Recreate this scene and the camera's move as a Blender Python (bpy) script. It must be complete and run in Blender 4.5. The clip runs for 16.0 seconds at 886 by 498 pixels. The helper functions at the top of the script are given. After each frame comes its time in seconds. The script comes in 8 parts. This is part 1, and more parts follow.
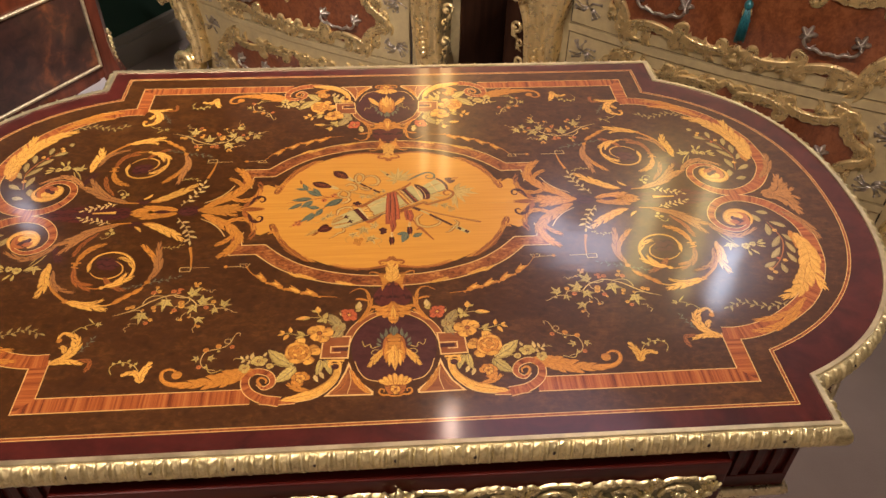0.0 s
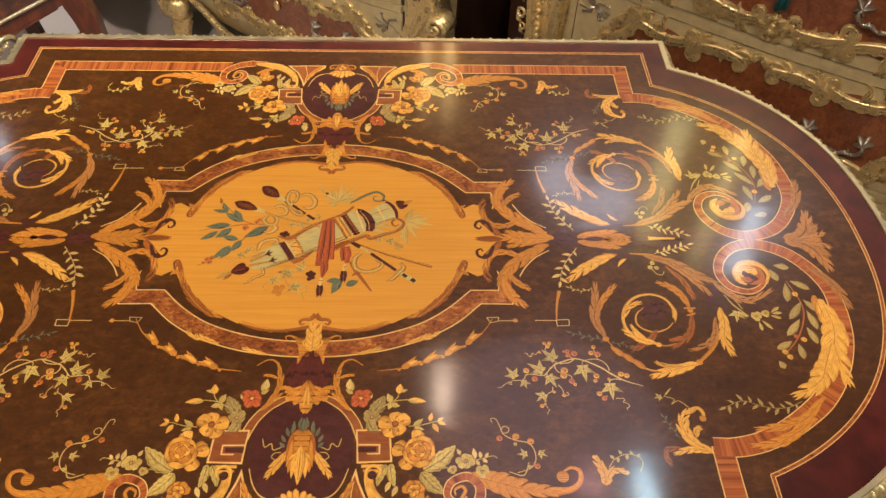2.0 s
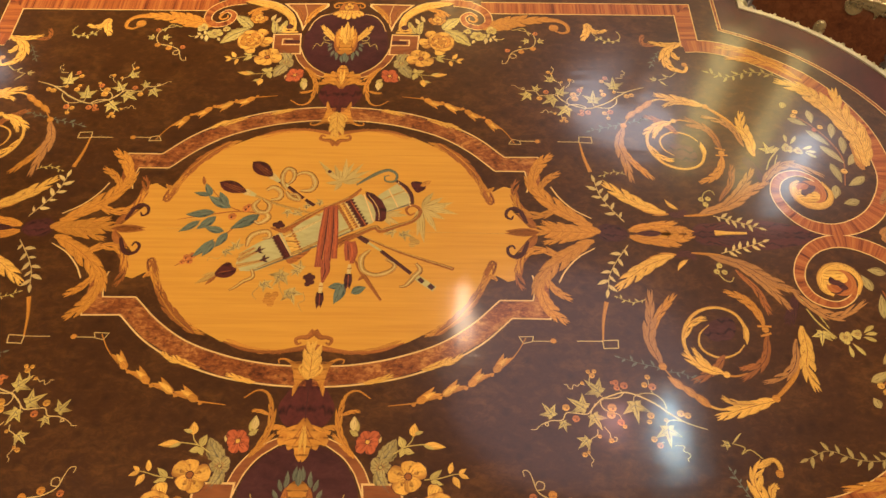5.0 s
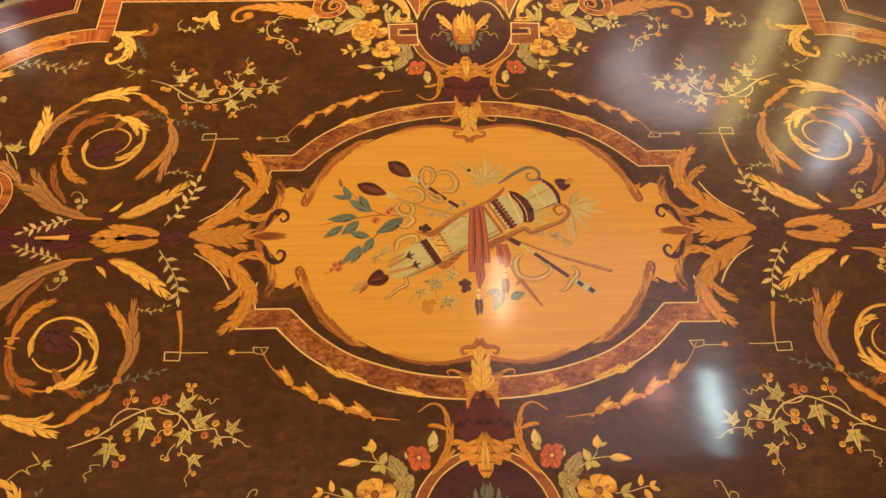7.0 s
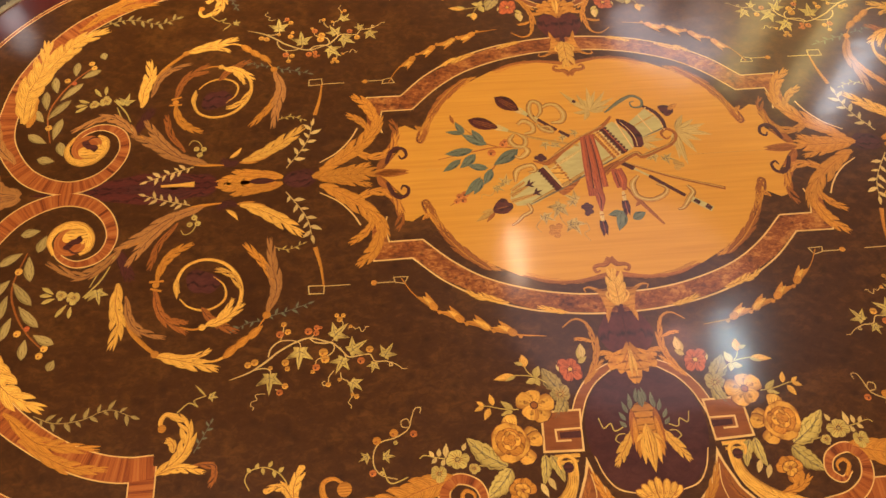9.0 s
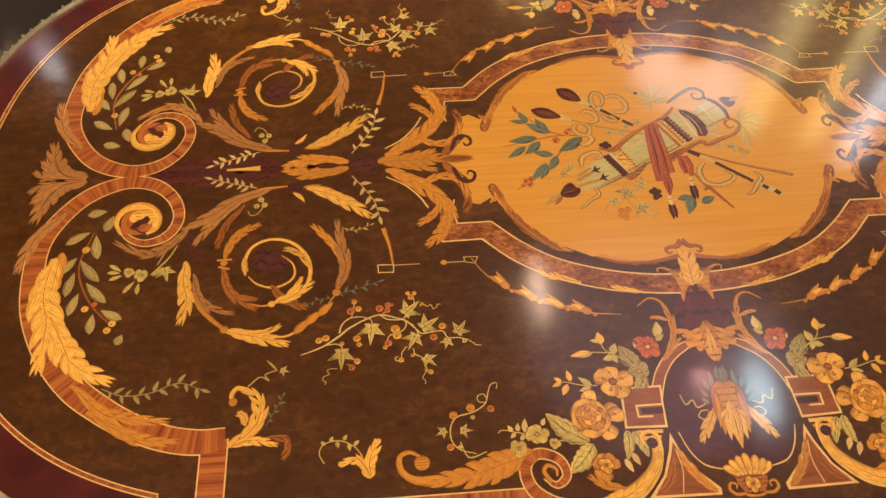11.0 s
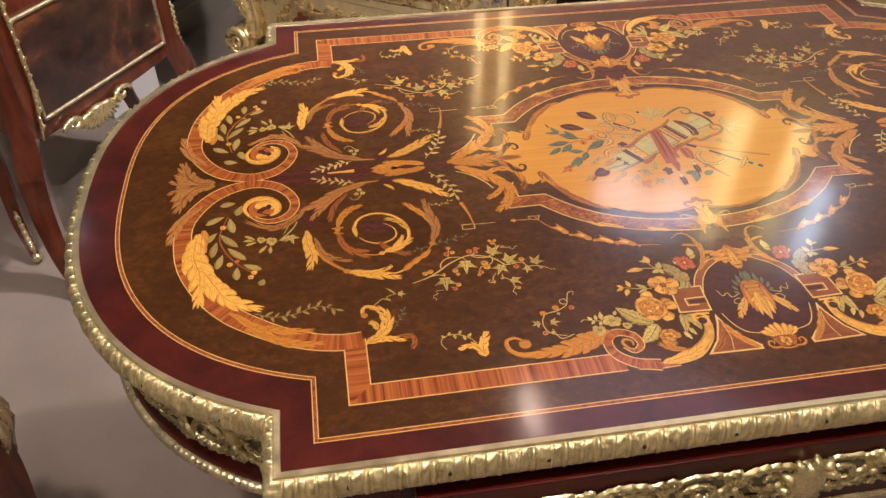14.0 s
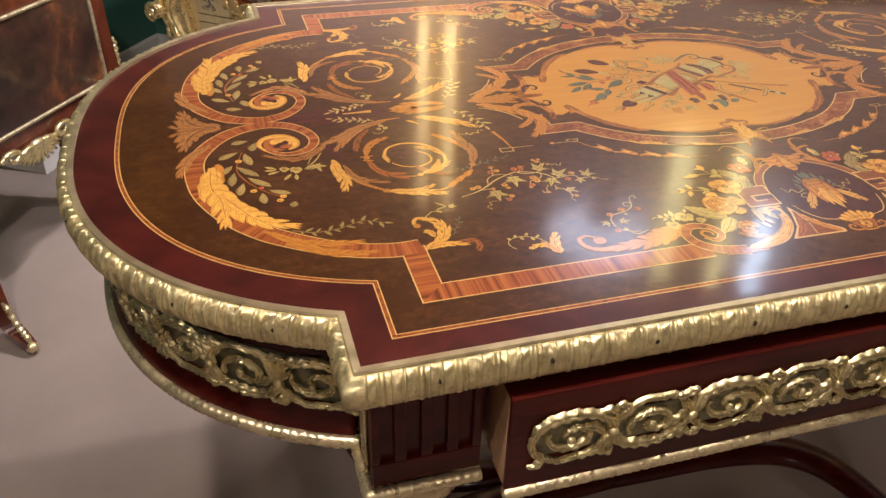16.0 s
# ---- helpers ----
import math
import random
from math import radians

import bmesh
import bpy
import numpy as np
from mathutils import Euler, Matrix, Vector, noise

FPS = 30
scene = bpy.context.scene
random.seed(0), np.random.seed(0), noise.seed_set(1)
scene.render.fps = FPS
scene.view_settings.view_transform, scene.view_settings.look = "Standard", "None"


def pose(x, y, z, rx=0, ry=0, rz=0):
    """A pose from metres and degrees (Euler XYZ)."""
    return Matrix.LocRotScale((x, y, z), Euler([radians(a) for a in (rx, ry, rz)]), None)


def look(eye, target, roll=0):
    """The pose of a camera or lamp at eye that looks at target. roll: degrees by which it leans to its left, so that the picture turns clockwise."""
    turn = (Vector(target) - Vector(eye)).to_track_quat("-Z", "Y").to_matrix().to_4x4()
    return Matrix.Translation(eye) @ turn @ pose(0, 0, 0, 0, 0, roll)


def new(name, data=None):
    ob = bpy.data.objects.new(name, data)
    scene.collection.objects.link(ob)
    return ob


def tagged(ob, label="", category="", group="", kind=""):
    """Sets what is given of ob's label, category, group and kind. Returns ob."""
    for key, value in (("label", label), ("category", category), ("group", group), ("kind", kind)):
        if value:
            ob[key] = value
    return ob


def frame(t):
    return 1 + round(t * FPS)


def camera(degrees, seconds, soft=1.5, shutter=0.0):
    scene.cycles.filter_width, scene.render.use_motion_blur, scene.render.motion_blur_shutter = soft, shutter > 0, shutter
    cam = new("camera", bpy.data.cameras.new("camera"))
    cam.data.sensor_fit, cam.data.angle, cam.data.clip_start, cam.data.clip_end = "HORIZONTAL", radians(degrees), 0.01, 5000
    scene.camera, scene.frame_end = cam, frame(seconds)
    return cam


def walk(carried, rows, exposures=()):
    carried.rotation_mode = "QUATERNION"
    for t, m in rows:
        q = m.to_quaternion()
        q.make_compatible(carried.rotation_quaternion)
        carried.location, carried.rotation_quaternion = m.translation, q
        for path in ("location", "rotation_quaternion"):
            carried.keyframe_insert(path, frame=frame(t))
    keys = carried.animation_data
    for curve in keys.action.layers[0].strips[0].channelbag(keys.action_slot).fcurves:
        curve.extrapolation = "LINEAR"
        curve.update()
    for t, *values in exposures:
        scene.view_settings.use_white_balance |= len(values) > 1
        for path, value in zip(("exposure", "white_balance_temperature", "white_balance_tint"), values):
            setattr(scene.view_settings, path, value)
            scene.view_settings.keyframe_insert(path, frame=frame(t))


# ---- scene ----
cam = camera(58.2, 16.0)
PATH = [
    (0, (0.0023, -0.8438, 1.4335), (0.096, 0.282, 0.4473), 1.2),
    (0.5, (0.0232, -0.7853, 1.432), (0.1162, 0.3105, 0.412), 1.5),
    (1, (0.042, -0.7418, 1.435), (0.1237, 0.324, 0.3828), 1.8),
    (1.5, (0.0743, -0.669, 1.4335), (0.1402, 0.3615, 0.3452), 2.1),
    (2, (0.1043, -0.591, 1.4245), (0.1492, 0.4035, 0.3033), 2.1),
    (2.5, (0.1253, -0.5295, 1.4087), (0.1492, 0.4267, 0.2538), 2),
    (3, (0.1477, -0.4868, 1.396), (0.1568, 0.4357, 0.2125), 1.9),
    (5.5, (0.0735, -0.4185, 1.3735), (0.0825, 0.4095, 0.1225), 0.7),
    (6, (0.0338, -0.4103, 1.375), (0.0503, 0.408, 0.1172), 0.8),
    (6.5, (-0.0015, -0.3938, 1.3735), (0.0173, 0.4118, 0.1083), 0.6),
    (7, (-0.0405, -0.3825, 1.3727), (-0.0142, 0.402, 0.094), 0.8),
    (7.5, (-0.0758, -0.384, 1.3705), (-0.0398, 0.3825, 0.082), 0.8),
    (8, (-0.1072, -0.3968, 1.3705), (-0.066, 0.354, 0.0723), 0.6),
    (8.5, (-0.138, -0.4133, 1.3705), (-0.0855, 0.3322, 0.07), 0.5),
    (9, (-0.1733, -0.426, 1.3675), (-0.1035, 0.324, 0.07), 0.6),
    (11.5, (-0.2385, -0.516, 1.324), (-0.1777, 0.363, 0.1105), 0.1),
    (12, (-0.2475, -0.579, 1.324), (-0.2025, 0.3435, 0.142), 0.1),
    (12.5, (-0.252, -0.6367, 1.33), (-0.2055, 0.3375, 0.1907), 0.1),
    (13, (-0.261, -0.6818, 1.321), (-0.1875, 0.3465, 0.2313), 0.2),
    (13.5, (-0.2993, -0.7057, 1.3128), (-0.1762, 0.3675, 0.2718), 0.4),
    (14, (-0.3788, -0.732, 1.3037), (-0.1958, 0.375, 0.3078), 0.3),
    (14.5, (-0.4282, -0.7372, 1.2723), (-0.1867, 0.3922, 0.3145), 0.3),
    (15, (-0.4582, -0.7515, 1.228), (-0.1635, 0.396, 0.3078), 0.5),
    (15.5, (-0.489, -0.7597, 1.1837), (-0.1552, 0.405, 0.2995), 0.9),
    (16, (-0.504, -0.7545, 1.1298), (-0.1485, 0.429, 0.2792), 1.4),
]
# the film brightens and cools a little at its start and end
EXPOSURES = [(0, 0.06, 6300, 25), (2.5, 0.0, 6450, 16), (6, -0.07, 7000, 17), (9, -0.14, 7250, 22), (11.5, -0.12, 6800, 21), (12.5, -0.05, 6450, 20), (14.5, 0.02, 5950, 20), (16, 0.06, 5850, 18)]
walk(cam, [(t, look(eye, target, roll)) for t, eye, target, roll in PATH], EXPOSURES)

# ---------------------------------------------------------------- light
ROOM = pose(0, 0, 0, 0, 0, -34)          # the room and its furniture stand at an angle to the table
CEIL = 2.45
world = bpy.data.worlds.new("world")
scene.world = world
world.use_nodes = True
world.node_tree.nodes["Background"].inputs[0].default_value = (1.0, 0.96, 0.92, 1)
world.node_tree.nodes["Background"].inputs[1].default_value = 0.10


def fill_lamp(name, x, y, power, colour, size):
    """An added fill lamp, set in the ceiling like a wide downlight."""
    data = bpy.data.lights.new(name, "AREA")
    data.shape, data.size, data.energy, data.color = "DISK", size, power, colour
    new(name, data).matrix_world = pose(x, y, CEIL - 0.03)


def beam_lamp(name, kind, x, y, power, colour, target):
    """A narrow spotlight in the ceiling, turned to the furniture along the wall."""
    data = bpy.data.lights.new(name, "SPOT")
    data.energy, data.color, data.spot_size, data.spot_blend, data.shadow_soft_size = power, colour, radians(64 if kind != "wide" else 44), 0.7, 0.03
    new(name, data).matrix_world = look((x, y, CEIL - 0.05), target)


WARM, PALE_WARM = (1.0, 0.83, 0.67), (1.0, 0.90, 0.80)
# the two wide beams are unseen, added to brighten the commodes
BEAMS = [("warm", 0.185, 0.835, 135, PALE_WARM, ROOM @ Vector((-1.50, 0.82, 0.15))), ("cool", 0.80, 0.45, 70, PALE_WARM, ROOM @ Vector((-1.40, 0.46, 0.10))),
         ("wide", -0.62, -0.95, 190, PALE_WARM, ROOM @ Vector((-1.0, 0.9, 0.70))), ("wide", 0.55, -1.05, 60, PALE_WARM, ROOM @ Vector((0.25, 0.9, 0.75)))]
# unseen fill lamps, placed outside what the tabletop reflects
FILL_LAMPS = [("warm", -0.74, -0.62, 26, WARM, 0.10), ("warm", 0.36, -0.72, 13, WARM, 0.10), ("warm", -0.2, -2.4, 10, WARM, 0.10), ("warm", 1.9, -0.6, 3, WARM, 0.10), ("warm", -1.65, -1.0, 9, WARM, 0.10)]
for kind, x, y, power, colour, target in BEAMS:
    beam_lamp("beam_" + kind, kind, x, y, power, colour, target)
for kind, x, y, power, colour, size in FILL_LAMPS:
    fill_lamp("lamp_" + kind, x, y, power, colour, size)

# ---------------------------------------------------------------- materials
class Nodes:
    """A small builder of node materials."""

    def __init__(self, name):
        self.mat = bpy.data.materials.new(name)
        self.mat.use_nodes = True
        self.tree = self.mat.node_tree
        self.bsdf = self.tree.nodes["Principled BSDF"]

    def add(self, kind, **inputs):
        node = self.tree.nodes.new(kind)
        for key, value in inputs.items():
            self.put(node, key.replace("_", " "), value)
        return node

    def put(self, node, key, value):
        socket = node.inputs[key]
        if isinstance(value, bpy.types.NodeSocket):
            self.tree.links.new(value, socket)
        else:
            socket.default_value = value

    def set(self, **inputs):
        for key, value in inputs.items():
            self.put(self.bsdf, key.replace("_", " "), value)
        return self

    def coords(self, which="Object", scale=(1, 1, 1), turn=(0, 0, 0)):
        c = self.add("ShaderNodeTexCoord")
        m = self.add("ShaderNodeMapping", Vector=c.outputs[which], Scale=scale, Rotation=turn)
        return m.outputs[0]

    def noise(self, vector, scale, detail=4, rough=0.55, distortion=0.0):
        n = self.add("ShaderNodeTexNoise", Vector=vector, Scale=scale, Detail=detail, Roughness=rough, Distortion=distortion)
        return n.outputs["Fac"]

    def ramp(self, fac, *stops):
        r = self.add("ShaderNodeValToRGB", Fac=fac)
        el = r.color_ramp.elements
        while len(el) < len(stops):
            el.new(0.5)
        for e, (p, c) in zip(el, stops):
            e.position, e.color = p, (*c, 1) if len(c) == 3 else c
        return r.outputs[0]

    def mix(self, fac, a, b, mode="MIX"):
        m = self.tree.nodes.new("ShaderNodeMix")
        m.data_type, m.blend_type = "RGBA", mode
        for index, value in ((0, fac), (6, a), (7, b)):
            if isinstance(value, bpy.types.NodeSocket):
                self.tree.links.new(value, m.inputs[index])
            else:
                m.inputs[index].default_value = value if index == 0 else (*value, 1)
        return m.outputs[2]

    def math(self, op, a, b=0.0):
        m = self.tree.nodes.new("ShaderNodeMath")
        m.operation = op
        for index, value in ((0, a), (1, b)):
            if isinstance(value, bpy.types.NodeSocket):
                self.tree.links.new(value, m.inputs[index])
            else:
                m.inputs[index].default_value = value
        return m.outputs[0]

    def bump(self, height, strength=0.2, distance=0.001):
        b = self.add("ShaderNodeBump", Height=height, Strength=strength, Distance=distance)
        return b.outputs[0]

    def random(self):
        return self.add("ShaderNodeObjectInfo").outputs["Random"]


def world_place(n, scale=(1, 1, 1)):
    """Coordinates of the place itself, so that neighbouring pieces share one sheet of grain."""
    g = n.add("ShaderNodeNewGeometry")
    return n.add("ShaderNodeMapping", Vector=g.outputs["Position"], Scale=scale).outputs[0]


HAZE = 0.029                                # weight of the pale sheen on the polish, strongest at low angles


def polish(n, colour, wavy=True, gloss=1.0):
    """French polish: a clear glossy film with slight waves and rubbed patches over the wood."""
    p = world_place(n)
    smear = n.noise(p, 9, 3)
    film = n.ramp(smear, (0.3, (0.075,) * 3), (0.7, (0.135,) * 3))
    n.set(Base_Color=colour, Roughness=0.31, Specular_IOR_Level=0.22 * gloss, Sheen_Weight=HAZE if gloss >= 1 else 0.0, Sheen_Roughness=0.35, Sheen_Tint=(1.0, 0.93, 0.90, 1), Coat_Weight=gloss, Coat_Roughness=film, Coat_IOR=1.5)
    if wavy:
        wave = n.noise(world_place(n, (0.35, 1.5, 1)), 34, 2)
        fine = n.noise(world_place(n, (0.5, 3.0, 1)), 130, 2)
        both = n.math("ADD", wave, n.math("MULTIPLY", fine, 0.16))
        n.set(Coat_Normal=n.bump(both, 0.065, 0.0022))
    return n.mat


def burr(name, dark, mid, light, size=1.0, speck=0.6, spread_at=(0.36, 0.5, 0.64)):
    """Burr veneer: cloudy figure in slanting drifts, fine mottling and dark eyes."""
    n = Nodes(name)
    p = world_place(n)
    cloud = n.noise(p, 13 * size, 5, 0.62, 1.4)
    turned = n.add("ShaderNodeMapping", Vector=p, Rotation=(0, 0, 0.9), Scale=(1.0, 2.3, 1))
    drift = n.noise(turned.outputs[0], 34 * size, 4, 0.6, 1.0)
    fine = n.noise(world_place(n, (1, 1.4, 1)), 125 * size, 6, 0.78, 0.8)
    fac = n.math("ADD", n.math("ADD", n.math("MULTIPLY", cloud, 0.30), n.math("MULTIPLY", drift, 0.28)), n.math("MULTIPLY", fine, 0.42))
    base = n.ramp(fac, (spread_at[0], dark), (spread_at[1], mid), (spread_at[2], light))
    vor = n.add("ShaderNodeTexVoronoi", Vector=p, Scale=70.0 * size)
    eyes = n.ramp(vor.outputs["Distance"], (0.0, (speck,) * 3), (0.35, (0, 0, 0)))
    return polish(n, n.mix(eyes, base, tuple(c * 0.45 for c in dark)))


def straight(name, dark, light, along=(1, 18, 1), scale=14, contrast=(0.35, 0.65), gloss=1.0):
    """Plain sawn veneer with long grain in the world's own direction."""
    n = Nodes(name)
    grain = n.noise(world_place(n, along), scale, 6, 0.6, 0.6)
    broad = n.noise(world_place(n), 5, 3)
    fac = n.math("ADD", n.math("MULTIPLY", grain, 0.75), n.math("MULTIPLY", broad, 0.25))
    return polish(n, n.ramp(fac, (contrast[0], dark), (contrast[1], light)), gloss >= 1, gloss)


def crossband(name, tones):
    """Striped veneer laid across a band: stripes follow the band's own length."""
    n = Nodes(name)
    uv = n.coords("UV", (1, 0.20, 1))
    stripe = n.noise(uv, 0.13, 6, 0.74)
    fibre = n.noise(n.coords("UV", (2.2, 0.02, 1)), 1.0, 2)
    fac = n.math("ADD", n.math("MULTIPLY", stripe, 0.82), n.math("MULTIPLY", fibre, 0.18))
    return polish(n, n.ramp(fac, (0.41, tones[0]), (0.475, tones[1]), (0.53, tones[2]), (0.61, tones[3])))


def cut_leaf(name, light, mid, burnt, lines=5.0, edge=0.55):
    """Hot-sand-shaded marquetry leaf: fibres along it, engraved lines, one scorched edge."""
    n = Nodes(name)
    c = n.add("ShaderNodeTexCoord")
    split = n.add("ShaderNodeSeparateXYZ", Vector=c.outputs["UV"])
    across = split.outputs[1]
    fibre = n.noise(n.coords("UV", (0.10, 5.0, 1)), 1.6, 4, 0.65)
    base = n.ramp(fibre, (0.3, mid), (0.6, light))
    scorch = n.ramp(across, (0.0, (edge,) * 3), (0.38, (0.0,) * 3), (0.92, (0.0,) * 3), (1.0, (edge * 0.5,) * 3))
    wob = n.math("ADD", n.math("MULTIPLY", across, lines), n.math("MULTIPLY", n.noise(n.coords("UV", (0.09, 1.0, 1)), 1.0, 2), 1.4))
    cut = n.math("PINGPONG", wob, 0.5)
    engraved = n.ramp(cut, (0.02, (0.9,) * 3), (0.17, (0.0,) * 3))
    patchy = n.ramp(n.noise(n.coords("UV", (0.16, 1.5, 1)), 1.0, 2), (0.38, (0.0,) * 3), (0.55, (1.0,) * 3))
    shade = n.mix(scorch, base, burnt)
    cutcol = n.mix(n.math("MULTIPLY", engraved, patchy), shade, tuple(x * 0.6 for x in burnt))
    tone = n.math("ADD", 0.86, n.math("MULTIPLY", n.random(), 0.26))
    return polish(n, n.mix(1.0, cutcol, n.add("ShaderNodeCombineColor", Red=tone, Green=tone, Blue=tone).outputs[0], "MULTIPLY"))


def gilt(name, colour, rough=0.28, dirt=(0.10, 0.06, 0.02), grime=0.6, metal=0.82, chased=0.35, grain=340):
    """Gilded bronze or gesso: bright metal with brown patches of old lacquer."""
    n = Nodes(name)
    p = world_place(n)
    cloud = n.noise(p, 60, 4)
    spots = n.noise(p, grain, 3, 0.7)
    worn = n.ramp(n.noise(p, 150, 5, 0.7), (0.30, (grime,) * 3), (0.52, (0.0,) * 3))
    tone = n.ramp(cloud, (0.3, tuple(c * 0.72 for c in colour)), (0.7, colour))
    n.set(Base_Color=n.mix(worn, tone, dirt), Metallic=metal, Roughness=n.ramp(cloud, (0.3, (rough * 0.8,) * 3), (0.7, (rough * 1.5,) * 3)), Normal=n.bump(spots, chased, 0.0006 if chased < 0.5 else 0.0016))
    return n.mat


def painted(name, colour, rough=0.6, vary=0.12, scale=6, bump=0.1):
    n = Nodes(name)
    p = world_place(n)
    cloud = n.noise(p, scale, 5)
    fine = n.noise(p, 240, 3)
    n.set(Base_Color=n.ramp(cloud, (0.3, tuple(c * (1 - vary) for c in colour)), (0.7, tuple(min(1, c * (1 + vary)) for c in colour))), Roughness=rough, Normal=n.bump(fine, bump, 0.001))
    return n.mat


BURR_GROUND = burr("burr_walnut_ground", (0.0270, 0.0082, 0.0017), (0.060, 0.0205, 0.0042), (0.150, 0.0590, 0.0105), 1.0, 0.5, (0.28, 0.5, 0.72))
AMBOYNA = burr("amboyna_burr", (0.050, 0.011, 0.004), (0.24, 0.066, 0.013), (0.56, 0.235, 0.050), 2.0, 0.7, (0.38, 0.5, 0.62))
PURPLE = burr("purpleheart_disc", (0.030, 0.008, 0.006), (0.060, 0.016, 0.012), (0.085, 0.026, 0.018), 0.8, 0.1)
SATIN = straight("satinwood_panel", (0.52, 0.230, 0.026), (0.645, 0.312, 0.041), (1, 30, 1), 9, (0.30, 0.70))
MAHOG = straight("mahogany_border", (0.034, 0.0050, 0.0038), (0.090, 0.0138, 0.0088), (2.5, 2.5, 1), 9)
MAHOG_BODY = straight("mahogany_carcase", (0.024, 0.0024, 0.0018), (0.074, 0.0088, 0.0052), (1, 8, 8), 8, gloss=0.35)
TULIP = crossband("tulipwood_band", ((0.10, 0.018, 0.005), (0.27, 0.064, 0.013), (0.38, 0.112, 0.022), (0.45, 0.160, 0.035)))
STRING = straight("boxwood_line", (0.62, 0.37, 0.115), (0.78, 0.49, 0.165), (3, 3, 1), 20)
CHECK = crossband("checker_line", ((0.10, 0.020, 0.005), (0.22, 0.055, 0.010), (0.30, 0.085, 0.016), (0.36, 0.13, 0.03)))
REDWOOD = straight("plain_redwood_panel", (0.170, 0.046, 0.011), (0.285, 0.092, 0.022), (1, 5, 1), 26)
BOX = cut_leaf("boxwood_leaf", (0.80, 0.450, 0.078), (0.62, 0.285, 0.037), (0.20, 0.055, 0.006))
PETAL = cut_leaf("gold_petal", (0.74, 0.39, 0.062), (0.56, 0.25, 0.034), (0.18, 0.045, 0.006), 0.9, 0.80)
AMBER = cut_leaf("amber_leaf", (0.61, 0.265, 0.034), (0.43, 0.150, 0.017), (0.13, 0.031, 0.004))
RUST = cut_leaf("rust_leaf", (0.38, 0.13, 0.024), (0.26, 0.075, 0.013), (0.08, 0.018, 0.004))
OLIVE = cut_leaf("olive_leaf", (0.42, 0.305, 0.095), (0.30, 0.205, 0.055), (0.12, 0.08, 0.018), 3.0)
IVY = cut_leaf("ivy_leaf", (0.56, 0.415, 0.105), (0.43, 0.295, 0.062), (0.17, 0.11, 0.026), 3.0)
SAGE = cut_leaf("green_dyed_leaf", (0.165, 0.165, 0.090), (0.110, 0.115, 0.060), (0.04, 0.042, 0.026), 2.0)
TEAL = cut_leaf("teal_dyed_leaf", (0.155, 0.175, 0.10), (0.085, 0.11, 0.068), (0.03, 0.04, 0.028), 2.0, 0.4)
PALE = cut_leaf("pale_leaf", (0.66, 0.47, 0.16), (0.55, 0.36, 0.10), (0.34, 0.19, 0.05), 3.0, 0.35)
TAN = cut_leaf("tan_leaf", (0.45, 0.205, 0.052), (0.34, 0.135, 0.030), (0.11, 0.032, 0.008))
OCHRE = cut_leaf("ochre_shaded_leaf", (0.52, 0.31, 0.072), (0.41, 0.215, 0.044), (0.20, 0.085, 0.016), 3.0, 0.5)
VINE = cut_leaf("pale_vine_leaf", (0.54, 0.375, 0.105), (0.45, 0.285, 0.072), (0.24, 0.125, 0.030), 3.0, 0.45)
PLUM = cut_leaf("plum_wood", (0.098, 0.021, 0.013), (0.066, 0.014, 0.009), (0.026, 0.007, 0.005), 2.0, 0.4)
CREAM = straight("cream_holly", (0.38, 0.315, 0.110), (0.50, 0.42, 0.155), (1, 4, 1), 60)
CORAL = cut_leaf("coral_berry", (0.56, 0.185, 0.040), (0.46, 0.130, 0.026), (0.17, 0.040, 0.010), 0.9, 0.7)
RED = cut_leaf("red_dyed_petal", (0.55, 0.13, 0.035), (0.42, 0.085, 0.022), (0.16, 0.03, 0.01), 2.0)
SASH = cut_leaf("red_sash", (0.40, 0.10, 0.035), (0.28, 0.06, 0.02), (0.10, 0.02, 0.008), 4.0, 0.5)
UMBER = cut_leaf("umber_wood", (0.085, 0.024, 0.016), (0.055, 0.014, 0.010), (0.02, 0.006, 0.004), 2.0, 0.3)
GREY = cut_leaf("grey_stained", (0.20, 0.15, 0.075), (0.14, 0.10, 0.05), (0.05, 0.035, 0.02), 2.0, 0.4)
ORMOLU = gilt("ormolu", (0.84, 0.72, 0.42), 0.26, (0.30, 0.20, 0.08), 0.30)
ORMOLU_RIM = gilt("ormolu_rim", (0.74, 0.63, 0.37), 0.36, (0.45, 0.35, 0.18), 0.25)

# ---------------------------------------------------------------- building helpers
def link(name, mesh, mat, parent=None, label="", smooth=False):
    mesh.materials.append(mat)
    if smooth:
        mesh.shade_smooth()
    ob = new(name, mesh)
    if parent:
        ob.parent = parent
    if label:
        ob["label"] = label
    return ob


def part(name, bm, mat, parent=None, label="", smooth=False):
    """Links a bmesh as one mesh object under a thing or a part."""
    mesh = bpy.data.meshes.new(name)
    bmesh.ops.recalc_face_normals(bm, faces=bm.faces)
    bm.to_mesh(mesh)
    bm.free()
    return link(name, mesh, mat, parent, label, smooth)


def thing(name, label, category, group="", m=None):
    ob = new(name)
    ob.empty_display_size = 0.05
    if m is not None:
        ob.matrix_world = m
    return tagged(ob, label, category, group)


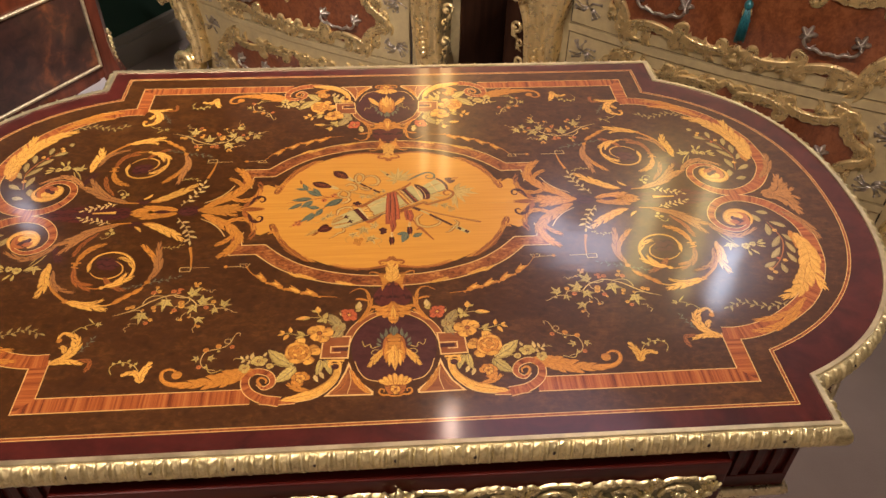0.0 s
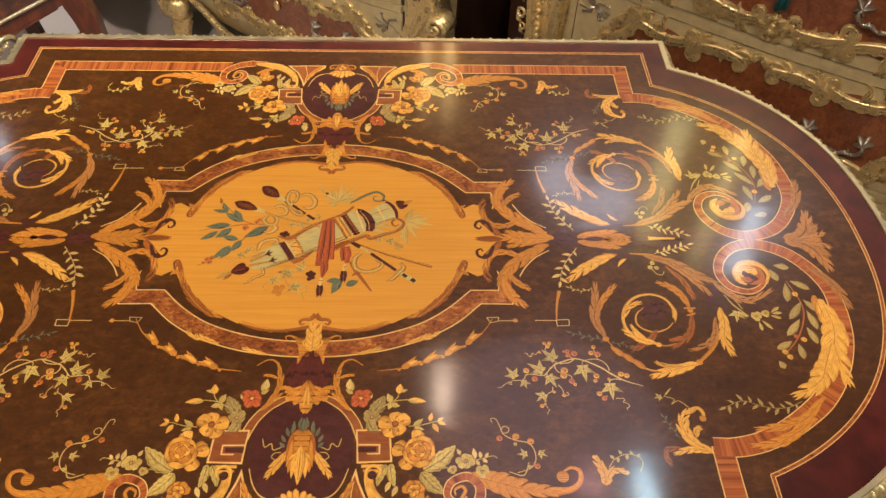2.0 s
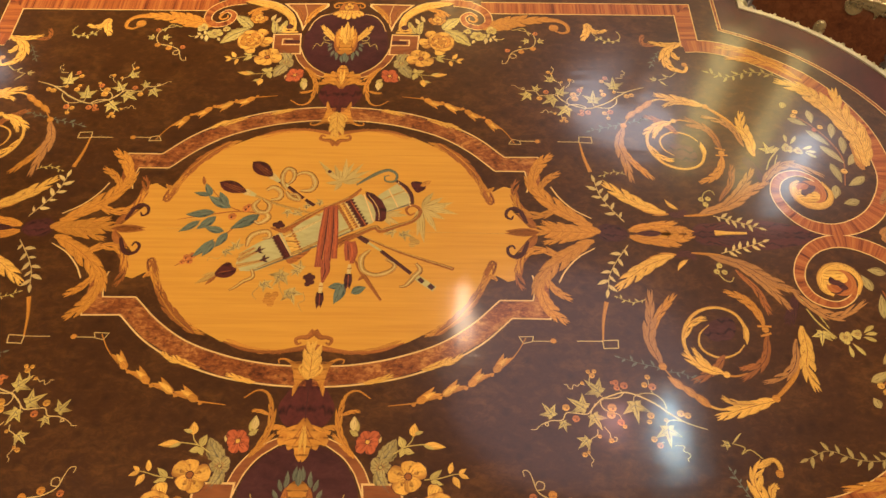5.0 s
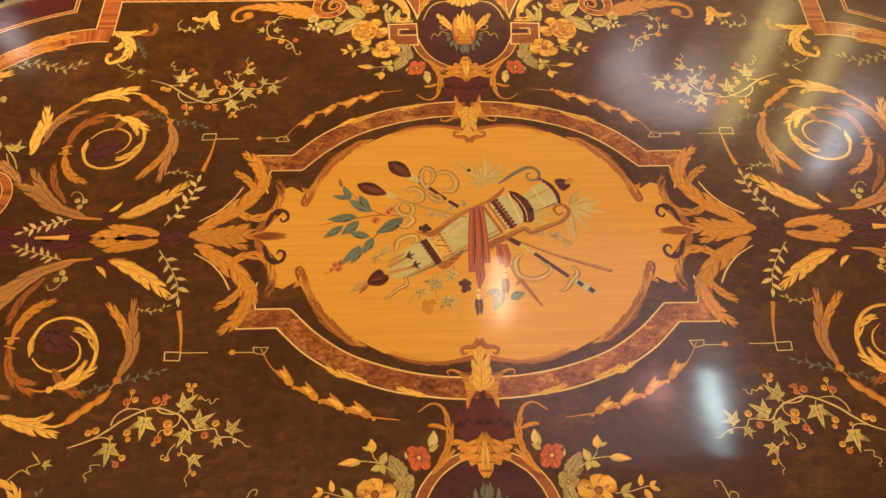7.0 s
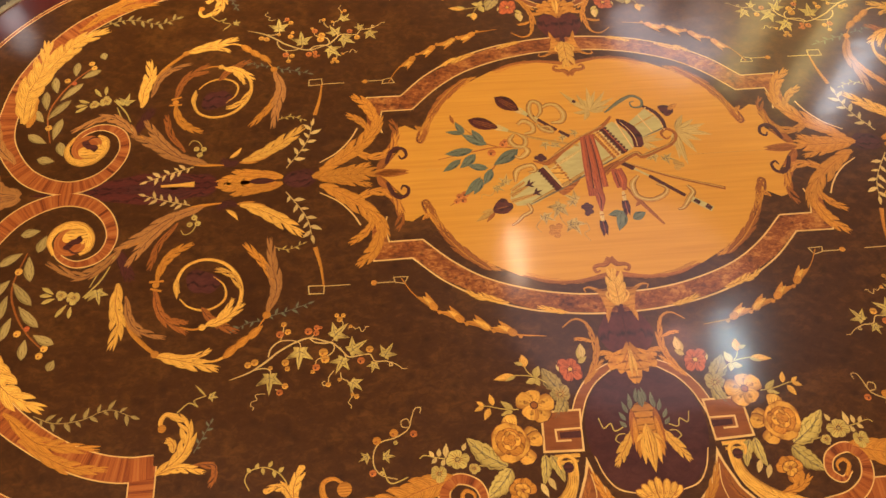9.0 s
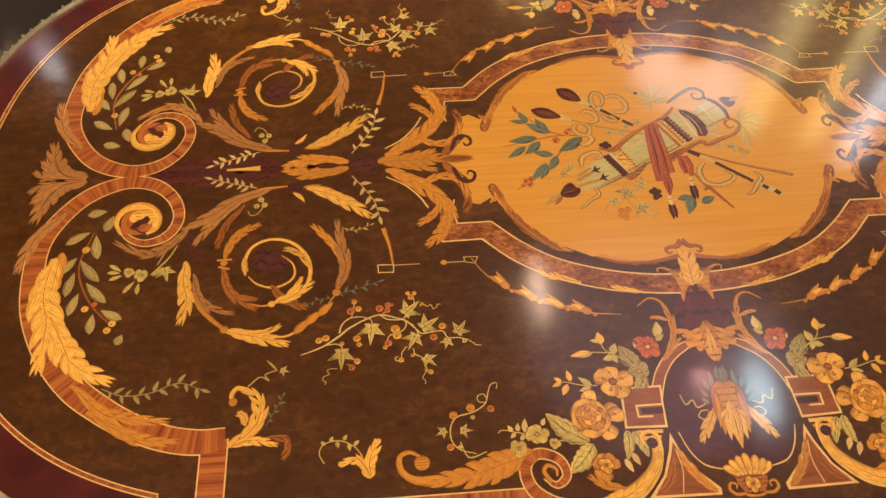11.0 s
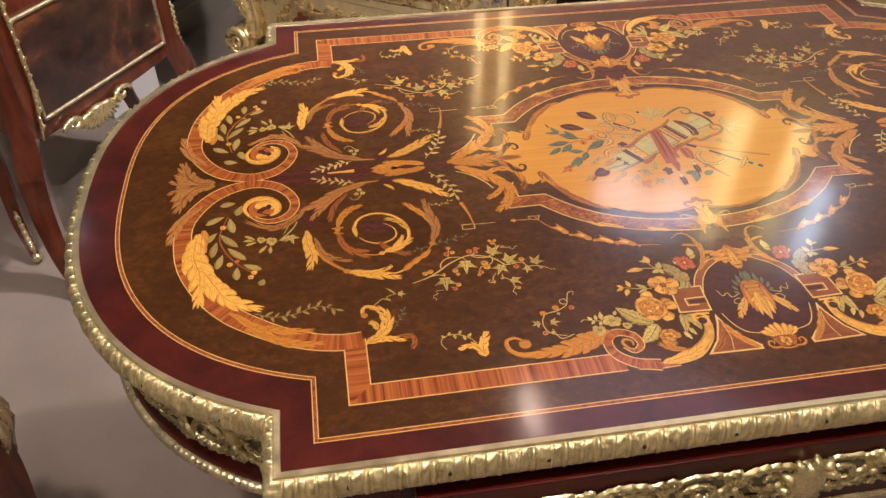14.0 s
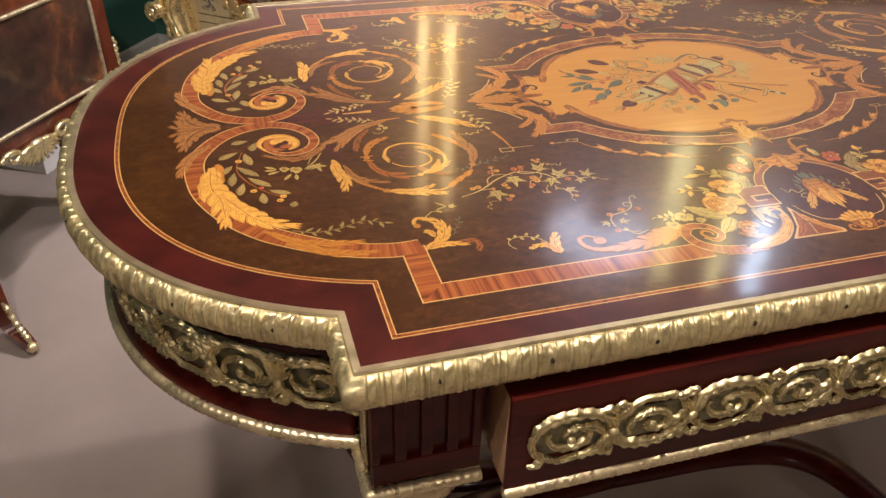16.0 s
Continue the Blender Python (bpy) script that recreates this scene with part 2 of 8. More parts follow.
def box(x0, x1, y0, y1, z0, z1, bevel=0.0, bm=None):
    bm = bm or bmesh.new()
    r = bmesh.ops.create_cube(bm, size=1.0)
    for v in r["verts"]:
        v.co = Vector(((x0 + x1) / 2 + v.co.x * (x1 - x0), (y0 + y1) / 2 + v.co.y * (y1 - y0), (z0 + z1) / 2 + v.co.z * (z1 - z0)))
    if bevel:
        edges = list({e for v in r["verts"] for e in v.link_edges})
        bmesh.ops.bevel(bm, geom=edges, offset=bevel, segments=2, affect="EDGES", profile=0.6)
    return bm


def smooth_line(points, n=6, closed=False):
    """A Catmull-Rom curve through the given points."""
    P = [Vector(p) for p in points]
    if len(P) < 3:
        k = max(2, n)
        return [P[0].lerp(P[-1], i / k) for i in range(k + 1)]
    out, m = [], len(P)
    last = m if closed else m - 1
    for i in range(last):
        a, b, c, d = (P[(i - 1) % m] if closed or i > 0 else P[0] * 2 - P[1]), P[i], P[(i + 1) % m], (P[(i + 2) % m] if closed or i + 2 < m else P[-1] * 2 - P[-2])
        for k in range(n):
            t = k / n
            out.append(0.5 * ((2 * b) + (c - a) * t + (2 * a - 5 * b + 4 * c - d) * t * t + (3 * b - a - 3 * c + d) * t ** 3))
    if not closed:
        out.append(P[-1].copy())
    return out


def lathe(profile, n=24, bm=None, centre=(0, 0)):
    """A turned solid from (radius, height) pairs."""
    bm = bm or bmesh.new()
    rings = []
    for r, z in profile:
        rings.append([bm.verts.new((centre[0] + r * math.cos(2 * math.pi * i / n), centre[1] + r * math.sin(2 * math.pi * i / n), z)) for i in range(n)])
    for a, b in zip(rings, rings[1:]):
        for i in range(n):
            bm.faces.new((a[i], a[(i + 1) % n], b[(i + 1) % n], b[i]))
    bm.faces.new(rings[0]), bm.faces.new(rings[-1])
    return bm


def tube(points, radii, bm=None, sides=8, flat=1.0, up=None):
    """A tapered rod along points; radii are spread along it; flat squashes it along 'up'."""
    bm = bm or bmesh.new()
    P = [Vector(p) for p in points]
    m, rings = len(P), []
    guide = Vector(up) if up else None
    for i, p in enumerate(P):
        d = (P[min(i + 1, m - 1)] - P[max(i - 1, 0)]).normalized()
        ref = guide or (Vector((0, 0, 1)) if abs(d.z) < 0.9 else Vector((1, 0, 0)))
        a = d.cross(ref).normalized()
        b = a.cross(d).normalized()
        f = i / (m - 1) * (len(radii) - 1)
        k = min(int(f), len(radii) - 2) if len(radii) > 1 else 0
        r = radii[k] + (radii[k + 1] - radii[k]) * (f - k) if len(radii) > 1 else radii[0]
        rings.append([bm.verts.new(p + a * r * math.cos(2 * math.pi * j / sides) + b * r * flat * math.sin(2 * math.pi * j / sides)) for j in range(sides)])
    for s, t in zip(rings, rings[1:]):
        for j in range(sides):
            bm.faces.new((s[j], s[(j + 1) % sides], t[(j + 1) % sides], t[j]))
    bm.faces.new(rings[0]), bm.faces.new(rings[-1])
    return bm


def ball(c, r, bm=None, scale=(1, 1, 1), u=10, v=7):
    bm = bm or bmesh.new()
    m = Matrix.Translation(c) @ Matrix.Diagonal((r * scale[0], r * scale[1], r * scale[2], 1))
    bmesh.ops.create_uvsphere(bm, u_segments=u, v_segments=v, radius=1.0, matrix=m)
    return bm


def prism(outline, z0, z1, bm=None):
    """A solid over a closed outline of (x, y)."""
    bm = bm or bmesh.new()
    lo = [bm.verts.new((x, y, z0)) for x, y in outline]
    hi = [bm.verts.new((x, y, z1)) for x, y in outline]
    k = len(lo)
    for i in range(k):
        bm.faces.new((lo[i], lo[(i + 1) % k], hi[(i + 1) % k], hi[i]))
    bm.faces.new(hi), bm.faces.new(lo[::-1])
    return bm


def sweep(outline, profile, closed=True, bm=None, ripple=None):
    """A moulding: a profile of (outwards, height) carried along a plan outline; ripple(s, k) swells the profile along its normal."""
    bm = bm or bmesh.new()
    m, rings, s = len(outline), [], 0.0
    for i, p in enumerate(outline):
        p = Vector(p)
        q0 = Vector(outline[(i - 1) % m]) if closed or i > 0 else p * 2 - Vector(outline[1])
        q1 = Vector(outline[(i + 1) % m]) if closed or i < m - 1 else p * 2 - Vector(outline[i - 1])
        a, b = (p - q0).normalized(), (q1 - p).normalized()
        n0, n1 = Vector((a.y, -a.x)), Vector((b.y, -b.x))
        n = n0 + n1
        n = n / max(0.35, n.dot(n0))
        ring = []
        for k, (o, z) in enumerate(profile):
            if ripple:
                (o0, z0), (o1, z1) = profile[max(k - 1, 0)], profile[min(k + 1, len(profile) - 1)]
                across = Vector((z0 - z1, o1 - o0)).normalized() * ripple(s, k)
                o, z = o + across.x, z + across.y
            ring.append(bm.verts.new((p.x + n.x * o, p.y + n.y * o, z)))
        rings.append(ring)
        s += (q1 - p).length
    k = len(profile)
    for i in range(m if closed else m - 1):
        a, b = rings[i], rings[(i + 1) % m]
        for j in range(k - 1):
            bm.faces.new((a[j], b[j], b[j + 1], a[j + 1]))
    if not closed:
        bm.faces.new(rings[0]), bm.faces.new(rings[-1])
    return bm


def dense(outline, step):
    """The closed outline with a point about every step."""
    out = []
    for a, b in zip(outline, outline[1:] + outline[:1]):
        a, b = Vector(a), Vector(b)
        k = max(1, round((b - a).length / step))
        out += [tuple(a.lerp(b, i / k)) for i in range(k)]
    return out

# ---------------------------------------------------------------- the room
CARPET = painted("grey_carpet", (0.275, 0.224, 0.189), 0.95, 0.10, 5, 0.6)
GREEN = painted("green_wall_paint", (0.018, 0.060, 0.040), 0.55, 0.12, 3)
SKIRT = painted("grey_skirting_paint", (0.30, 0.285, 0.235), 0.5, 0.08, 4)
WHITE = painted("white_ceiling_paint", (0.48, 0.445, 0.42), 0.7, 0.04, 3)
CREAMWALL = painted("cream_wall_paint", (0.50, 0.44, 0.36), 0.7, 0.06, 3)
MAUVE = painted("pale_wall_paint", (0.60, 0.53, 0.50), 0.7, 0.06, 3)
U0, U1, V0, V1 = -1.84, 3.2, -3.2, 1.46


def room_box(name, u0, u1, v0, v1, z0, z1, mat, label, category, bevel=0.0):
    ob = part(name, box(u0, u1, v0, v1, z0, z1, bevel), mat)
    ob.matrix_world = ROOM
    return tagged(ob, label, category, kind="structure")


room_box("floor", U0 - 0.1, U1 + 0.1, V0 - 0.1, V1 + 0.1, -0.1, 0.0, CARPET, "short-pile grey beige carpet on the showroom floor", "floor")
room_box("ceiling", U0 - 0.1, U1 + 0.1, V0 - 0.1, V1 + 0.1, CEIL, CEIL + 0.1, WHITE, "plain white painted ceiling of the showroom", "ceiling")
room_box("wall_west", U0 - 0.1, U0, V0, V1, 0, CEIL, GREEN, "dark green painted wall behind the cabinet", "wall")
room_box("wall_north", U0 - 0.1, U1 + 0.1, V1, V1 + 0.1, 0, 0.98, GREEN, "dark green painted lower wall behind the commodes", "wall")
room_box("wall_north_upper", U0 - 0.1, U1 + 0.1, V1 + 0.003, V1 + 0.1, 0.98, CEIL, MAUVE, "pale greyish painted wall above the green dado", "wall")
room_box("wall_east", U1, U1 + 0.1, V0, V1, 0, CEIL, CREAMWALL, "plain cream painted wall", "wall")
room_box("wall_south", U0 - 0.1, U1 + 0.1, V0 - 0.1, V0, 0, CEIL, CREAMWALL, "plain cream painted wall", "wall")
for name, a in (("baseboard_west", (U0, U0 + 0.022, V0, V1 - 0.022)), ("baseboard_north", (U0, U1, V1 - 0.022, V1))):
    bm = box(*a, 0, 0.118, 0.004)
    box(*(a[0], a[1] + (0.008 if "west" in name else 0), a[2] - (0.008 if "north" in name else 0), a[3]), 0.0, 0.090, 0.004, bm)
    ob = part(name, bm, SKIRT)
    ob.matrix_world = ROOM
    tagged(ob, "grey painted moulded skirting board along the wall", "baseboard", kind="structure")



def glow(name, colour, strength):
    return Nodes(name).set(Base_Color=(0, 0, 0, 1), Emission_Color=(*colour, 1), Emission_Strength=strength).mat


GLOW = {"warm": glow("warm_bulb", (1.0, 0.74, 0.52), 40.0), "cool": glow("cool_bulb", (0.60, 0.90, 1.0), 30.0), "rose": glow("rose_bulb", (1.0, 0.50, 0.48), 28.0), "wide": glow("wide_bulb", (1.0, 0.82, 0.6), 10.0)}
LAMP_METAL = painted("white_lamp_rim", (0.6, 0.6, 0.58), 0.4)
SHAPES = {"warm": (0.019, 6.2), "cool": (0.030, 4.2), "rose": (0.030, 1.0), "wide": (0.048, 1.0)}   # radius and how much longer than wide
# the wide ones belong to the added fill lamps and beams
for kind, x, y in [(b[0], b[1], b[2]) for b in BEAMS] + [("rose", 0.635, 0.488)] + [("wide", d[1], d[2]) for d in FILL_LAMPS]:
    r, long = SHAPES[kind]
    lamp = thing("downlight", "one of the ceiling downlights with white rims, some added as fill", "downlight", "ceiling downlights", pose(x, y, CEIL) @ Matrix.Diagonal((1, long, 1, 1)))
    part("rim", lathe([(r, -0.001), (r + 0.014, -0.003), (r + 0.018, -0.012), (r + 0.010, -0.018), (r + 0.001, -0.014)], 28), LAMP_METAL, lamp, smooth=True)
    part("bulb", lathe([(0.004, -0.021), (r * 0.7, -0.0195), (r, -0.0165), (r, -0.0150)], 28), GLOW[kind], lamp, "glowing glass lens")

# added glow that stands for lit ceiling and veils the tabletop's polish
VEIL_GLOW = glow("opal_diffuser", (1.0, 0.86, 0.97), 1.2)
panel = thing("ceiling_light", "added glowing disc for the bright ceiling round the spotlights", "ceiling light", "", pose(0.52, 0.66, CEIL))
part("trim_ring", lathe([(0.400, -0.001), (0.413, -0.003), (0.416, -0.009), (0.406, -0.012), (0.400, -0.008)], 64), LAMP_METAL, panel, "thin white ring", True)
part("diffuser", lathe([(0.002, -0.0152), (0.20, -0.0148), (0.396, -0.0135), (0.396, -0.0100)], 64), VEIL_GLOW, panel, "dim glowing disc")

BRASS_LAMP = painted("wall_lamp_brass", (0.45, 0.32, 0.12), 0.35, 0.15, 30)
STAND_IN_TUBE = glow("faint_tube", (0.86, 0.94, 1.0), 6.5)
AMBER_TUBE, GREEN_TUBE, COOL_TUBE = glow("amber_tube", (1.0, 0.68, 0.26), 7.0), glow("yellow_tube", (0.97, 0.82, 0.34), 6.5), glow("cool_tube", (0.76, 0.90, 1.0), 12.0)
VEIL_GLOBE = glow("frosted_globe", (0.88, 0.91, 1.0), 6.0)


def wall_lamp(name, label, m, tubes, z0, z1, mat):
    """A lamp of upright glass tubes on a brass backplate; x runs along the wall, -y into the room."""
    w = thing(name, label, "wall lamp", "", m)
    xs = [t[0] for t in tubes]
    part("backplate", box(min(xs) - 0.03, max(xs) + 0.03, -0.014, 0.0, z0 + 0.08, z1 - 0.08, 0.003), BRASS_LAMP, w, "brass backplate")
    for x, r in tubes:
        part("tube", lathe([(r * 0.6, z0), (r, z0 + 0.012), (r, z1 - 0.012), (r * 0.6, z1)], 16, None, (x, -0.05)), mat, w, "glowing glass tube", True)
        for z in (z0 - 0.012, z1):
            part("cap", lathe([(r + 0.004, z), (r + 0.005, z + 0.004), (r + 0.004, z + 0.012)], 16, None, (x, -0.05)), BRASS_LAMP, w)
    return w


# unseen lamps, shaped after the bright streaks in the tabletop's polish
wall_lamp("tube_lamp", "brass wall lamp with two amber glass tubes", ROOM @ pose(-0.755, V1, 0), ((-0.045, 0.015), (0.045, 0.017)), 1.22, 1.90, AMBER_TUBE)
wall_lamp("tube_lamp", "brass wall lamp with two pale yellow glass tubes", ROOM @ pose(0.14, V1, 0), ((-0.085, 0.032), (0.085, 0.022)), 1.48, 2.02, GREEN_TUBE)
wall_lamp("tube_lamp", "unseen brass wall lamp with one cool white tube, for a reflected streak", ROOM @ pose(0.34, V1, 0), ((0.0, 0.028),), 1.68, 2.00, COOL_TUBE)
# added on this wall in place of a white source beyond it
wall_lamp("tube_lamp", "added short white tube for a window-like reflection, on a brass backplate", ROOM @ pose(U0, 0.44, 0, 0, 0, 90), ((0.0, 0.026),), 1.74, 1.90, STAND_IN_TUBE)
# added globe, unseen itself; its reflection lays a pale veil on the tabletop
globe = thing("globe_lamp", "added frosted globe with a brass collar, for a pale veil in the polish", "wall lamp", "", ROOM @ pose(-0.16, V1, 0))
part("collar", lathe([(0.05, 1.79), (0.055, 1.80), (0.04, 1.815)], 20, None, (0, -0.10)), BRASS_LAMP, globe, smooth=True)
part("bracket", box(-0.02, 0.02, -0.10, 0.0, 1.780, 1.795, 0.002), BRASS_LAMP, globe)
part("globe", ball((0, -0.10, 1.89), 0.11, None, (1.6, 0.7, 0.9), 24, 16), VEIL_GLOBE, globe, "frosted glass globe", True)

# ---------------------------------------------------------------- the centre table
TOP = 0.775
HX, HY = 0.4455, 0.3795                    # corner and front edge
END_CX, END_N, END_B = 0.243, 2.4, 0.350   # the bowed ends: squarer than a circle
REACH = {-1: 0.648, 1: 0.632}              # how far each end reaches


def bow(sx, d, e, hx, step=0.006, top=9.0, power=END_N):
    """One bowed end as (x, y) with x positive, moved outwards by d along the table and e across it, up to |y| = top."""
    a, b = REACH[sx] + d - END_CX, END_B + e
    raw = [(END_CX + a * abs(math.cos(w)) ** (2 / power), b * math.copysign(abs(math.sin(w)) ** (2 / power), w)) for w in np.linspace(-math.pi / 2, math.pi / 2, 1201)]
    y0 = b * (1 - ((hx - END_CX) / a) ** power) ** (1 / power)
    raw = [(x, y) for x, y in raw if x > hx + 1e-5 and abs(y) < top]
    raw = [(hx, -y0)] + raw + [(hx, y0)] if top > 1 else raw
    run = [0.0]
    for p, q in zip(raw, raw[1:]):
        run.append(run[-1] + math.dist(p, q))
    k = max(8, round(run[-1] / step))
    at = np.linspace(0, run[-1], k + 1)
    return list(zip(np.interp(at, run, [p[0] for p in raw]).tolist(), np.interp(at, run, [p[1] for p in raw]).tolist()))


def plan(d, e, hx, hy, step=0.01, powers=(END_N, END_N), extra=0.0):
    """A plan with straight front and back, notched corners and bowed ends, counter-clockwise."""
    right = [(hx, -hy)] + bow(1, d, e, hx, step, 9.0, powers[1]) + [(hx, hy)]
    left = [(hx, -hy)] + bow(-1, d + extra, e, hx, step, 9.0, powers[0]) + [(hx, hy)]
    return [(float(a), float(b)) for a, b in right + [(-x, -y) for x, y in left]]


def table_outline(d=0.0, step=0.01):
    """The plan of the top, moved outwards by d."""
    return plan(d, d, HX + d, HY + d, step)


table = thing("centre_table", "mahogany centre table with a floral marquetry top and ormolu mounts", "table")
top = part("tabletop", prism(table_outline(0.004), TOP - 0.030, TOP), MAHOG, table, "glossy mahogany board with inlaid marquetry")


def edge_ripple(s, k):
    """A bold reed every 26 mm with a thin rib beside it and another half-way; between them a smooth panel with a shallow leaf."""
    if k < 3 or k > 15:
        return 0.0
    f, cell = (s / 0.0262) % 1.0, int(s / 0.0262)
    f = (f + 0.05 * math.sin(math.pi * (k - 3) / 12)) % 1.0            # the reeds bow a little
    fade = min(1.0, (k - 2) / 2.0, max(0.25, (13 - k) / 4.5))
    low = min(1.0, max(0.0, (k - 5) / 6))
    g = f - 0.38
    leafy = 0.0011 * math.cos(22.0 * g * (0.5 + low)) * math.sin(0.9 * k) if cell % 2 else 0.0010 * math.cos(15.0 * g + 1.3 * (k - 9) * (1 if g > 0 else -1))
    best = -0.0011 + leafy * 0.8
    thin = 0.20 + 0.03 * math.sin(cell * 2.4)
    for at, wide, high in ((0.0, 0.085, 0.0018), (1.0, 0.085, 0.0018), (thin, 0.040, 0.0006), (0.56 + 0.04 * math.sin(cell * 1.7), 0.050, 0.0011)):
        d = abs(f - at) / wide
        if d < 1:
            best = max(best, high - 0.0032 * (1 - math.sqrt(1 - d * d)))
        elif d < 1.4:
            best = min(best, -0.0030)
    return best * fade


EDGE_GILT = gilt("gilt_edge_bronze", (0.86, 0.75, 0.39), 0.34, (0.20, 0.13, 0.05), 0.55, 0.82, 0.45, 300)
outer = dense(table_outline(0.0, 0.004), 0.0008)
half_round = [(0.0058 + 0.0086 * math.sin(a), TOP - 0.0140 + 0.0142 * math.cos(a)) for a in np.linspace(-0.10, 2.95, 15)]
part("gilt_edge", sweep(outer, [(0.0024, TOP + 0.0002), (0.0036, TOP - 0.0012)] + half_round + [(-0.002, TOP - 0.0300), (0.0024, TOP + 0.0002)], ripple=edge_ripple), EDGE_GILT, table, "cast ormolu edge with reeds and leaves", True)
part("gilt_rim", sweep(table_outline(0.0, 0.006), [(-0.0014, TOP + 0.0004), (-0.0010, TOP + 0.0019), (0.0040, TOP + 0.0021), (0.0048, TOP + 0.0003)]), ORMOLU_RIM, table, "plain pale gilt rim")
IRON = painted("dark_pin_metal", (0.018, 0.010, 0.005), 0.95)
for i, p in enumerate(outer):
    if i % 98 == 57:
        a = Vector(outer[(i + 1) % len(outer)]) - Vector(outer[i - 1])
        n = Vector((a.y, -a.x)).normalized()
        part("pin", ball((p[0] + n.x * 0.0128, p[1] + n.y * 0.0128, TOP - 0.0105), 0.0020, None, (1, 1, 1), 8, 5), IRON, table)

# apron: straight drawer fronts, rounded ends and fluted corner blocks
APR0, APR1 = 0.640, TOP - 0.0300
AP = -0.017                                 # the apron stands a little inside the edge


def bead(points, name, parent, r=0.0055, twist=0.0075):
    """A rope of small gilt leaves along a polyline of (x, y, z)."""
    P = [Vector(p) for p in points]
    fine = []
    for a, b in zip(P, P[1:]):
        k = max(1, round((b - a).length / 0.0010))
        fine += [a.lerp(b, i / k) for i in range(k)]
    fine.append(P[-1])
    bm, rings, s, sides = bmesh.new(), [], 0.0, 10
    for i, p in enumerate(fine):
        d = (fine[min(i + 1, len(fine) - 1)] - fine[max(i - 1, 0)]).normalized()
        b = Vector((0, 0, 1)) if abs(d.z) < 0.9 else Vector((1, 0, 0))
        a = d.cross(b).normalized()
        b = a.cross(d)
        ring = []
        for j in range(sides):
            t = 2 * math.pi * j / sides
            u = (s / twist + 0.9 * abs(math.sin(t - 0.6)) + (0.5 if math.sin(t - 0.6) > 0 else 0.0)) % 1.0      # small leaves that lean out from the middle, overlapping
            q = r * (0.88 + 0.17 * u - 0.15 * max(0.0, u - 0.75) / 0.25 + 0.04 * math.sin(s * 2900 + 2 * j))
            ring.append(bm.verts.new(p + a * q * math.cos(t) + b * q * math.sin(t)))
        rings.append(ring)
        if i + 1 < len(fine):
            s += (fine[i + 1] - p).length
    for u, v in zip(rings, rings[1:]):
        for j in range(sides):
            bm.faces.new((u[j], u[(j + 1) % sides], v[(j + 1) % sides], v[j]))
    return part(name, bm, ORMOLU, parent, "cast gilt leaf beading", True)


def ridged(bm, path, widths, high, pitch=0.0, lobe=0.35, level=0.0):
    """A chased leaf band along (x, z), facing -y: two ridges and a groove, its edges cut into lobes that lean forwards."""
    P = [Vector((x, 0, z)) for x, z in path]
    run, across, rings = 0.0, 9, []
    for i, p in enumerate(P):
        d = (P[min(i + 1, len(P) - 1)] - P[max(i - 1, 0)]).normalized()
        n = Vector((d.z, 0, -d.x))
        t = i / (len(P) - 1)
        w = float(np.interp(t, np.linspace(0, 1, len(widths)), widths))
        ring = []
        for j in range(across):
            u = -1 + 2 * j / (across - 1)
            f = (run / pitch + (0.5 if u > 0 else 0.0)) % 1.0 if pitch else 0.0
            reach = 1 + lobe * (f - 0.4) * abs(u) if pitch else 1.0
            up = math.sqrt(max(0.0, 1 - u * u)) ** 0.8 * (0.62 + 0.38 * math.cos(math.pi * 1.9 * (abs(u) - 0.55)))
            up *= 0.80 + 0.20 * math.cos(2 * math.pi * (f - 0.9 * abs(u))) if pitch else 1.0
            ring.append(bm.verts.new(p + n * u * w * reach + d * abs(u) * w * 0.5 * lobe + Vector((0, -level - high * up * min(1.0, 0.35 + w / 0.004), 0))))
        rings.append(ring)
        if i + 1 < len(P):
            run += (P[i + 1] - p).length
    for a, b in zip(rings, rings[1:]):
        for j in range(across - 1):
            bm.faces.new((a[j], a[j + 1], b[j + 1], b[j]))


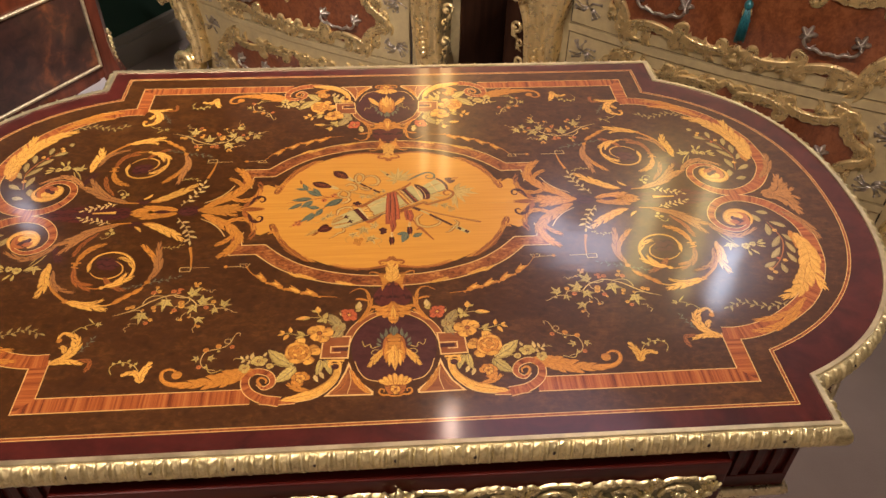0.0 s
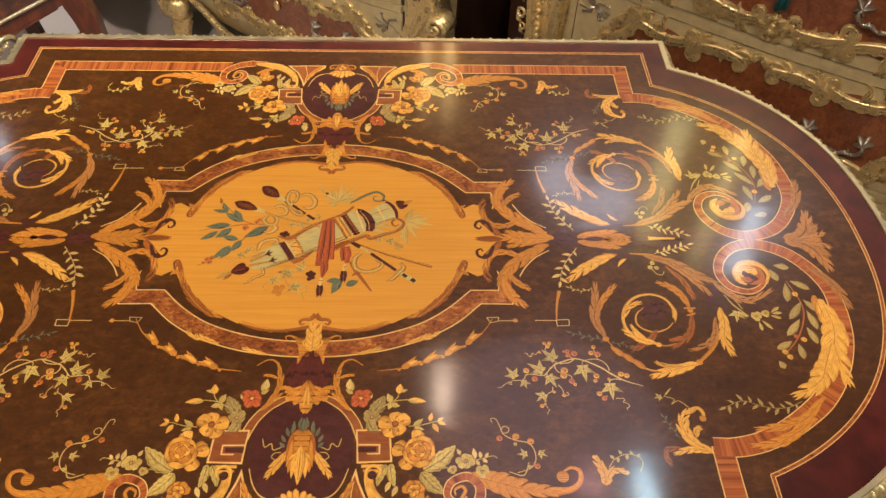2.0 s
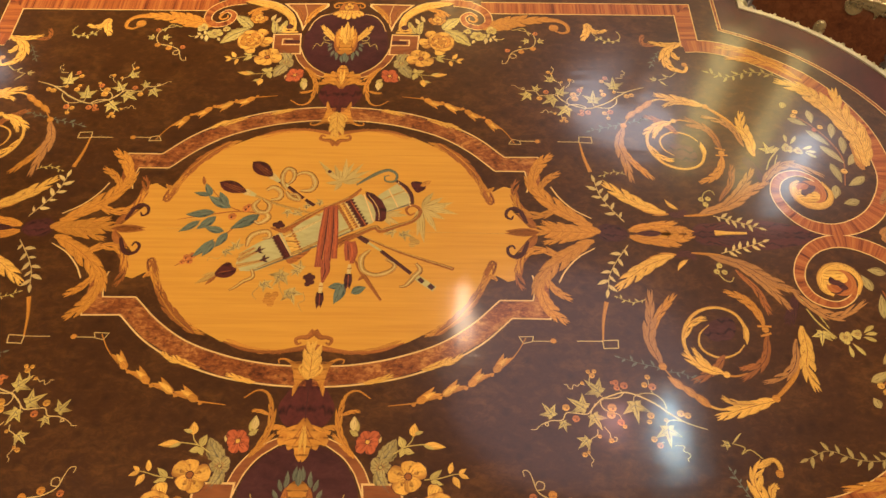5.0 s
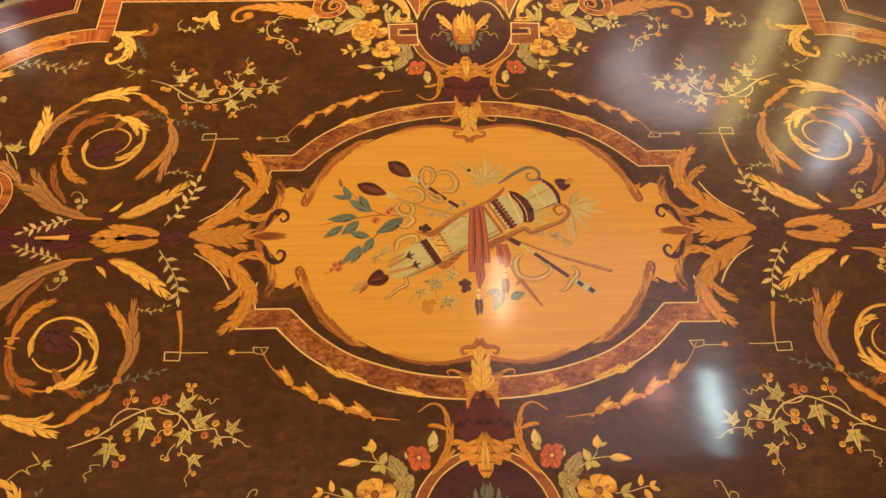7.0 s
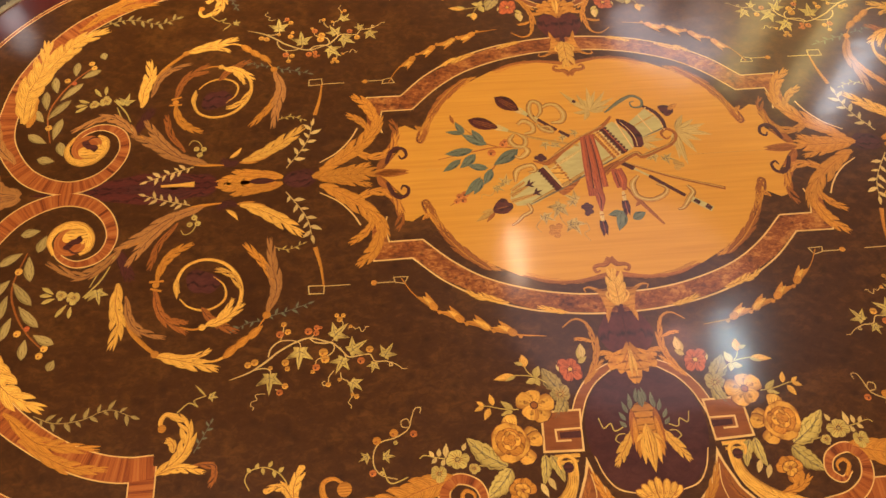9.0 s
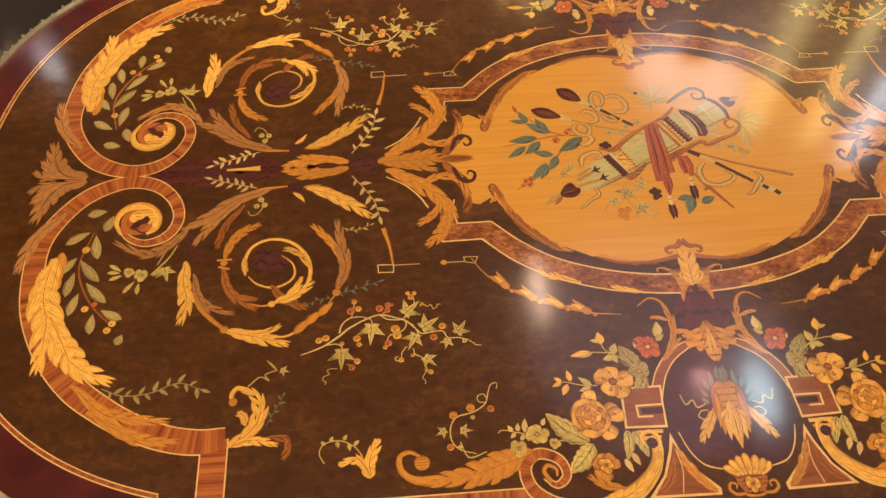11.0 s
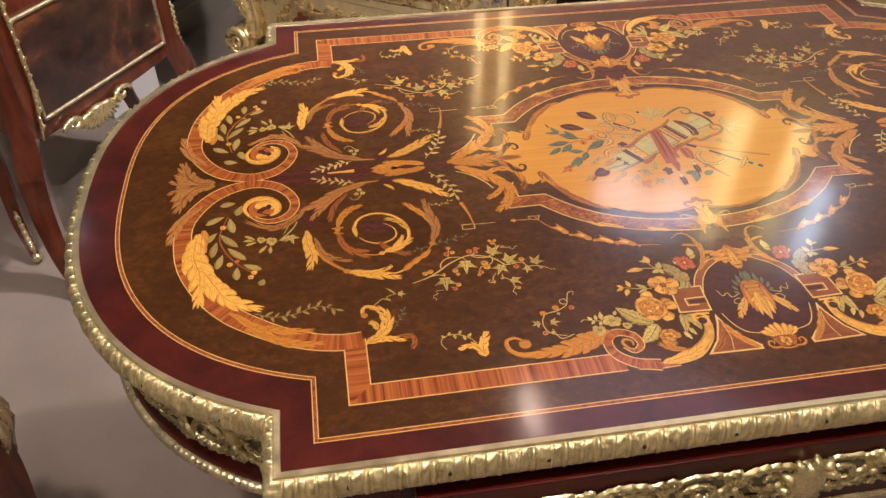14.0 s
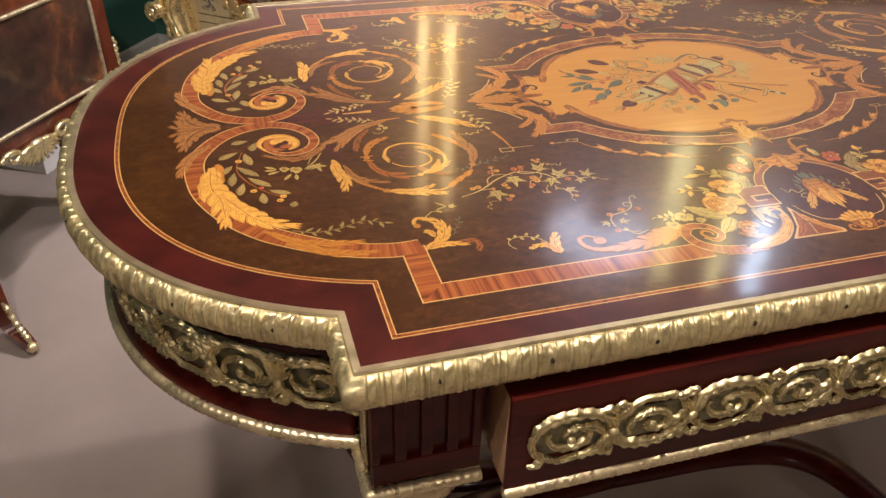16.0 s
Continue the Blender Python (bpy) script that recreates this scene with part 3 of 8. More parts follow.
def scroll_unit(w, h):
    """One cell of a pierced acanthus frieze in the x-z plane, facing -y: a leafy hoop, a spiral with its eye, a lobed stem below and a husk."""
    bm = bmesh.new()
    hoop = []
    for i in range(34):
        a = math.radians(215 - 250 * i / 33)
        hoop.append((w * 0.485 * math.cos(a), 0.001 + h * (0.44 + 0.02 * math.sin(i)) * math.sin(a)))
    ridged(bm, hoop, [0.0020, 0.0031, 0.0025, 0.0032, 0.0026, 0.0012], 0.0052, 0.0090, 0.35)
    spiral = []
    for i in range(40):
        t = i / 39
        a = math.radians(205 - 430 * t)
        r = 1 - 0.82 * t
        spiral.append((0.001 + w * 0.33 * r * math.cos(a), -0.002 + h * 0.30 * r * math.sin(a)))
    ridged(bm, spiral, [0.0016, 0.0030, 0.0033, 0.0027, 0.0022, 0.0020, 0.0018], 0.0058, 0.0100, 0.30, 0.0006)
    ball((spiral[-1][0], -0.0052, spiral[-1][1]), 0.0036, bm, (1, 0.7, 1), 9, 6)
    stem = [(x, z) for x, y, z in smooth_line([(-w * 0.50, 0, -h * 0.04), (-w * 0.40, 0, -h * 0.30), (-w * 0.14, 0, -h * 0.42), (w * 0.16, 0, -h * 0.41), (w * 0.40, 0, -h * 0.26), (w * 0.54, 0, h * 0.02)], 9)]
    ridged(bm, stem, [0.0020, 0.0042, 0.0050, 0.0040, 0.0044, 0.0016], 0.0064, 0.0100, 0.5, 0.0004)
    # lobed leaves that break away from the hoop and the stem
    for points, wide in (([(0.42, 0.10), (0.34, -0.06), (0.20, -0.16), (0.10, -0.14)], 0.0034),
                         ([(-0.40, 0.16), (-0.34, 0.34), (-0.44, 0.46), (-0.52, 0.44)], 0.0030), ([(0.20, 0.42), (0.36, 0.40), (0.50, 0.46), (0.56, 0.38)], 0.0032), ([(0.28, -0.36), (0.42, -0.42), (0.52, -0.36), (0.55, -0.44)], 0.0026)):
        line = [(x, z) for x, y, z in smooth_line([(a * w, 0, b * h) for a, b in points], 6)]
        ridged(bm, line, [0.0014, wide, wide * 1.1, wide * 0.7, 0.0006], 0.0050, 0.0080, 0.6, 0.0008)
    for k in range(5):                       # the husk that ties two cells together
        a = math.radians(46 + 22 * k)
        p, q = (w * 0.50, h * 0.02), (w * 0.50 + math.cos(a) * h * 0.33, h * 0.02 + math.sin(a) * h * 0.36)
        ridged(bm, [(p[0] + (q[0] - p[0]) * i / 6, p[1] + (q[1] - p[1]) * i / 6) for i in range(7)], [0.0012, 0.0024, 0.0028, 0.0018, 0.0005], 0.0052, 0.0, 0.3, 0.0016)
    ball((w * 0.50, -0.0050, 0.0), 0.0042, bm, (1.1, 0.7, 0.9), 9, 6)
    mesh = bpy.data.meshes.new("scroll_mount")
    bm.to_mesh(mesh)
    bm.free()
    mesh.materials.append(FRIEZE_GILT)
    mesh.shade_smooth()
    return mesh


FRIEZE_GILT = gilt("frieze_gilt", (0.84, 0.73, 0.38), 0.25, (0.20, 0.15, 0.05), 0.35)
BARE = straight("bare_drawer_wood", (0.46, 0.25, 0.12), (0.60, 0.37, 0.20), (1, 1, 10), 20)
FRIEZE = scroll_unit(0.064, 0.052)
GROUNDGILT = gilt("frieze_ground", (0.34, 0.32, 0.20), 0.5, (0.06, 0.06, 0.04), 0.8)

carcase = prism([(-0.435, -0.336), (0.435, -0.336), (0.435, 0.336), (-0.435, 0.336)], APR0 + 0.004, APR1 - 0.001)
part("carcase", carcase, MAHOG_BODY, table, "dark red mahogany carcase under the top")
part("under_top", prism(table_outline(-0.006), APR1 - 0.006, APR1), MAHOG_BODY, table, "mahogany moulding below the gilt edge")
for sx in (-1, 1):
    # bowed end
    arc = [(sx * x, y) for x, y in bow(sx, AP, AP, 0.438)]
    flared = [(-0.03, APR0), (0.0105, APR0), (0.0110, APR0 + 0.004), (0.0075, APR0 + 0.011), (0.0030, APR0 + 0.019), (0.0006, APR0 + 0.027), (0.0, APR0 + 0.034), (0.0, APR1 - 0.001), (-0.03, APR1 - 0.001), (-0.03, APR0)]
    end = part("end_apron", sweep(arc if sx > 0 else arc[::-1], flared, False), MAHOG_BODY, table, "curved mahogany end rail with a flared foot", True)
    back = [(sx * x, y) for x, y in bow(sx, AP + 0.0012, AP + 0.0012, 0.40, 0.012, 0.308)]
    back2 = [(sx * x, y) for x, y in bow(sx, AP - 0.004, AP - 0.004, 0.40, 0.012, 0.308)]
    part("frieze_plate", prism(back + back2[::-1], APR0 + 0.030, APR1 - 0.030), GROUNDGILT, end, "tarnished gilt plate behind the scrolls")
    mounts = bow(sx, AP + 0.003, AP + 0.003, 0.40, 0.0301, 0.308)
    for i, (px, py) in enumerate(mounts[1:-1:2]):
        qx, qy = mounts[2 * i + 2]
        rx, ry = mounts[2 * i]
        a = math.degrees(math.atan2(qy - ry, qx - rx))
        ob = new("scroll_mount", FRIEZE)
        ob.parent = end
        ob.matrix_world = Matrix.Translation((sx * px, py, (APR0 + APR1) / 2 - 0.002)) @ pose(0, 0, 0, 0, 0, a if sx > 0 else -a) @ Matrix.Diagonal((1, 1, 1 if i % 2 else -1, 1))
    bead([(sx * x, y, APR0 - 0.002) for x, y in bow(sx, AP + 0.0115, AP + 0.0115, 0.438, 0.01)], "leaf_beading", end, 0.0066)
    for sy in (-1, 1):
        # fluted corner block
        x0, x1 = sorted((sx * 0.352, sx * 0.437))
        yf = sy * 0.358
        blk = part("corner_block", box(x0, x1, *sorted((sy * 0.280, yf)), APR0 - 0.006, APR1 - 0.001, 0.002), MAHOG_BODY, table, "fluted mahogany corner block")
        for i in range(5):                   # flat fillets stand proud of four sunk flutes
            xx = 0.3545 + i * 0.0202
            part("fillet", box(*sorted((sx * (xx - 0.0045 if i else 0.352), sx * (xx + 0.0045 if i < 4 else 0.437))), *sorted((yf, yf + sy * 0.0048)), APR0 + 0.020, APR1 - 0.018, 0.001), MAHOG_BODY, blk)
        for z0, z1 in ((APR0 - 0.004, APR0 + 0.020), (APR1 - 0.018, APR1 - 0.003)):
            part("rail", box(*sorted((sx * 0.352, sx * 0.437)), *sorted((yf, yf + sy * 0.0048)), z0 + 0.0004, z1 - 0.0004, 0.001), MAHOG_BODY, blk)
        for i in range(3):
            part("side_bead", tube([(sx * 0.4385, sy * (0.348 - i * 0.006), APR0), (sx * 0.4385, sy * (0.348 - i * 0.006), APR1 - 0.004)], [0.0020], None, 6), ORMOLU, blk, "thin brass line", True)
        bead([(sx * 0.352, yf + sy * 0.007, APR0 - 0.010), (sx * 0.440, yf + sy * 0.007, APR0 - 0.010), (sx * 0.440, sy * 0.300, APR0 - 0.010)], "leaf_beading", blk, 0.0062)
        # tapering fluted leg with gilt collar and foot
        lx, ly = sx * 0.394, sy * 0.318
        leg = part("leg", lathe([(0.026, 0.075), (0.021, 0.10), (0.022, 0.30), (0.030, 0.54), (0.034, 0.585), (0.030, 0.60), (0.034, 0.637)], 20, None, (lx, ly)), MAHOG_BODY, table, "turned tapering mahogany leg", True)
        part("collar", lathe([(0.0345, 0.585), (0.039, 0.592), (0.039, 0.606), (0.0345, 0.612)], 24, None, (lx, ly)), ORMOLU, leg, "gilt collar", True)
        part("foot", lathe([(0.016, 0.0), (0.028, 0.006), (0.031, 0.028), (0.024, 0.05), (0.028, 0.076), (0.022, 0.084)], 20, None, (lx, ly)), ORMOLU, leg, "gilt toupie foot", True)

for sy in (-1, 1):
    # drawer, the front one pulled a little out
    yf = -0.394 if sy < 0 else 0.372
    y0 = sy * 0.30
    drawer = part("drawer_front", box(-0.343, 0.343, *sorted((yf, yf - sy * 0.005)), APR0, APR1 - 0.010, 0.0015), MAHOG_BODY, table, "mahogany drawer front with a gilt scroll frieze, slightly open")
    part("drawer_core", box(-0.3425, 0.3425, *sorted((yf - sy * 0.0052, yf - sy * 0.030)), APR0 + 0.0005, APR1 - 0.0135, 0.001), BARE, drawer, "bare pale wood behind the veneer")
    part("drawer_lip", box(-0.3425, 0.3425, *sorted((yf - sy * 0.0052, yf - sy * 0.030)), APR1 - 0.0132, APR1 - 0.0105), MAHOG_BODY, drawer)
    for sx in (-1, 1):
        part("drawer_side", box(*sorted((sx * 0.3415, sx * 0.331)), *sorted((y0, yf - sy * 0.0305)), APR0 + 0.004, APR1 - 0.014), BARE, drawer, "bare pale wood side")
    part("frieze_plate", box(-0.325, 0.325, *sorted((yf, yf + sy * 0.0012)), (APR0 + APR1) / 2 - 0.019, (APR0 + APR1) / 2 + 0.011), GROUNDGILT, drawer, "tarnished gilt plate behind the scrolls")
    for i in range(10):
        ob = new("scroll_mount", FRIEZE)
        ob.parent = drawer
        ob.matrix_world = Matrix.Translation(((i - 4.5) * 0.0655, yf + sy * 0.001, (APR0 + APR1) / 2 - 0.004)) @ pose(0, 0, 0, 0, 0, 0 if sy < 0 else 180) @ Matrix.Diagonal((1, 1, 1 if i % 2 else -1, 1))
    zc = (APR0 + APR1) / 2 - 0.002
    boss = part("centre_boss", ball((0, yf + sy * 0.006, zc), 0.021, None, (0.82, 0.55, 1.25), 16, 10), FRIEZE_GILT, drawer, "plain oval gilt boss", True)
    for k in range(10):
        a = 2 * math.pi * (k + 0.5) / 10
        p = Vector((0.015 * math.cos(a), yf + sy * 0.007, zc + 0.022 * math.sin(a)))
        q = Vector((0.027 * math.cos(a), yf + sy * 0.004, zc + 0.035 * math.sin(a)))
        part("boss_leaf", tube([p, p.lerp(q, 0.5) + Vector((0, sy * 0.004, 0)), q], [0.0035, 0.0058, 0.0018], None, 7), FRIEZE_GILT, boss, smooth=True)
    bead([(-0.343, yf - sy * 0.001, APR0 - 0.004), (0.343, yf - sy * 0.001, APR0 - 0.004)], "leaf_beading", drawer, 0.0060)

for sx in (-1, 1):                           # curved flat stretchers that meet under the middle
    for sy in (-1, 1):
        pts = smooth_line([(sx * 0.394, sy * 0.318, 0.115), (sx * 0.376, sy * 0.17, 0.118), (sx * 0.330, sy * 0.075, 0.12), (sx * 0.22, sy * 0.032, 0.12), (0, sy * 0.022, 0.12)], 9)
        part("stretcher", tube(pts, [0.020, 0.026, 0.030, 0.030, 0.028], None, 10, 0.55), MAHOG_BODY, table, "curved mahogany stretcher", True)

# ---------------------------------------------------------------- marquetry of the top
# Ornaments are drawn on the plan in millimetres from the table's centre, for one quarter, and mirrored.
LIFT = 0.00005
GROUPS = {}
SYMMETRY = {"q": ((-1, -1), (1, -1), (-1, 1), (1, 1)), "x": ((-1, -1), (1, -1)), "y": ((-1, -1), (-1, 1)), "1": ((-1, -1),)}
current = {"name": "", "sym": "q"}


def begin(name, sym="q"):
    """Following pieces belong to this ornament."""
    current["name"], current["sym"] = name, sym


def lay(mat, layer, verts, uvs, faces, kind=""):
    """Adds a piece; a piece with a kind becomes an object of its own, the fine cuts of an ornament stay together."""
    serial = len(GROUPS)
    key = (current["name"], current["sym"], mat.name, layer, kind, serial if kind else 0)
    g = GROUPS.setdefault(key, (mat, [], [], []))
    base = len(g[1])
    z = LIFT * layer + 0.5e-6 * ((serial * 7 + base) % 53)
    g[1].extend([(v[0] * 0.001, v[1] * 0.001, z + (v[2] if len(v) > 2 else 0.0)) for v in verts]), g[2].extend(uvs), g[3].extend([tuple(base + i for i in f) for f in faces])


def finish():
    """Makes the pieces into meshes and sets their mirrored copies into the top."""
    for (name, sym, _, layer, kind, serial), (mat, verts, uvs, faces) in GROUPS.items():
        name = name + "_" + kind if kind else name + "_vein"
        mesh = bpy.data.meshes.new(name)
        mesh.from_pydata(verts, [], faces)
        layer_uv = mesh.uv_layers.new(name="UVMap")
        for loop in mesh.loops:
            layer_uv.data[loop.index].uv = uvs[loop.vertex_index]
        mesh.materials.append(mat)
        for sx, sy in SYMMETRY[sym]:
            ob = new(name, mesh)
            ob.parent = top
            ob.matrix_world = Matrix.Translation((0, 0, TOP)) @ Matrix.Diagonal((sx, sy, 1, 1))
            if not kind:
                ob["kind"] = "stuff"
    GROUPS.clear()


def spread(values, t):
    if len(values) == 1:
        return values[0]
    f = t * (len(values) - 1)
    k = min(int(f), len(values) - 2)
    return values[k] + (values[k + 1] - values[k]) * (f - k)


def frames_of(points, n=6, straight_line=False):
    L = [Vector(p) for p in points] if straight_line else smooth_line(points, n)
    out, s, total = [], 0.0, sum((b - a).length for a, b in zip(L, L[1:])) or 1.0
    for i, p in enumerate(L):
        a, b = L[max(i - 1, 0)], L[min(i + 1, len(L) - 1)]
        d = (b - a).normalized()
        side = Vector((-d.y, d.x))
        if straight_line and 0 < i < len(L) - 1:
            d0, d1 = (p - a).normalized(), (b - p).normalized()
            n0 = Vector((-d0.y, d0.x))
            side = (n0 + Vector((-d1.y, d1.x))).normalized()
            side = side / max(0.3, side.dot(n0))
        out.append((p, d, side, s / total, s))
        if i + 1 < len(L):
            s += (L[i + 1] - p).length
    return out


def strip(mat, layer, points, widths, hard=False, n=6, kind="line"):
    """A line or band of the given widths along a curve."""
    F = frames_of(points, n, hard)
    widths = widths if isinstance(widths, (list, tuple)) else (widths,)
    verts, uvs, faces = [], [], []
    for p, d, side, t, s in F:
        w = spread(widths, t) / 2
        verts += [tuple(p + side * w), tuple(p - side * w)]
        uvs += [(s, 0.0), (s, 1.0)]
    if hard:                                  # each straight length keeps its own grain, square to it
        flat, uvs = [], []
        for i in range(len(F) - 1):
            p0, s0, along = F[i][0], F[i][4], (F[i + 1][0] - F[i][0]).normalized()
            for j in (2 * i, 2 * i + 1, 2 * i + 3, 2 * i + 2):
                flat.append(verts[j])
                uvs.append((s0 + (Vector(verts[j]) - p0).dot(along), float(j % 2)))
            faces.append(tuple(range(4 * i, 4 * i + 4)))
        verts = flat
    else:
        faces = [(2 * i, 2 * i + 1, 2 * i + 3, 2 * i + 2) for i in range(len(F) - 1)]
    lay(mat, layer, verts, uvs, faces, kind)


def edged(mat, layer, points, widths, hard=False, line=1.0):
    """A band with a boxwood line on both sides."""
    widths = widths if isinstance(widths, (list, tuple)) else (widths,)
    strip(STRING, layer, points, widths, hard)
    strip(mat, layer + 1, points, [max(0.3, w - 2 * line) for w in widths], hard)


def acan(mat, layer, points, width, lobes=6, lean=0.55, fat=0.75, vein=True):
    """An acanthus frond: a narrow body with pointed lobes on both sides that sweep towards its tip, each cut and shaded by itself."""
    F = frames_of(points, max(6, 4 * lobes // max(1, len(points) - 1) + 2))
    count, length = len(F), F[-1][4]
    verts, uvs, faces = [], [], []

    def at(t):
        return F[min(count - 1, max(0, round(t * (count - 1))))]

    def swell(t):
        return max(0.0, math.sin(math.pi * (0.10 + 0.88 * min(1.0, t) ** fat))) ** 0.7

    for p, d, side, t, s in F:                # the body
        w = width * 0.21 * swell(t) if t < 0.995 else 0.05
        for c in (1, 0, -1):
            verts.append((*(p + side * c * w), 0.0))
            uvs.append((s, 0.5 + 0.42 * c))
    for i in range(count - 1):
        a = 3 * i
        faces += [(a, a + 1, a + 4, a + 3), (a + 1, a + 2, a + 5, a + 4)]
    for k in range(lobes):                    # the lobes, from the foot to the tip
        for sgn in (1, -1):
            t0 = (k + (0.0 if sgn > 0 else 0.35)) / lobes * 0.94
            p, d, side, _, s = at(t0)
            t1 = min(1.0, t0 + (0.85 + lean) / lobes)
            q, dq, sq, _, _ = at(t1)
            w = width * 0.5 * swell(min(0.96, t0 + 0.45 / lobes)) * (0.86 + 0.28 * ((k * 7 + (sgn > 0) * 3) % 5) / 4)
            tip = q + sq * sgn * w + dq * (0.10 * w)
            mid = p.lerp(q, 0.42) + side * sgn * w * 0.82
            broad = min(length / lobes * 0.62, w * 0.80) + 0.12
            base = len(verts)
            for i in range(7):
                u = i / 6
                c = p * (1 - u) ** 2 + mid * 2 * u * (1 - u) + tip * u * u
                tangent = ((mid - p) * (1 - u) + (tip - mid) * u).normalized()
                out = Vector((-tangent.y, tangent.x))
                h = broad * (0.72 * (1 - u) ** 0.5 + 0.55 * math.sin(math.pi * u)) * 0.5 if i < 6 else 0.03
                z = 2.6e-6 * (k + 1) + (1.2e-6 if sgn > 0 else 0.0)
                verts += [(*(c + out * sgn * h), z), (*(c - out * sgn * h), z)]
                uvs += [(s + u * w * 2, 0.10), (s + u * w * 2, 0.97)]
            for i in range(6):
                a = base + 2 * i
                faces.append((a, a + 1, a + 3, a + 2))
    lay(mat, layer, verts, uvs, faces, "leaf")
    if vein and width > 5:
        dark = RUST if mat in (BOX, AMBER, IVY, PALE) else UMBER
        strip(dark, layer + 1, [tuple(F[int(k * (count - 1))][0]) for k in (0.08, 0.35, 0.6, 0.85)], (0.45, 0.6, 0.2), False, 4, "")


def leaf(mat, layer, a, b, width, bend=0.0, kind="leaflet"):
    """A simple pointed leaf from a to b."""
    a, b = Vector(a), Vector(b)
    d = b - a
    side = Vector((-d.y, d.x)).normalized()
    mid = (a + b) / 2 + side * bend * d.length
    k = 7
    verts, uvs, faces = [], [], []
    for i in range(k + 1):
        t = i / k
        p = a * (1 - t) ** 2 + mid * 2 * t * (1 - t) + b * t * t
        w = width / 2 * math.sin(math.pi * min(1, t ** 0.8)) if 0 < i < k else 0.02
        verts += [tuple(p + side * w), tuple(p - side * w)]
        uvs += [(d.length * t, 0.0), (d.length * t, 1.0)]
    for i in range(k):
        faces.append((2 * i, 2 * i + 1, 2 * i + 3, 2 * i + 2))
    lay(mat, layer, verts, uvs, faces, kind)


def fan(mat, layer, centre, rim, kind="disc"):
    verts, uvs = [tuple(centre)], [(0.0, 0.5)]
    c = Vector(centre)
    k = len(rim)
    for i, p in enumerate(rim):
        verts.append(tuple(p))
        uvs.append(((Vector(p) - c).length, 0.5 + 0.5 * math.sin(2 * math.pi * i / k)))
    lay(mat, layer, verts, uvs, [(0, 1 + i, 1 + (i + 1) % k) for i in range(k)], kind)


def disc(mat, layer, c, r, ry=None, turn=0.0, k=18, kind="disc"):
    ry = ry or r
    ca, sa = math.cos(turn), math.sin(turn)
    fan(mat, layer, c, [(c[0] + r * math.cos(2 * math.pi * i / k) * ca - ry * math.sin(2 * math.pi * i / k) * sa, c[1] + r * math.cos(2 * math.pi * i / k) * sa + ry * math.sin(2 * math.pi * i / k) * ca) for i in range(k)], kind)


def ivy(mat, layer, c, size, angle=0.0):
    """A five-pointed ivy leaf whose tip points along angle (degrees)."""
    half = ((0, 1.16), (12, 0.66), (25, 0.42), (46, 0.62), (58, 0.96), (73, 0.54), (94, 0.34), (120, 0.50), (150, 0.30))
    rays = half + ((180, 0.20),) + tuple((360 - a, r) for a, r in half[:0:-1])
    fan(mat, layer, c, [(c[0] + size * r * math.cos(math.radians(angle + a)), c[1] + size * r * math.sin(math.radians(angle + a))) for a, r in rays], "ivy_leaf")
    for turn, reach in ((0, 0.9), (58, 0.7), (-58, 0.7)):
        a = math.radians(angle + turn)
        strip(GREY, layer + 1, [(c[0], c[1]), (c[0] + reach * size * math.cos(a), c[1] + reach * size * math.sin(a))], (0.6, 0.2), False, 3, "")


def berry(mat, layer, c, r):
    disc(mat, layer, c, r, None, 0.0, 12, "berry")
    disc(RUST if mat is not CORAL else UMBER, layer + 1, (c[0] + r * 0.2, c[1] + r * 0.3), r * 0.28, None, 0.0, 8, "")


def petal(mat, layer, c, angle, length, width, start=0.08, dark=None):
    """A rounded petal that grows from c, with a dark cut round it and fine veins."""
    d = Vector((math.cos(angle), math.sin(angle)))
    side = Vector((-d.y, d.x))
    c = Vector(c)
    for grow, m, lay_at, kind in ((0.45, dark or UMBER, layer, ""), (0.0, mat, layer + 1, "petal")):
        verts, uvs, faces, k = [], [], [], 9
        for i in range(k + 1):
            t = i / k
            p = c + d * (length * (start + (1 - start) * t) + grow * (2 * t - 1))
            w = width / 2 * (0.22 + 0.78 * math.sin(math.pi * min(1.0, 0.08 + 0.62 * t) )) * (1.0 if t < 0.7 else math.sqrt(max(0.0, 1 - ((t - 0.7) / 0.3) ** 2))) + grow + 0.05
            bend = 0.05 * length * math.sin(7 * angle) * t * t
            verts += [tuple(p + side * (w + bend)), tuple(p - side * (w - bend))]
            uvs += [(length * t, 0.0), (length * t, 1.0)]
        lay(m, lay_at, verts, uvs, [(2 * i, 2 * i + 1, 2 * i + 3, 2 * i + 2) for i in range(k)], kind)
    for lean in (-0.22, 0.0, 0.22):
        a = c + d * length * 0.22 + side * width * lean * 0.4
        strip(RUST if mat is not RED else UMBER, layer + 2, [tuple(a), tuple(a + d * length * (0.46 - abs(lean)) + side * width * lean)], (0.42, 0.12), False, 3, "")


def flower(mat, layer, c, r, petals=5, turn=0.0, heart=None, fill=0.95):
    """An open flower: separate veined petals of uneven size about a heart."""
    mat = PETAL if mat in (BOX, AMBER) else mat
    for i in range(petals):
        a = math.radians(turn + 9 * math.sin(i * 2.3 + turn)) + 2 * math.pi * i / petals
        petal(mat, layer, c, a, r * (0.93 + 0.14 * math.sin(i * 1.9 + r)), 2 * r * math.sin(math.pi / petals) * 0.80 * fill)
    disc(UMBER, layer + 3, c, r * 0.21, None, 0.0, 10, "")
    disc(heart or RUST, layer + 4, c, r * 0.16, None, 0.0, 10, "")


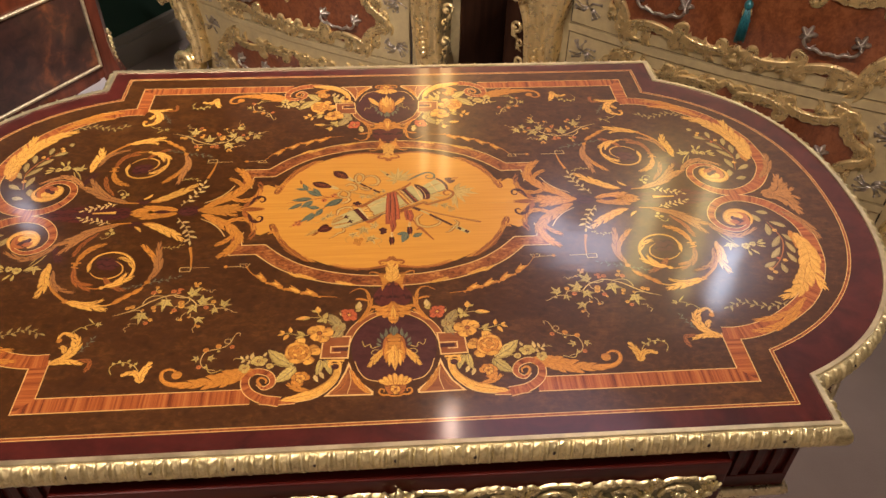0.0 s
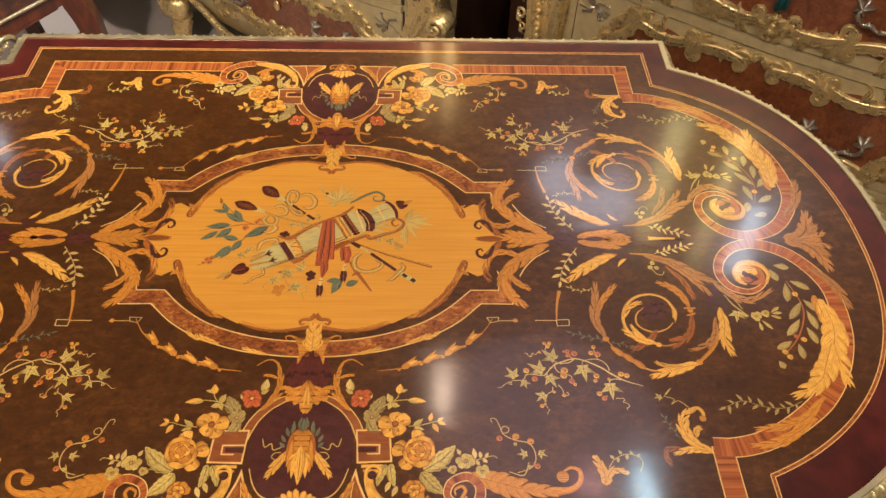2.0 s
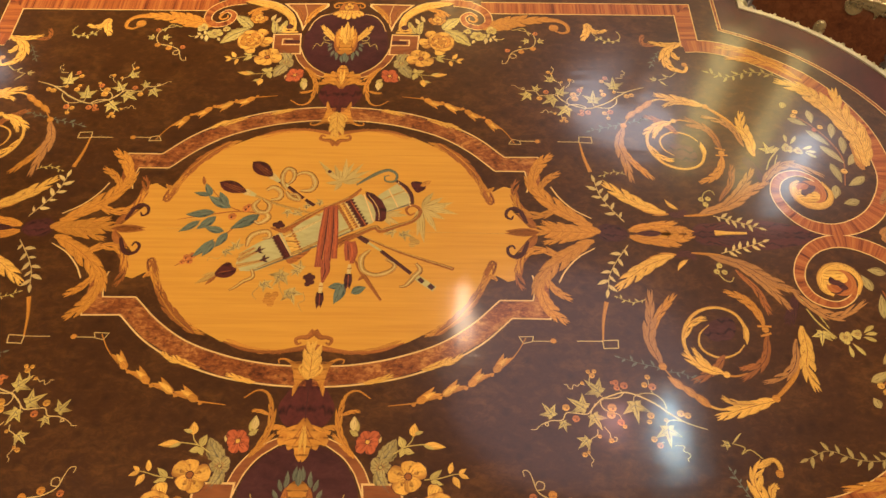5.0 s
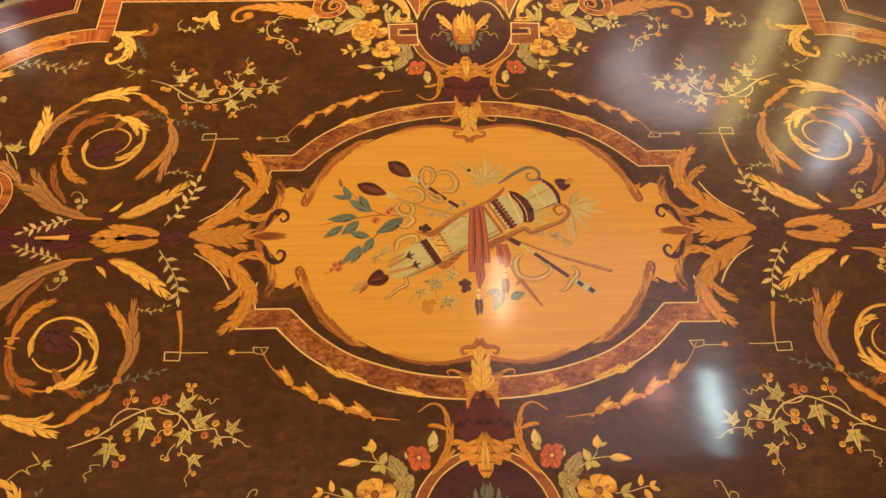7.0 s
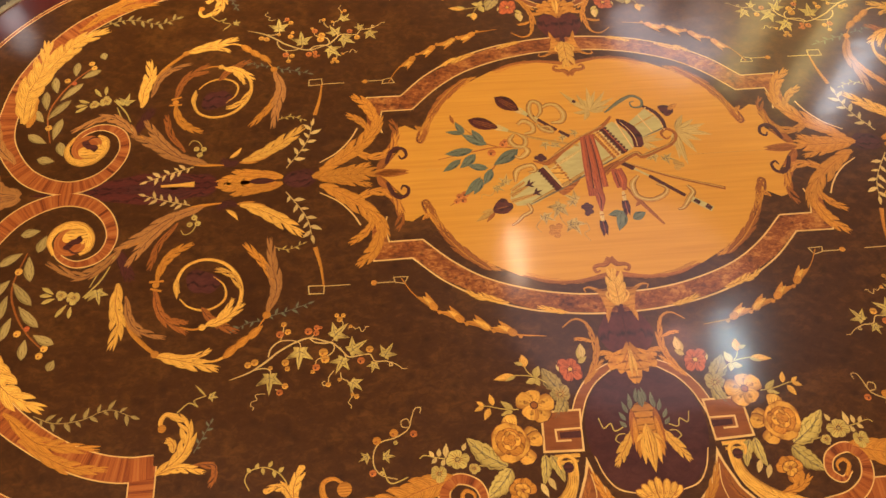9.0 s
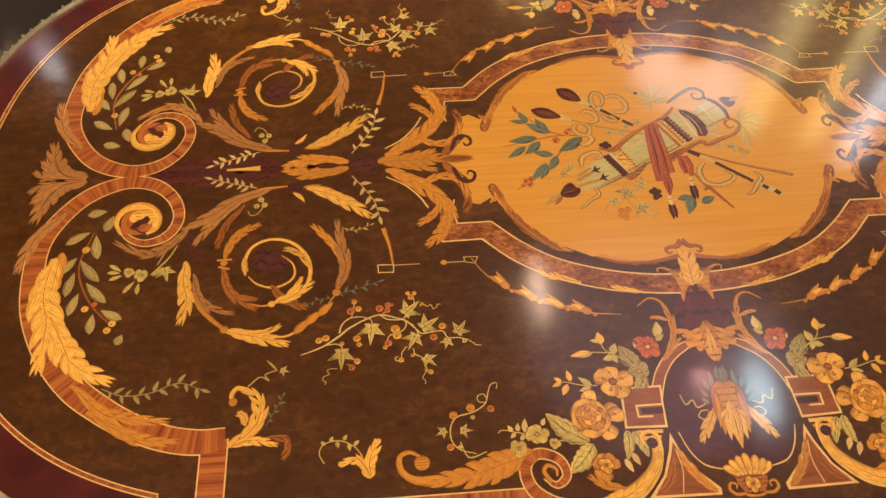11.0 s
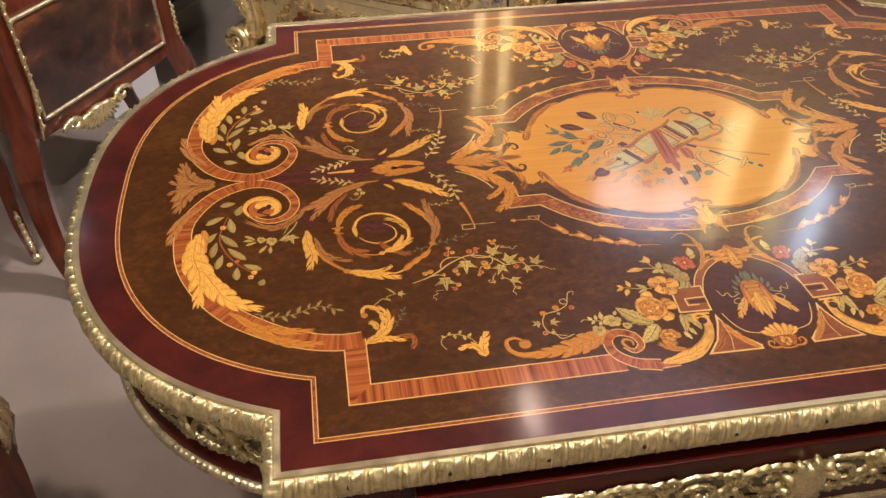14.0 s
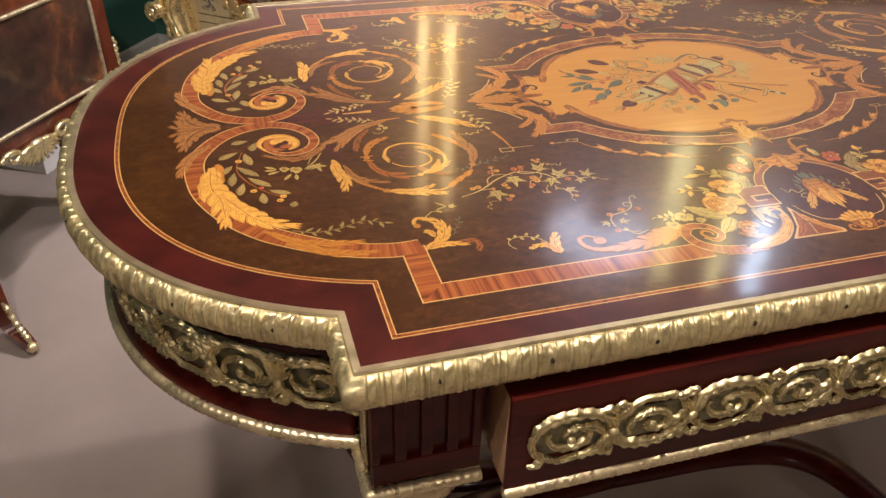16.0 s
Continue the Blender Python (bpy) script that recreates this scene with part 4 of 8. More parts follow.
def rose(mat, layer, c, r, turn=0.0):
    """A full-blown rose: broad outer petals, a cup of folded ones and a tight heart, each outlined by a dark cut."""
    c = Vector(c)
    for ring, (k, reach, broad, back) in enumerate(((5, 1.0, 1.10, 0.0), (5, 0.74, 0.78, 0.06), (4, 0.50, 0.56, 0.08), (3, 0.30, 0.34, 0.06))):
        for i in range(k):
            a = math.radians(turn + ring * 37 + 8 * math.sin(i * 2.1)) + 2 * math.pi * i / k
            foot = c - Vector((math.cos(a), math.sin(a))) * r * back
            petal(PETAL if ring % 2 == 0 else mat, layer + ring * 3, foot, a, r * (reach + back) * (0.95 + 0.10 * math.sin(i * 1.7 + turn)), r * broad, 0.0, RUST)


def toothed_leaf(mat, layer, a, b, width, teeth=6):
    """A broad leaf with a saw-cut edge, a midrib and side veins."""
    a, b = Vector(a), Vector(b)
    d = b - a
    side = Vector((-d.y, d.x)).normalized()
    verts, uvs, faces, k = [], [], [], teeth * 3
    for i in range(k + 1):
        t = i / k
        tooth = 1.0 + 0.16 * ((i % 3) / 2 - 0.5)
        w = width / 2 * math.sin(math.pi * t ** 0.75) ** 0.8 * tooth if 0 < i < k else 0.03
        p = a + d * t + side * 0.06 * d.length * math.sin(math.pi * t)
        verts += [tuple(p + side * w), tuple(p), tuple(p - side * w)]
        uvs += [(d.length * t, 0.0), (d.length * t, 0.5), (d.length * t, 1.0)]
    for i in range(k):
        q = 3 * i
        faces += [(q, q + 1, q + 4, q + 3), (q + 1, q + 2, q + 5, q + 4)]
    lay(mat, layer, verts, uvs, faces, "leaflet")
    strip(GREY, layer + 1, [verts[1], verts[3 * (k // 2) + 1], verts[-2]], (0.7, 0.6, 0.2), False, 6, "")
    for i in range(1, teeth):
        for j in (0, 2):
            u, v = Vector(verts[3 * (3 * i - 2) + 1]), Vector(verts[min(len(verts) - 3, 3 * (3 * i + 1)) + j])
            strip(GREY, layer + 1, [tuple(u), tuple(u.lerp(v, 0.86))], (0.40, 0.18), False, 3, "")


def poly(mat, layer, points, rounded=False, n=5):
    P = [tuple(p) for p in (smooth_line(points, n, True) if rounded else points)]
    k = len(P)
    xs = [p[0] for p in P]
    ys = [p[1] for p in P]
    y0, y1 = min(ys), max(ys)
    lay(mat, layer, P, [(x, (y - y0) / (y1 - y0 + 1e-6)) for x, y in P], [tuple(range(k))], "panel")


def mirrored(mat, layer, points):
    """A panel symmetrical about both axes, from its quarter outline that runs from axis to axis."""
    Q = [tuple(p) for p in points]
    poly(mat, layer, Q + [(x, -y) for x, y in Q[::-1]] + [(-x, -y) for x, y in Q] + [(-x, y) for x, y in Q[::-1]])


def spray(mat, layer, points, size, count, stem=0.8, stem_mat=None, spreadout=55):
    """A twig with small paired leaves."""
    strip(stem_mat or mat, layer, points, (stem, stem * 0.6))
    F = frames_of(points, 10)
    for i in range(count):
        p, d, side, t, s = F[int((0.08 + 0.9 * (i + 0.5) / count) * (len(F) - 1))]
        a = math.radians(spreadout) * (1 if i % 2 else -1)
        q = Vector((d.x * math.cos(a) - d.y * math.sin(a), d.x * math.sin(a) + d.y * math.cos(a)))
        l = size * (0.75 + 0.5 * ((i * 37) % 10) / 10)
        leaf(mat, layer + 1, p, p + q * l, l * 0.36, 0.08, "")
    p, d = F[-1][0], F[-1][1]
    leaf(mat, layer + 1, p, p + d * size, size * 0.34, 0.0, "")


def frond(mat, layer, base, tips, width, lobes=4):
    """A fan of acanthus fronds from one base."""
    for t in tips:
        acan(mat, layer, [base, *t] if isinstance(t[0], (tuple, list)) else [base, t], width, lobes)


# ground, stringing and banding
field = [(-x * 1000, -y * 1000) for x, y in plan(-0.034, -0.042, 0.4163, 0.3535, 0.008, (2.6, 2.3), -0.005)]
begin("burr_field", "1")
poly(BURR_GROUND, 1, field)
begin("stringing", "1")
start = tuple((a + b) / 2 for a, b in zip(field[0], field[1]))
loop = [start] + field[1:] + [field[0], start]
for off, mat, wd, ly in ((0.0, STRING, 4.4, 2), (0.0, CHECK, 2.7, 3)):
    strip(mat, ly, loop, wd, True)

# ornaments
begin("tulipwood_band")
edged(TULIP, 4, [(150, 313.5), (378.5, 313.5), (378.5, 252)], 20.4, hard=True, line=1.1)
edged(TULIP, 4, [(371.1, 252.5), (391.8, 253.2), (415.9, 248.1), (441.1, 237.2), (465, 222.5), (489.4, 203), (511.8, 175.3), (529.8, 140.9), (537.9, 108.5), (539.3, 74.5), (531.2, 49.6), (513.5, 24.8), (492.9, 11.2), (470.5, 6.2), (448.8, 12.4), (433.1, 27.6), (426.3, 46.2), (430, 62.2), (440, 71.2), (453.9, 73.7), (467.1, 66.9), (475, 55.3)], (18.8, 20.2, 20.2, 20.2, 20.9, 21.6, 21.6, 20.9, 20.2, 19.5, 18.8, 18.1, 17.4, 16.7, 16.7, 15.3, 13.9, 11.8, 10.4, 9.7, 7.0, 4.9))
begin("volute_eye")
disc(TULIP, 6, (460.6, 50.3), 14.6)
strip(BOX, 7, [(473.7, 63.4), (479.1, 50.3), (475.3, 39), (465.3, 33.7), (453.5, 36.7), (445.4, 47), (445, 58.3), (451.9, 64.4)], (2.4, 4.4, 6.0, 7.6, 9.6, 9.8, 7.6, 3.1))
poly(BOX, 8, [(447, 46), (451, 39), (459, 37.5), (466, 41), (468.5, 48), (464, 51.5), (459, 48.5), (454, 51), (450, 54)], True)
poly(UMBER, 9, [(466.6, 56.7), (461.9, 50.2), (457.7, 48.4), (453.6, 45.4), (450.6, 49.4), (452.6, 53), (457.6, 54.4), (461.5, 59)], True)
strip(UMBER, 9, [(449, 61), (456, 62.5), (462, 58.5)], (0.4, 1.8, 1.2), False, 6, "")
begin("scroll_leaf")
acan(BOX, 7, [(525.3, 84.4), (526.5, 119.9), (517, 155.2), (518.3, 191.7)], 22.5, 7)
acan(BOX, 7, [(520.3, 134.4), (502.7, 165.9), (487.4, 188), (458.3, 202)], 18.0, 7)
acan(TAN, 7, [(523.7, 36.8), (541.9, 57.1), (549.5, 78), (553.5, 98.2)], 11.0, 5)
acan(AMBER, 7, [(519.8, 79.3), (520.6, 101.9), (520.9, 121.6)], 12.7, 4)
acan(AMBER, 8, [(489.7, 201.8), (462, 226.2), (441.9, 231.8), (411.7, 236.2)], 9.6, 6)
acan(AMBER, 7, [(474.3, 224.4), (447.6, 240.9), (427.4, 249.9), (403.6, 252.1)], 8.8, 6)
begin("palmette")
acan(TAN, 5, [(513, 1.5), (528, 4), (540, 12), (546, 26), (551, 47)], 17, 6)
acan(TAN, 6, [(514, 1), (532, 3), (546, 10), (556, 26)], 12, 5)
acan(TAN, 7, [(514, 0.5), (536, 1.5), (551, 5), (562, 13)], 9, 5)
strip(UMBER, 8, [(517, 2), (533, 6), (542, 18), (547, 34)], (0.4, 0.8, 0.3), False, 6, "")
begin("olive_branch")
strip(RUST, 3, [(496, 59.2), (502.8, 91.5), (496.2, 115.5), (483.1, 136.1), (468.7, 150.6)], (1.2, 1.9, 1.2))
leaf(OLIVE, 4, (504.9, 41), (488.5, 37.6), 8.9, 0.06)
leaf(OLIVE, 4, (518.2, 70.8), (499.4, 59.1), 8.7, 0.06)
leaf(OLIVE, 4, (487.1, 59.6), (482, 42.8), 8.9, 0.06)
leaf(OLIVE, 4, (488.9, 87.6), (493.8, 62.5), 8.7, 0.06)
leaf(OLIVE, 4, (517.7, 100.6), (505.7, 84.5), 8.4, 0.06)
leaf(OLIVE, 4, (483.9, 110.2), (503.1, 86.9), 8.4, 0.06)
leaf(OLIVE, 4, (509.1, 122.8), (505.2, 98.9), 8.2, 0.06)
leaf(OLIVE, 4, (475.1, 130.8), (494.6, 109.7), 8.1, 0.06)
leaf(OLIVE, 4, (503.5, 140.7), (498.6, 119.7), 8.0, 0.06)
leaf(OLIVE, 4, (460.1, 146.8), (478.2, 137), 7.9, 0.06)
leaf(OLIVE, 4, (483.7, 158.7), (483.9, 140.2), 7.8, 0.06)
leaf(OLIVE, 4, (461.5, 169.7), (457.9, 160.6), 7.6, 0.06)
berry(BOX, 4, (500, 77.1), 3.3)
berry(BOX, 4, (491.1, 135), 3.0)
berry(BOX, 4, (470.4, 155.9), 3.0)
berry(BOX, 4, (467.3, 149.9), 3.0)
berry(RED, 4, (484, 131.1), 2.4)
begin("flower_sprig")
flower(IVY, 5, (450.4, 105.9), 6.3, 5, 17, OLIVE)
flower(IVY, 5, (461.1, 102.4), 5.1, 5, 17, OLIVE)
leaf(IVY, 4, (478, 94.1), (467.2, 101.4), 3.8, 0.06)
leaf(IVY, 4, (479, 101.6), (468, 102.8), 3.8, 0.06)
leaf(IVY, 4, (476.6, 109.1), (465.5, 105.2), 3.8, 0.06)
leaf(IVY, 4, (463.3, 122.8), (454.9, 111.5), 3.8, 0.06)
leaf(IVY, 4, (451.9, 124.7), (451.5, 113.2), 3.8, 0.06)
leaf(IVY, 4, (441.6, 107.7), (433.1, 99.2), 3.8, 0.06)
ivy(IVY, 4, (431.6, 102.2), 10.8, 104)
strip(IVY, 4, [(442.9, 106.2), (430.8, 91.7), (424.2, 78.2)], (1.0, 1.6, 1.0))
begin("laurel_sprig")
spray(OLIVE, 4, [(466.4, 206), (449.7, 212.9), (429.4, 212), (409.7, 205.4), (392.3, 211.8)], 8.2, 15, 0.8)
begin("corner_acanthus")
acan(BOX, 5, [(368.7, 258.3), (355.2, 250.9), (346.7, 235.6), (349.1, 220.5), (360.8, 213.8)], 10.2, 6)
strip(BOX, 6, [(356.7, 215.9), (364.8, 213.1), (368.7, 218.4), (367.2, 225.1)], (5.5, 3.8, 3.8, 2.7))
disc(AMBER, 7, (367.3, 223.9), 3.2)
acan(BOX, 6, [(356.7, 242.8), (358.2, 235.7), (364.2, 233)], 6.4, 3)
acan(BOX, 5, [(368.7, 258.8), (351.6, 254.5), (332.5, 259.9)], 6.2, 5)
acan(RUST, 4, [(341.8, 253.8), (326.6, 254.5), (325.3, 263.6), (329.6, 271.2)], 5.1, 4)
strip(IVY, 4, [(357, 212.2), (348.6, 205.1), (341.5, 208.5), (344.7, 203.4), (335.5, 200)], (1.1, 0.9, 0.9))
ivy(IVY, 5, (332, 200.8), 5.6, 165)
leaf(IVY, 4, (336, 200), (344.5, 190.7), 1.7)
spray(SAGE, 4, [(342.3, 244.6), (336.2, 233.1), (331, 222.5)], 4.8, 6, 0.8)
begin("rinceau")
strip(AMBER, 4, [(333.8, 20.8), (356.9, 23.7), (378.3, 33.9), (398.3, 53.1), (419, 61.6)], (1.6, 4.3, 6.4, 5.4, 2.7))
acan(TAN, 5, [(349.5, 23.1), (378.3, 33.9), (401, 50.6), (423.5, 63.5)], 10.6, 7)
acan(TAN, 5, [(371.1, 30.9), (386.9, 46), (401.9, 64.7), (411.1, 80)], 7.8, 5)
acan(RUST, 4, [(370.5, 38.6), (384.9, 57.6), (388.3, 71.4), (391.7, 84.9)], 6.2, 4)
acan(TAN, 4, [(417.2, 60.7), (431.1, 78.4), (451.1, 86.6), (478.6, 69.1)], 8.5, 6)
strip(IVY, 4, [(417.7, 64), (431.6, 81.6), (438.9, 97.2)], (1.0, 1.5, 0.8))
acan(BOX, 6, [(415.9, 95.3), (415.1, 117.5), (410.2, 135.8), (414.9, 156.2)], 11.5, 5)
acan(TAN, 5, [(408, 107.7), (402.8, 128.8), (391.4, 142.3), (371, 148.5)], 6.7, 5)
strip(AMBER, 4, [(406.8, 125.9), (399.7, 140.7), (388, 153.5), (375.8, 164.3)], (2.4, 3.8, 3.8, 2.8))
disc(AMBER, 6, (378.7, 162.1), 3.3)
acan(BOX, 6, [(377.6, 164.1), (353.1, 170.5), (326.8, 179.3)], 10.2, 5)
acan(BOX, 7, [(362.2, 167.3), (344.5, 166.8), (334.1, 160.9)], 5.1, 3)
strip(BOX, 5, [(344.2, 170.7), (331.7, 171.7), (323, 168.6)], (1.9, 1.9, 2.3))
leaf(AMBER, 6, (324.6, 170.4), (310.1, 156.9), 7.2, 0.06)
leaf(AMBER, 6, (315.2, 162.4), (302.2, 150.6), 7.2, 0.06)
leaf(AMBER, 6, (305.6, 155.3), (293.3, 143.3), 7.2, 0.06)
disc(AMBER, 6, (290.8, 134.3), 3.4)
strip(AMBER, 5, [(324.7, 169.4), (304.7, 154.4), (289.9, 133.4)], 1.2)
acan(TAN, 5, [(289.9, 133.4), (283, 109.9), (287.3, 87.9), (289.9, 59.6)], 9.7, 6)
acan(AMBER, 4, [(285, 104.4), (293, 87.4), (301.9, 76.7), (312.1, 63.5)], 6.7, 4)
spray(SAGE, 4, [(291.7, 136.3), (275.6, 132.5), (257.1, 126.7)], 5.9, 7, 0.8)
spray(SAGE, 4, [(292.5, 139.3), (305.3, 140.3), (316.4, 145.9)], 4.8, 5, 0.8)
begin("inner_scroll")
acan(AMBER, 5, [(383.1, 96.4), (379.2, 77.7), (369.6, 67.3), (354.7, 60.6)], 7.8, 5)
acan(RUST, 5, [(385.3, 102.6), (379.7, 123), (370.4, 135), (354, 146.4)], 7.2, 5)
acan(RUST, 4, [(369.7, 132), (361.3, 134.7), (353.9, 136.3)], 4.4, 3)
disc(AMBER, 7, (383.8, 99), 3.0)
strip(AMBER, 6, [(389.7, 95.9), (377.6, 95.8)], 2.0)
strip(AMBER, 6, [(388.1, 102.4), (378.6, 105.3)], 2.0)
strip(AMBER, 5, [(360.9, 139.8), (350.7, 142.6), (342.6, 141.8)], (1.4, 1.9, 1.9))
disc(BOX, 6, (342.6, 141.3), 2.9)
acan(BOX, 7, [(339.9, 140.5), (326.1, 135.5), (308.8, 121.5)], 8.2, 4)
acan(BOX, 7, [(331.1, 135.1), (323.3, 126.5), (318.3, 116.5)], 4.4, 3)
acan(RUST, 5, [(344.7, 123.8), (333.8, 137), (313.1, 148.7)], 7.2, 4)
strip(BOX, 5, [(365.3, 108.5), (366.3, 95.6), (359.8, 83.1), (344.9, 77.7), (328.5, 82.3), (316.4, 95.3), (312, 111.8), (315.1, 125.1), (321.6, 132.8)], (4.1, 3.1, 2.6, 2.6, 3.1, 3.1, 3.6, 3.1, 2.0))
acan(BOX, 6, [(311.1, 109.7), (317.3, 97.4), (326.2, 90.2), (335.7, 88.3)], 6.1, 3)
strip(BOX, 4, [(336.3, 94.8), (327.4, 103.1), (324.9, 113.9), (330, 121.8), (341.8, 126.1), (355, 121.9), (363, 113.9)], (0.5, 1.5, 2.0, 2.0, 2.0, 1.5, 1.0))
leaf(BOX, 6, (367.4, 94.5), (365.3, 113.8), 5.4)
disc(UMBER, 3, (348.1, 100.8), 9.0)
poly(UMBER, 3, [(359, 93), (352.4, 87), (336.4, 92.6), (329.4, 100.8), (338.1, 110.7), (348.6, 107.7), (356.2, 105)], True)
begin("curl_leaf")
acan(BOX, 6, [(317.2, 24.5), (294.5, 33.5), (276.9, 46.1), (260.6, 60.8)], 11.8, 5)
acan(AMBER, 5, [(319.7, 23.1), (302.2, 24.5), (289.6, 32.7)], 5.5, 3)
leaf(BOX, 5, (329.4, 28.3), (318.4, 40.4), 4.3, 0.2)
strip(IVY, 4, [(360.2, 25.8), (354.4, 38.1), (357.6, 48.4), (364.1, 51.3), (367.4, 46.4)], (0.8, 1.0, 0.8))
berry(IVY, 5, (356.6, 34.4), 2.7)
berry(IVY, 5, (353.2, 40.6), 2.7)
berry(IVY, 5, (360, 41.2), 2.7)
spray(IVY, 4, [(286.2, 70.1), (274.1, 73.3), (262, 68.7)], 4.2, 6, 0.8)
begin("laurel_twig")
spray(PALE, 4, [(276.9, 13.2), (265.7, 29.2), (257.2, 44.8), (253.8, 60.2)], 9.7, 9, 1.0)
spray(PALE, 4, [(361, 21), (380, 15.5), (401, 8)], 8.0, 10, 0.9)
begin("axis_leaf")
acan(AMBER, 5, [(280.1, 3), (302.9, 4.9), (323, 6.4), (339, -0.5)], 13.4, 6)
acan(AMBER, 6, [(282.6, 5.3), (305.2, 9.7), (324.2, 12.4)], 7.8, 4)
acan(UMBER, 3, [(319.7, 23.1), (328.8, 21.2), (337.3, 27.7)], 7.7, 4)
acan(UMBER, 3, [(421.4, 61.4), (409.3, 83.5), (404.8, 94.6)], 9.2, 4)
acan(UMBER, 2, [(340.6, 5.6), (370.7, 5.6), (423.9, -1.1)], 14.4, 5)
poly(PLUM, 2, [(333, 0), (345, 9), (372, 15), (405, 17), (436, 11), (470, 5), (500, 1.2), (506, 0)])
begin("axis_bar", "x")
strip(BOX, 4, [(359.2, -1.6), (374, -1.6), (389, -1.6)], (6.0, 3.4, 2.6))
leaf(UMBER, 8, (310.7, -0.7), (284.2, 0.2), 7.3)
leaf(UMBER, 4, (280.2, 0.5), (249.6, -1.4), 19.4)
begin("bracket")
strip(PALE, 4, [(256.7, 110.4), (243.5, 110.9), (244, 118.3), (256.2, 117.9), (256.7, 110.4)], 0.9, hard=True)
strip(AMBER, 4, [(250.9, 73), (246.2, 92.3), (243.9, 110.9)], (4.1, 2.6, 1.5))
strip(PALE, 4, [(243.5, 111.5), (221.8, 111.6)], 0.8)
strip(PALE, 4, [(204.7, 112), (183.8, 112)], 0.8)
disc(AMBER, 5, (201.9, 111.6), 2.5)
strip(PALE, 4, [(185.5, 107.6), (173.1, 108), (176.4, 114.3), (183.9, 112.6), (185.5, 107.6)], 0.8, hard=True)
begin("ivy_vine")
strip(PALE, 4, [(318.4, 188.8), (308.9, 185.8), (300.1, 182.1), (288.9, 174.6), (280.9, 168.1), (267.7, 161.0), (256.0, 157.8), (244.3, 161.1), (235.9, 164.5)], (0.6, 1.7, 1.4, 1.2))
strip(PALE, 4, [(235.9, 164.5), (229.4, 171.4), (224.5, 176.6), (216.2, 176.1), (207.8, 175.8), (203.9, 181.9), (194.8, 182.6), (190.0, 185.8), (192.5, 186.9), (191.5, 183.8), (185.1, 187.5), (182.7, 189.9), (178.6, 190.1)], (1.2, 1.0, 0.8, 0.5))
strip(PALE, 4, [(288.5, 171.9), (286.7, 164.9), (280.2, 159.1), (271.1, 158.6), (264.0, 161.3), (262.7, 165.6)], (1.2, 1.0, 0.7))
strip(PALE, 4, [(256.0, 158.0), (251.0, 162.0), (242.6, 163.3), (237.6, 162.9), (236.0, 168.2), (239.4, 173.3), (249.4, 176.9), (251.4, 182.1), (253.0, 186.4)], (1.1, 1.0, 0.6))
strip(PALE, 4, [(231.8, 167.6), (227.8, 174.2), (227.4, 178.7), (230.4, 181.1)], (1.0, 0.7))
strip(PALE, 4, [(236.6, 187.3), (240.4, 192.3), (241.3, 197.4), (244.6, 199.2), (245.9, 196.5), (243.7, 195.8)], 0.7)
strip(PALE, 4, [(231.4, 189.5), (230.5, 194.3), (225.8, 197.3), (223.5, 203.5), (222.0, 207.9), (224.0, 211.4), (225.7, 214.7), (223.8, 217.0), (223.9, 219.8)], (0.8, 0.7, 0.5))
strip(PALE, 4, [(279.7, 159.1), (277.5, 153.8), (276.6, 145.6)], 0.7)
strip(PALE, 4, [(255.2, 157.9), (251.0, 154.2), (249.3, 151.5)], 0.7)
strip(PALE, 4, [(237.9, 161.6), (231.6, 157.6), (228.6, 147.6), (230.8, 141.8)], (0.9, 0.7))
strip(PALE, 4, [(224.8, 151.6), (220.8, 150.7), (218.5, 152.7), (215.4, 151.5), (213.9, 155.3), (210.8, 153.7), (210.3, 151.5), (207.6, 151.5)], 0.6)
strip(PALE, 4, [(300.1, 182.1), (292.0, 181.1), (287.1, 183.2), (286.3, 186.8)], 0.9)
strip(PALE, 4, [(290.1, 202.3), (295.9, 202.2), (297.8, 203.4), (296.4, 206.6), (300.5, 208.3), (301.0, 211.2), (298.8, 212.6), (299.3, 214.9)], 0.6)
strip(PALE, 4, [(282.6, 199.5), (279.4, 200.2)], 0.6)
ivy(IVY, 5, (263.3, 168.7), 13.9, 85)
ivy(IVY, 5, (286.8, 189.1), 13.3, 88)
ivy(IVY, 5, (235.1, 156.7), 12.7, -138)
ivy(IVY, 5, (229.8, 179.0), 11.1, 64)
ivy(IVY, 5, (221.7, 170.9), 12.8, -148)
ivy(IVY, 5, (195.5, 177.2), 10.3, -125)
ivy(IVY, 5, (204.7, 184.4), 7.1, 73)
ivy(IVY, 5, (221.9, 198.5), 8.9, 136)
berry(CORAL, 5, (279.5, 152.7), 3.2)
berry(CORAL, 5, (256.5, 151.8), 3.2)
berry(CORAL, 5, (249.9, 149.2), 2.5)
berry(CORAL, 5, (250.3, 153.8), 2.5)
berry(CORAL, 5, (250.5, 183.4), 3.0)
berry(CORAL, 5, (215.0, 180.6), 3.0)
berry(CORAL, 5, (279.0, 202.1), 2.6)
berry(CORAL, 5, (246.6, 149.3), 1.4)
berry(PETAL, 5, (276.6, 144.1), 2.3)
berry(PETAL, 5, (273.3, 151.0), 2.6)
berry(PETAL, 5, (233.4, 139.3), 1.9)
berry(PETAL, 5, (228.2, 139.7), 1.9)
berry(PETAL, 5, (231.2, 143.1), 2.5)
berry(PETAL, 5, (244.7, 171.2), 3.7)
berry(PETAL, 5, (243.4, 177.1), 3.5)
berry(PETAL, 5, (207.7, 171.3), 3.0)
berry(PETAL, 5, (304.4, 177.2), 2.8)
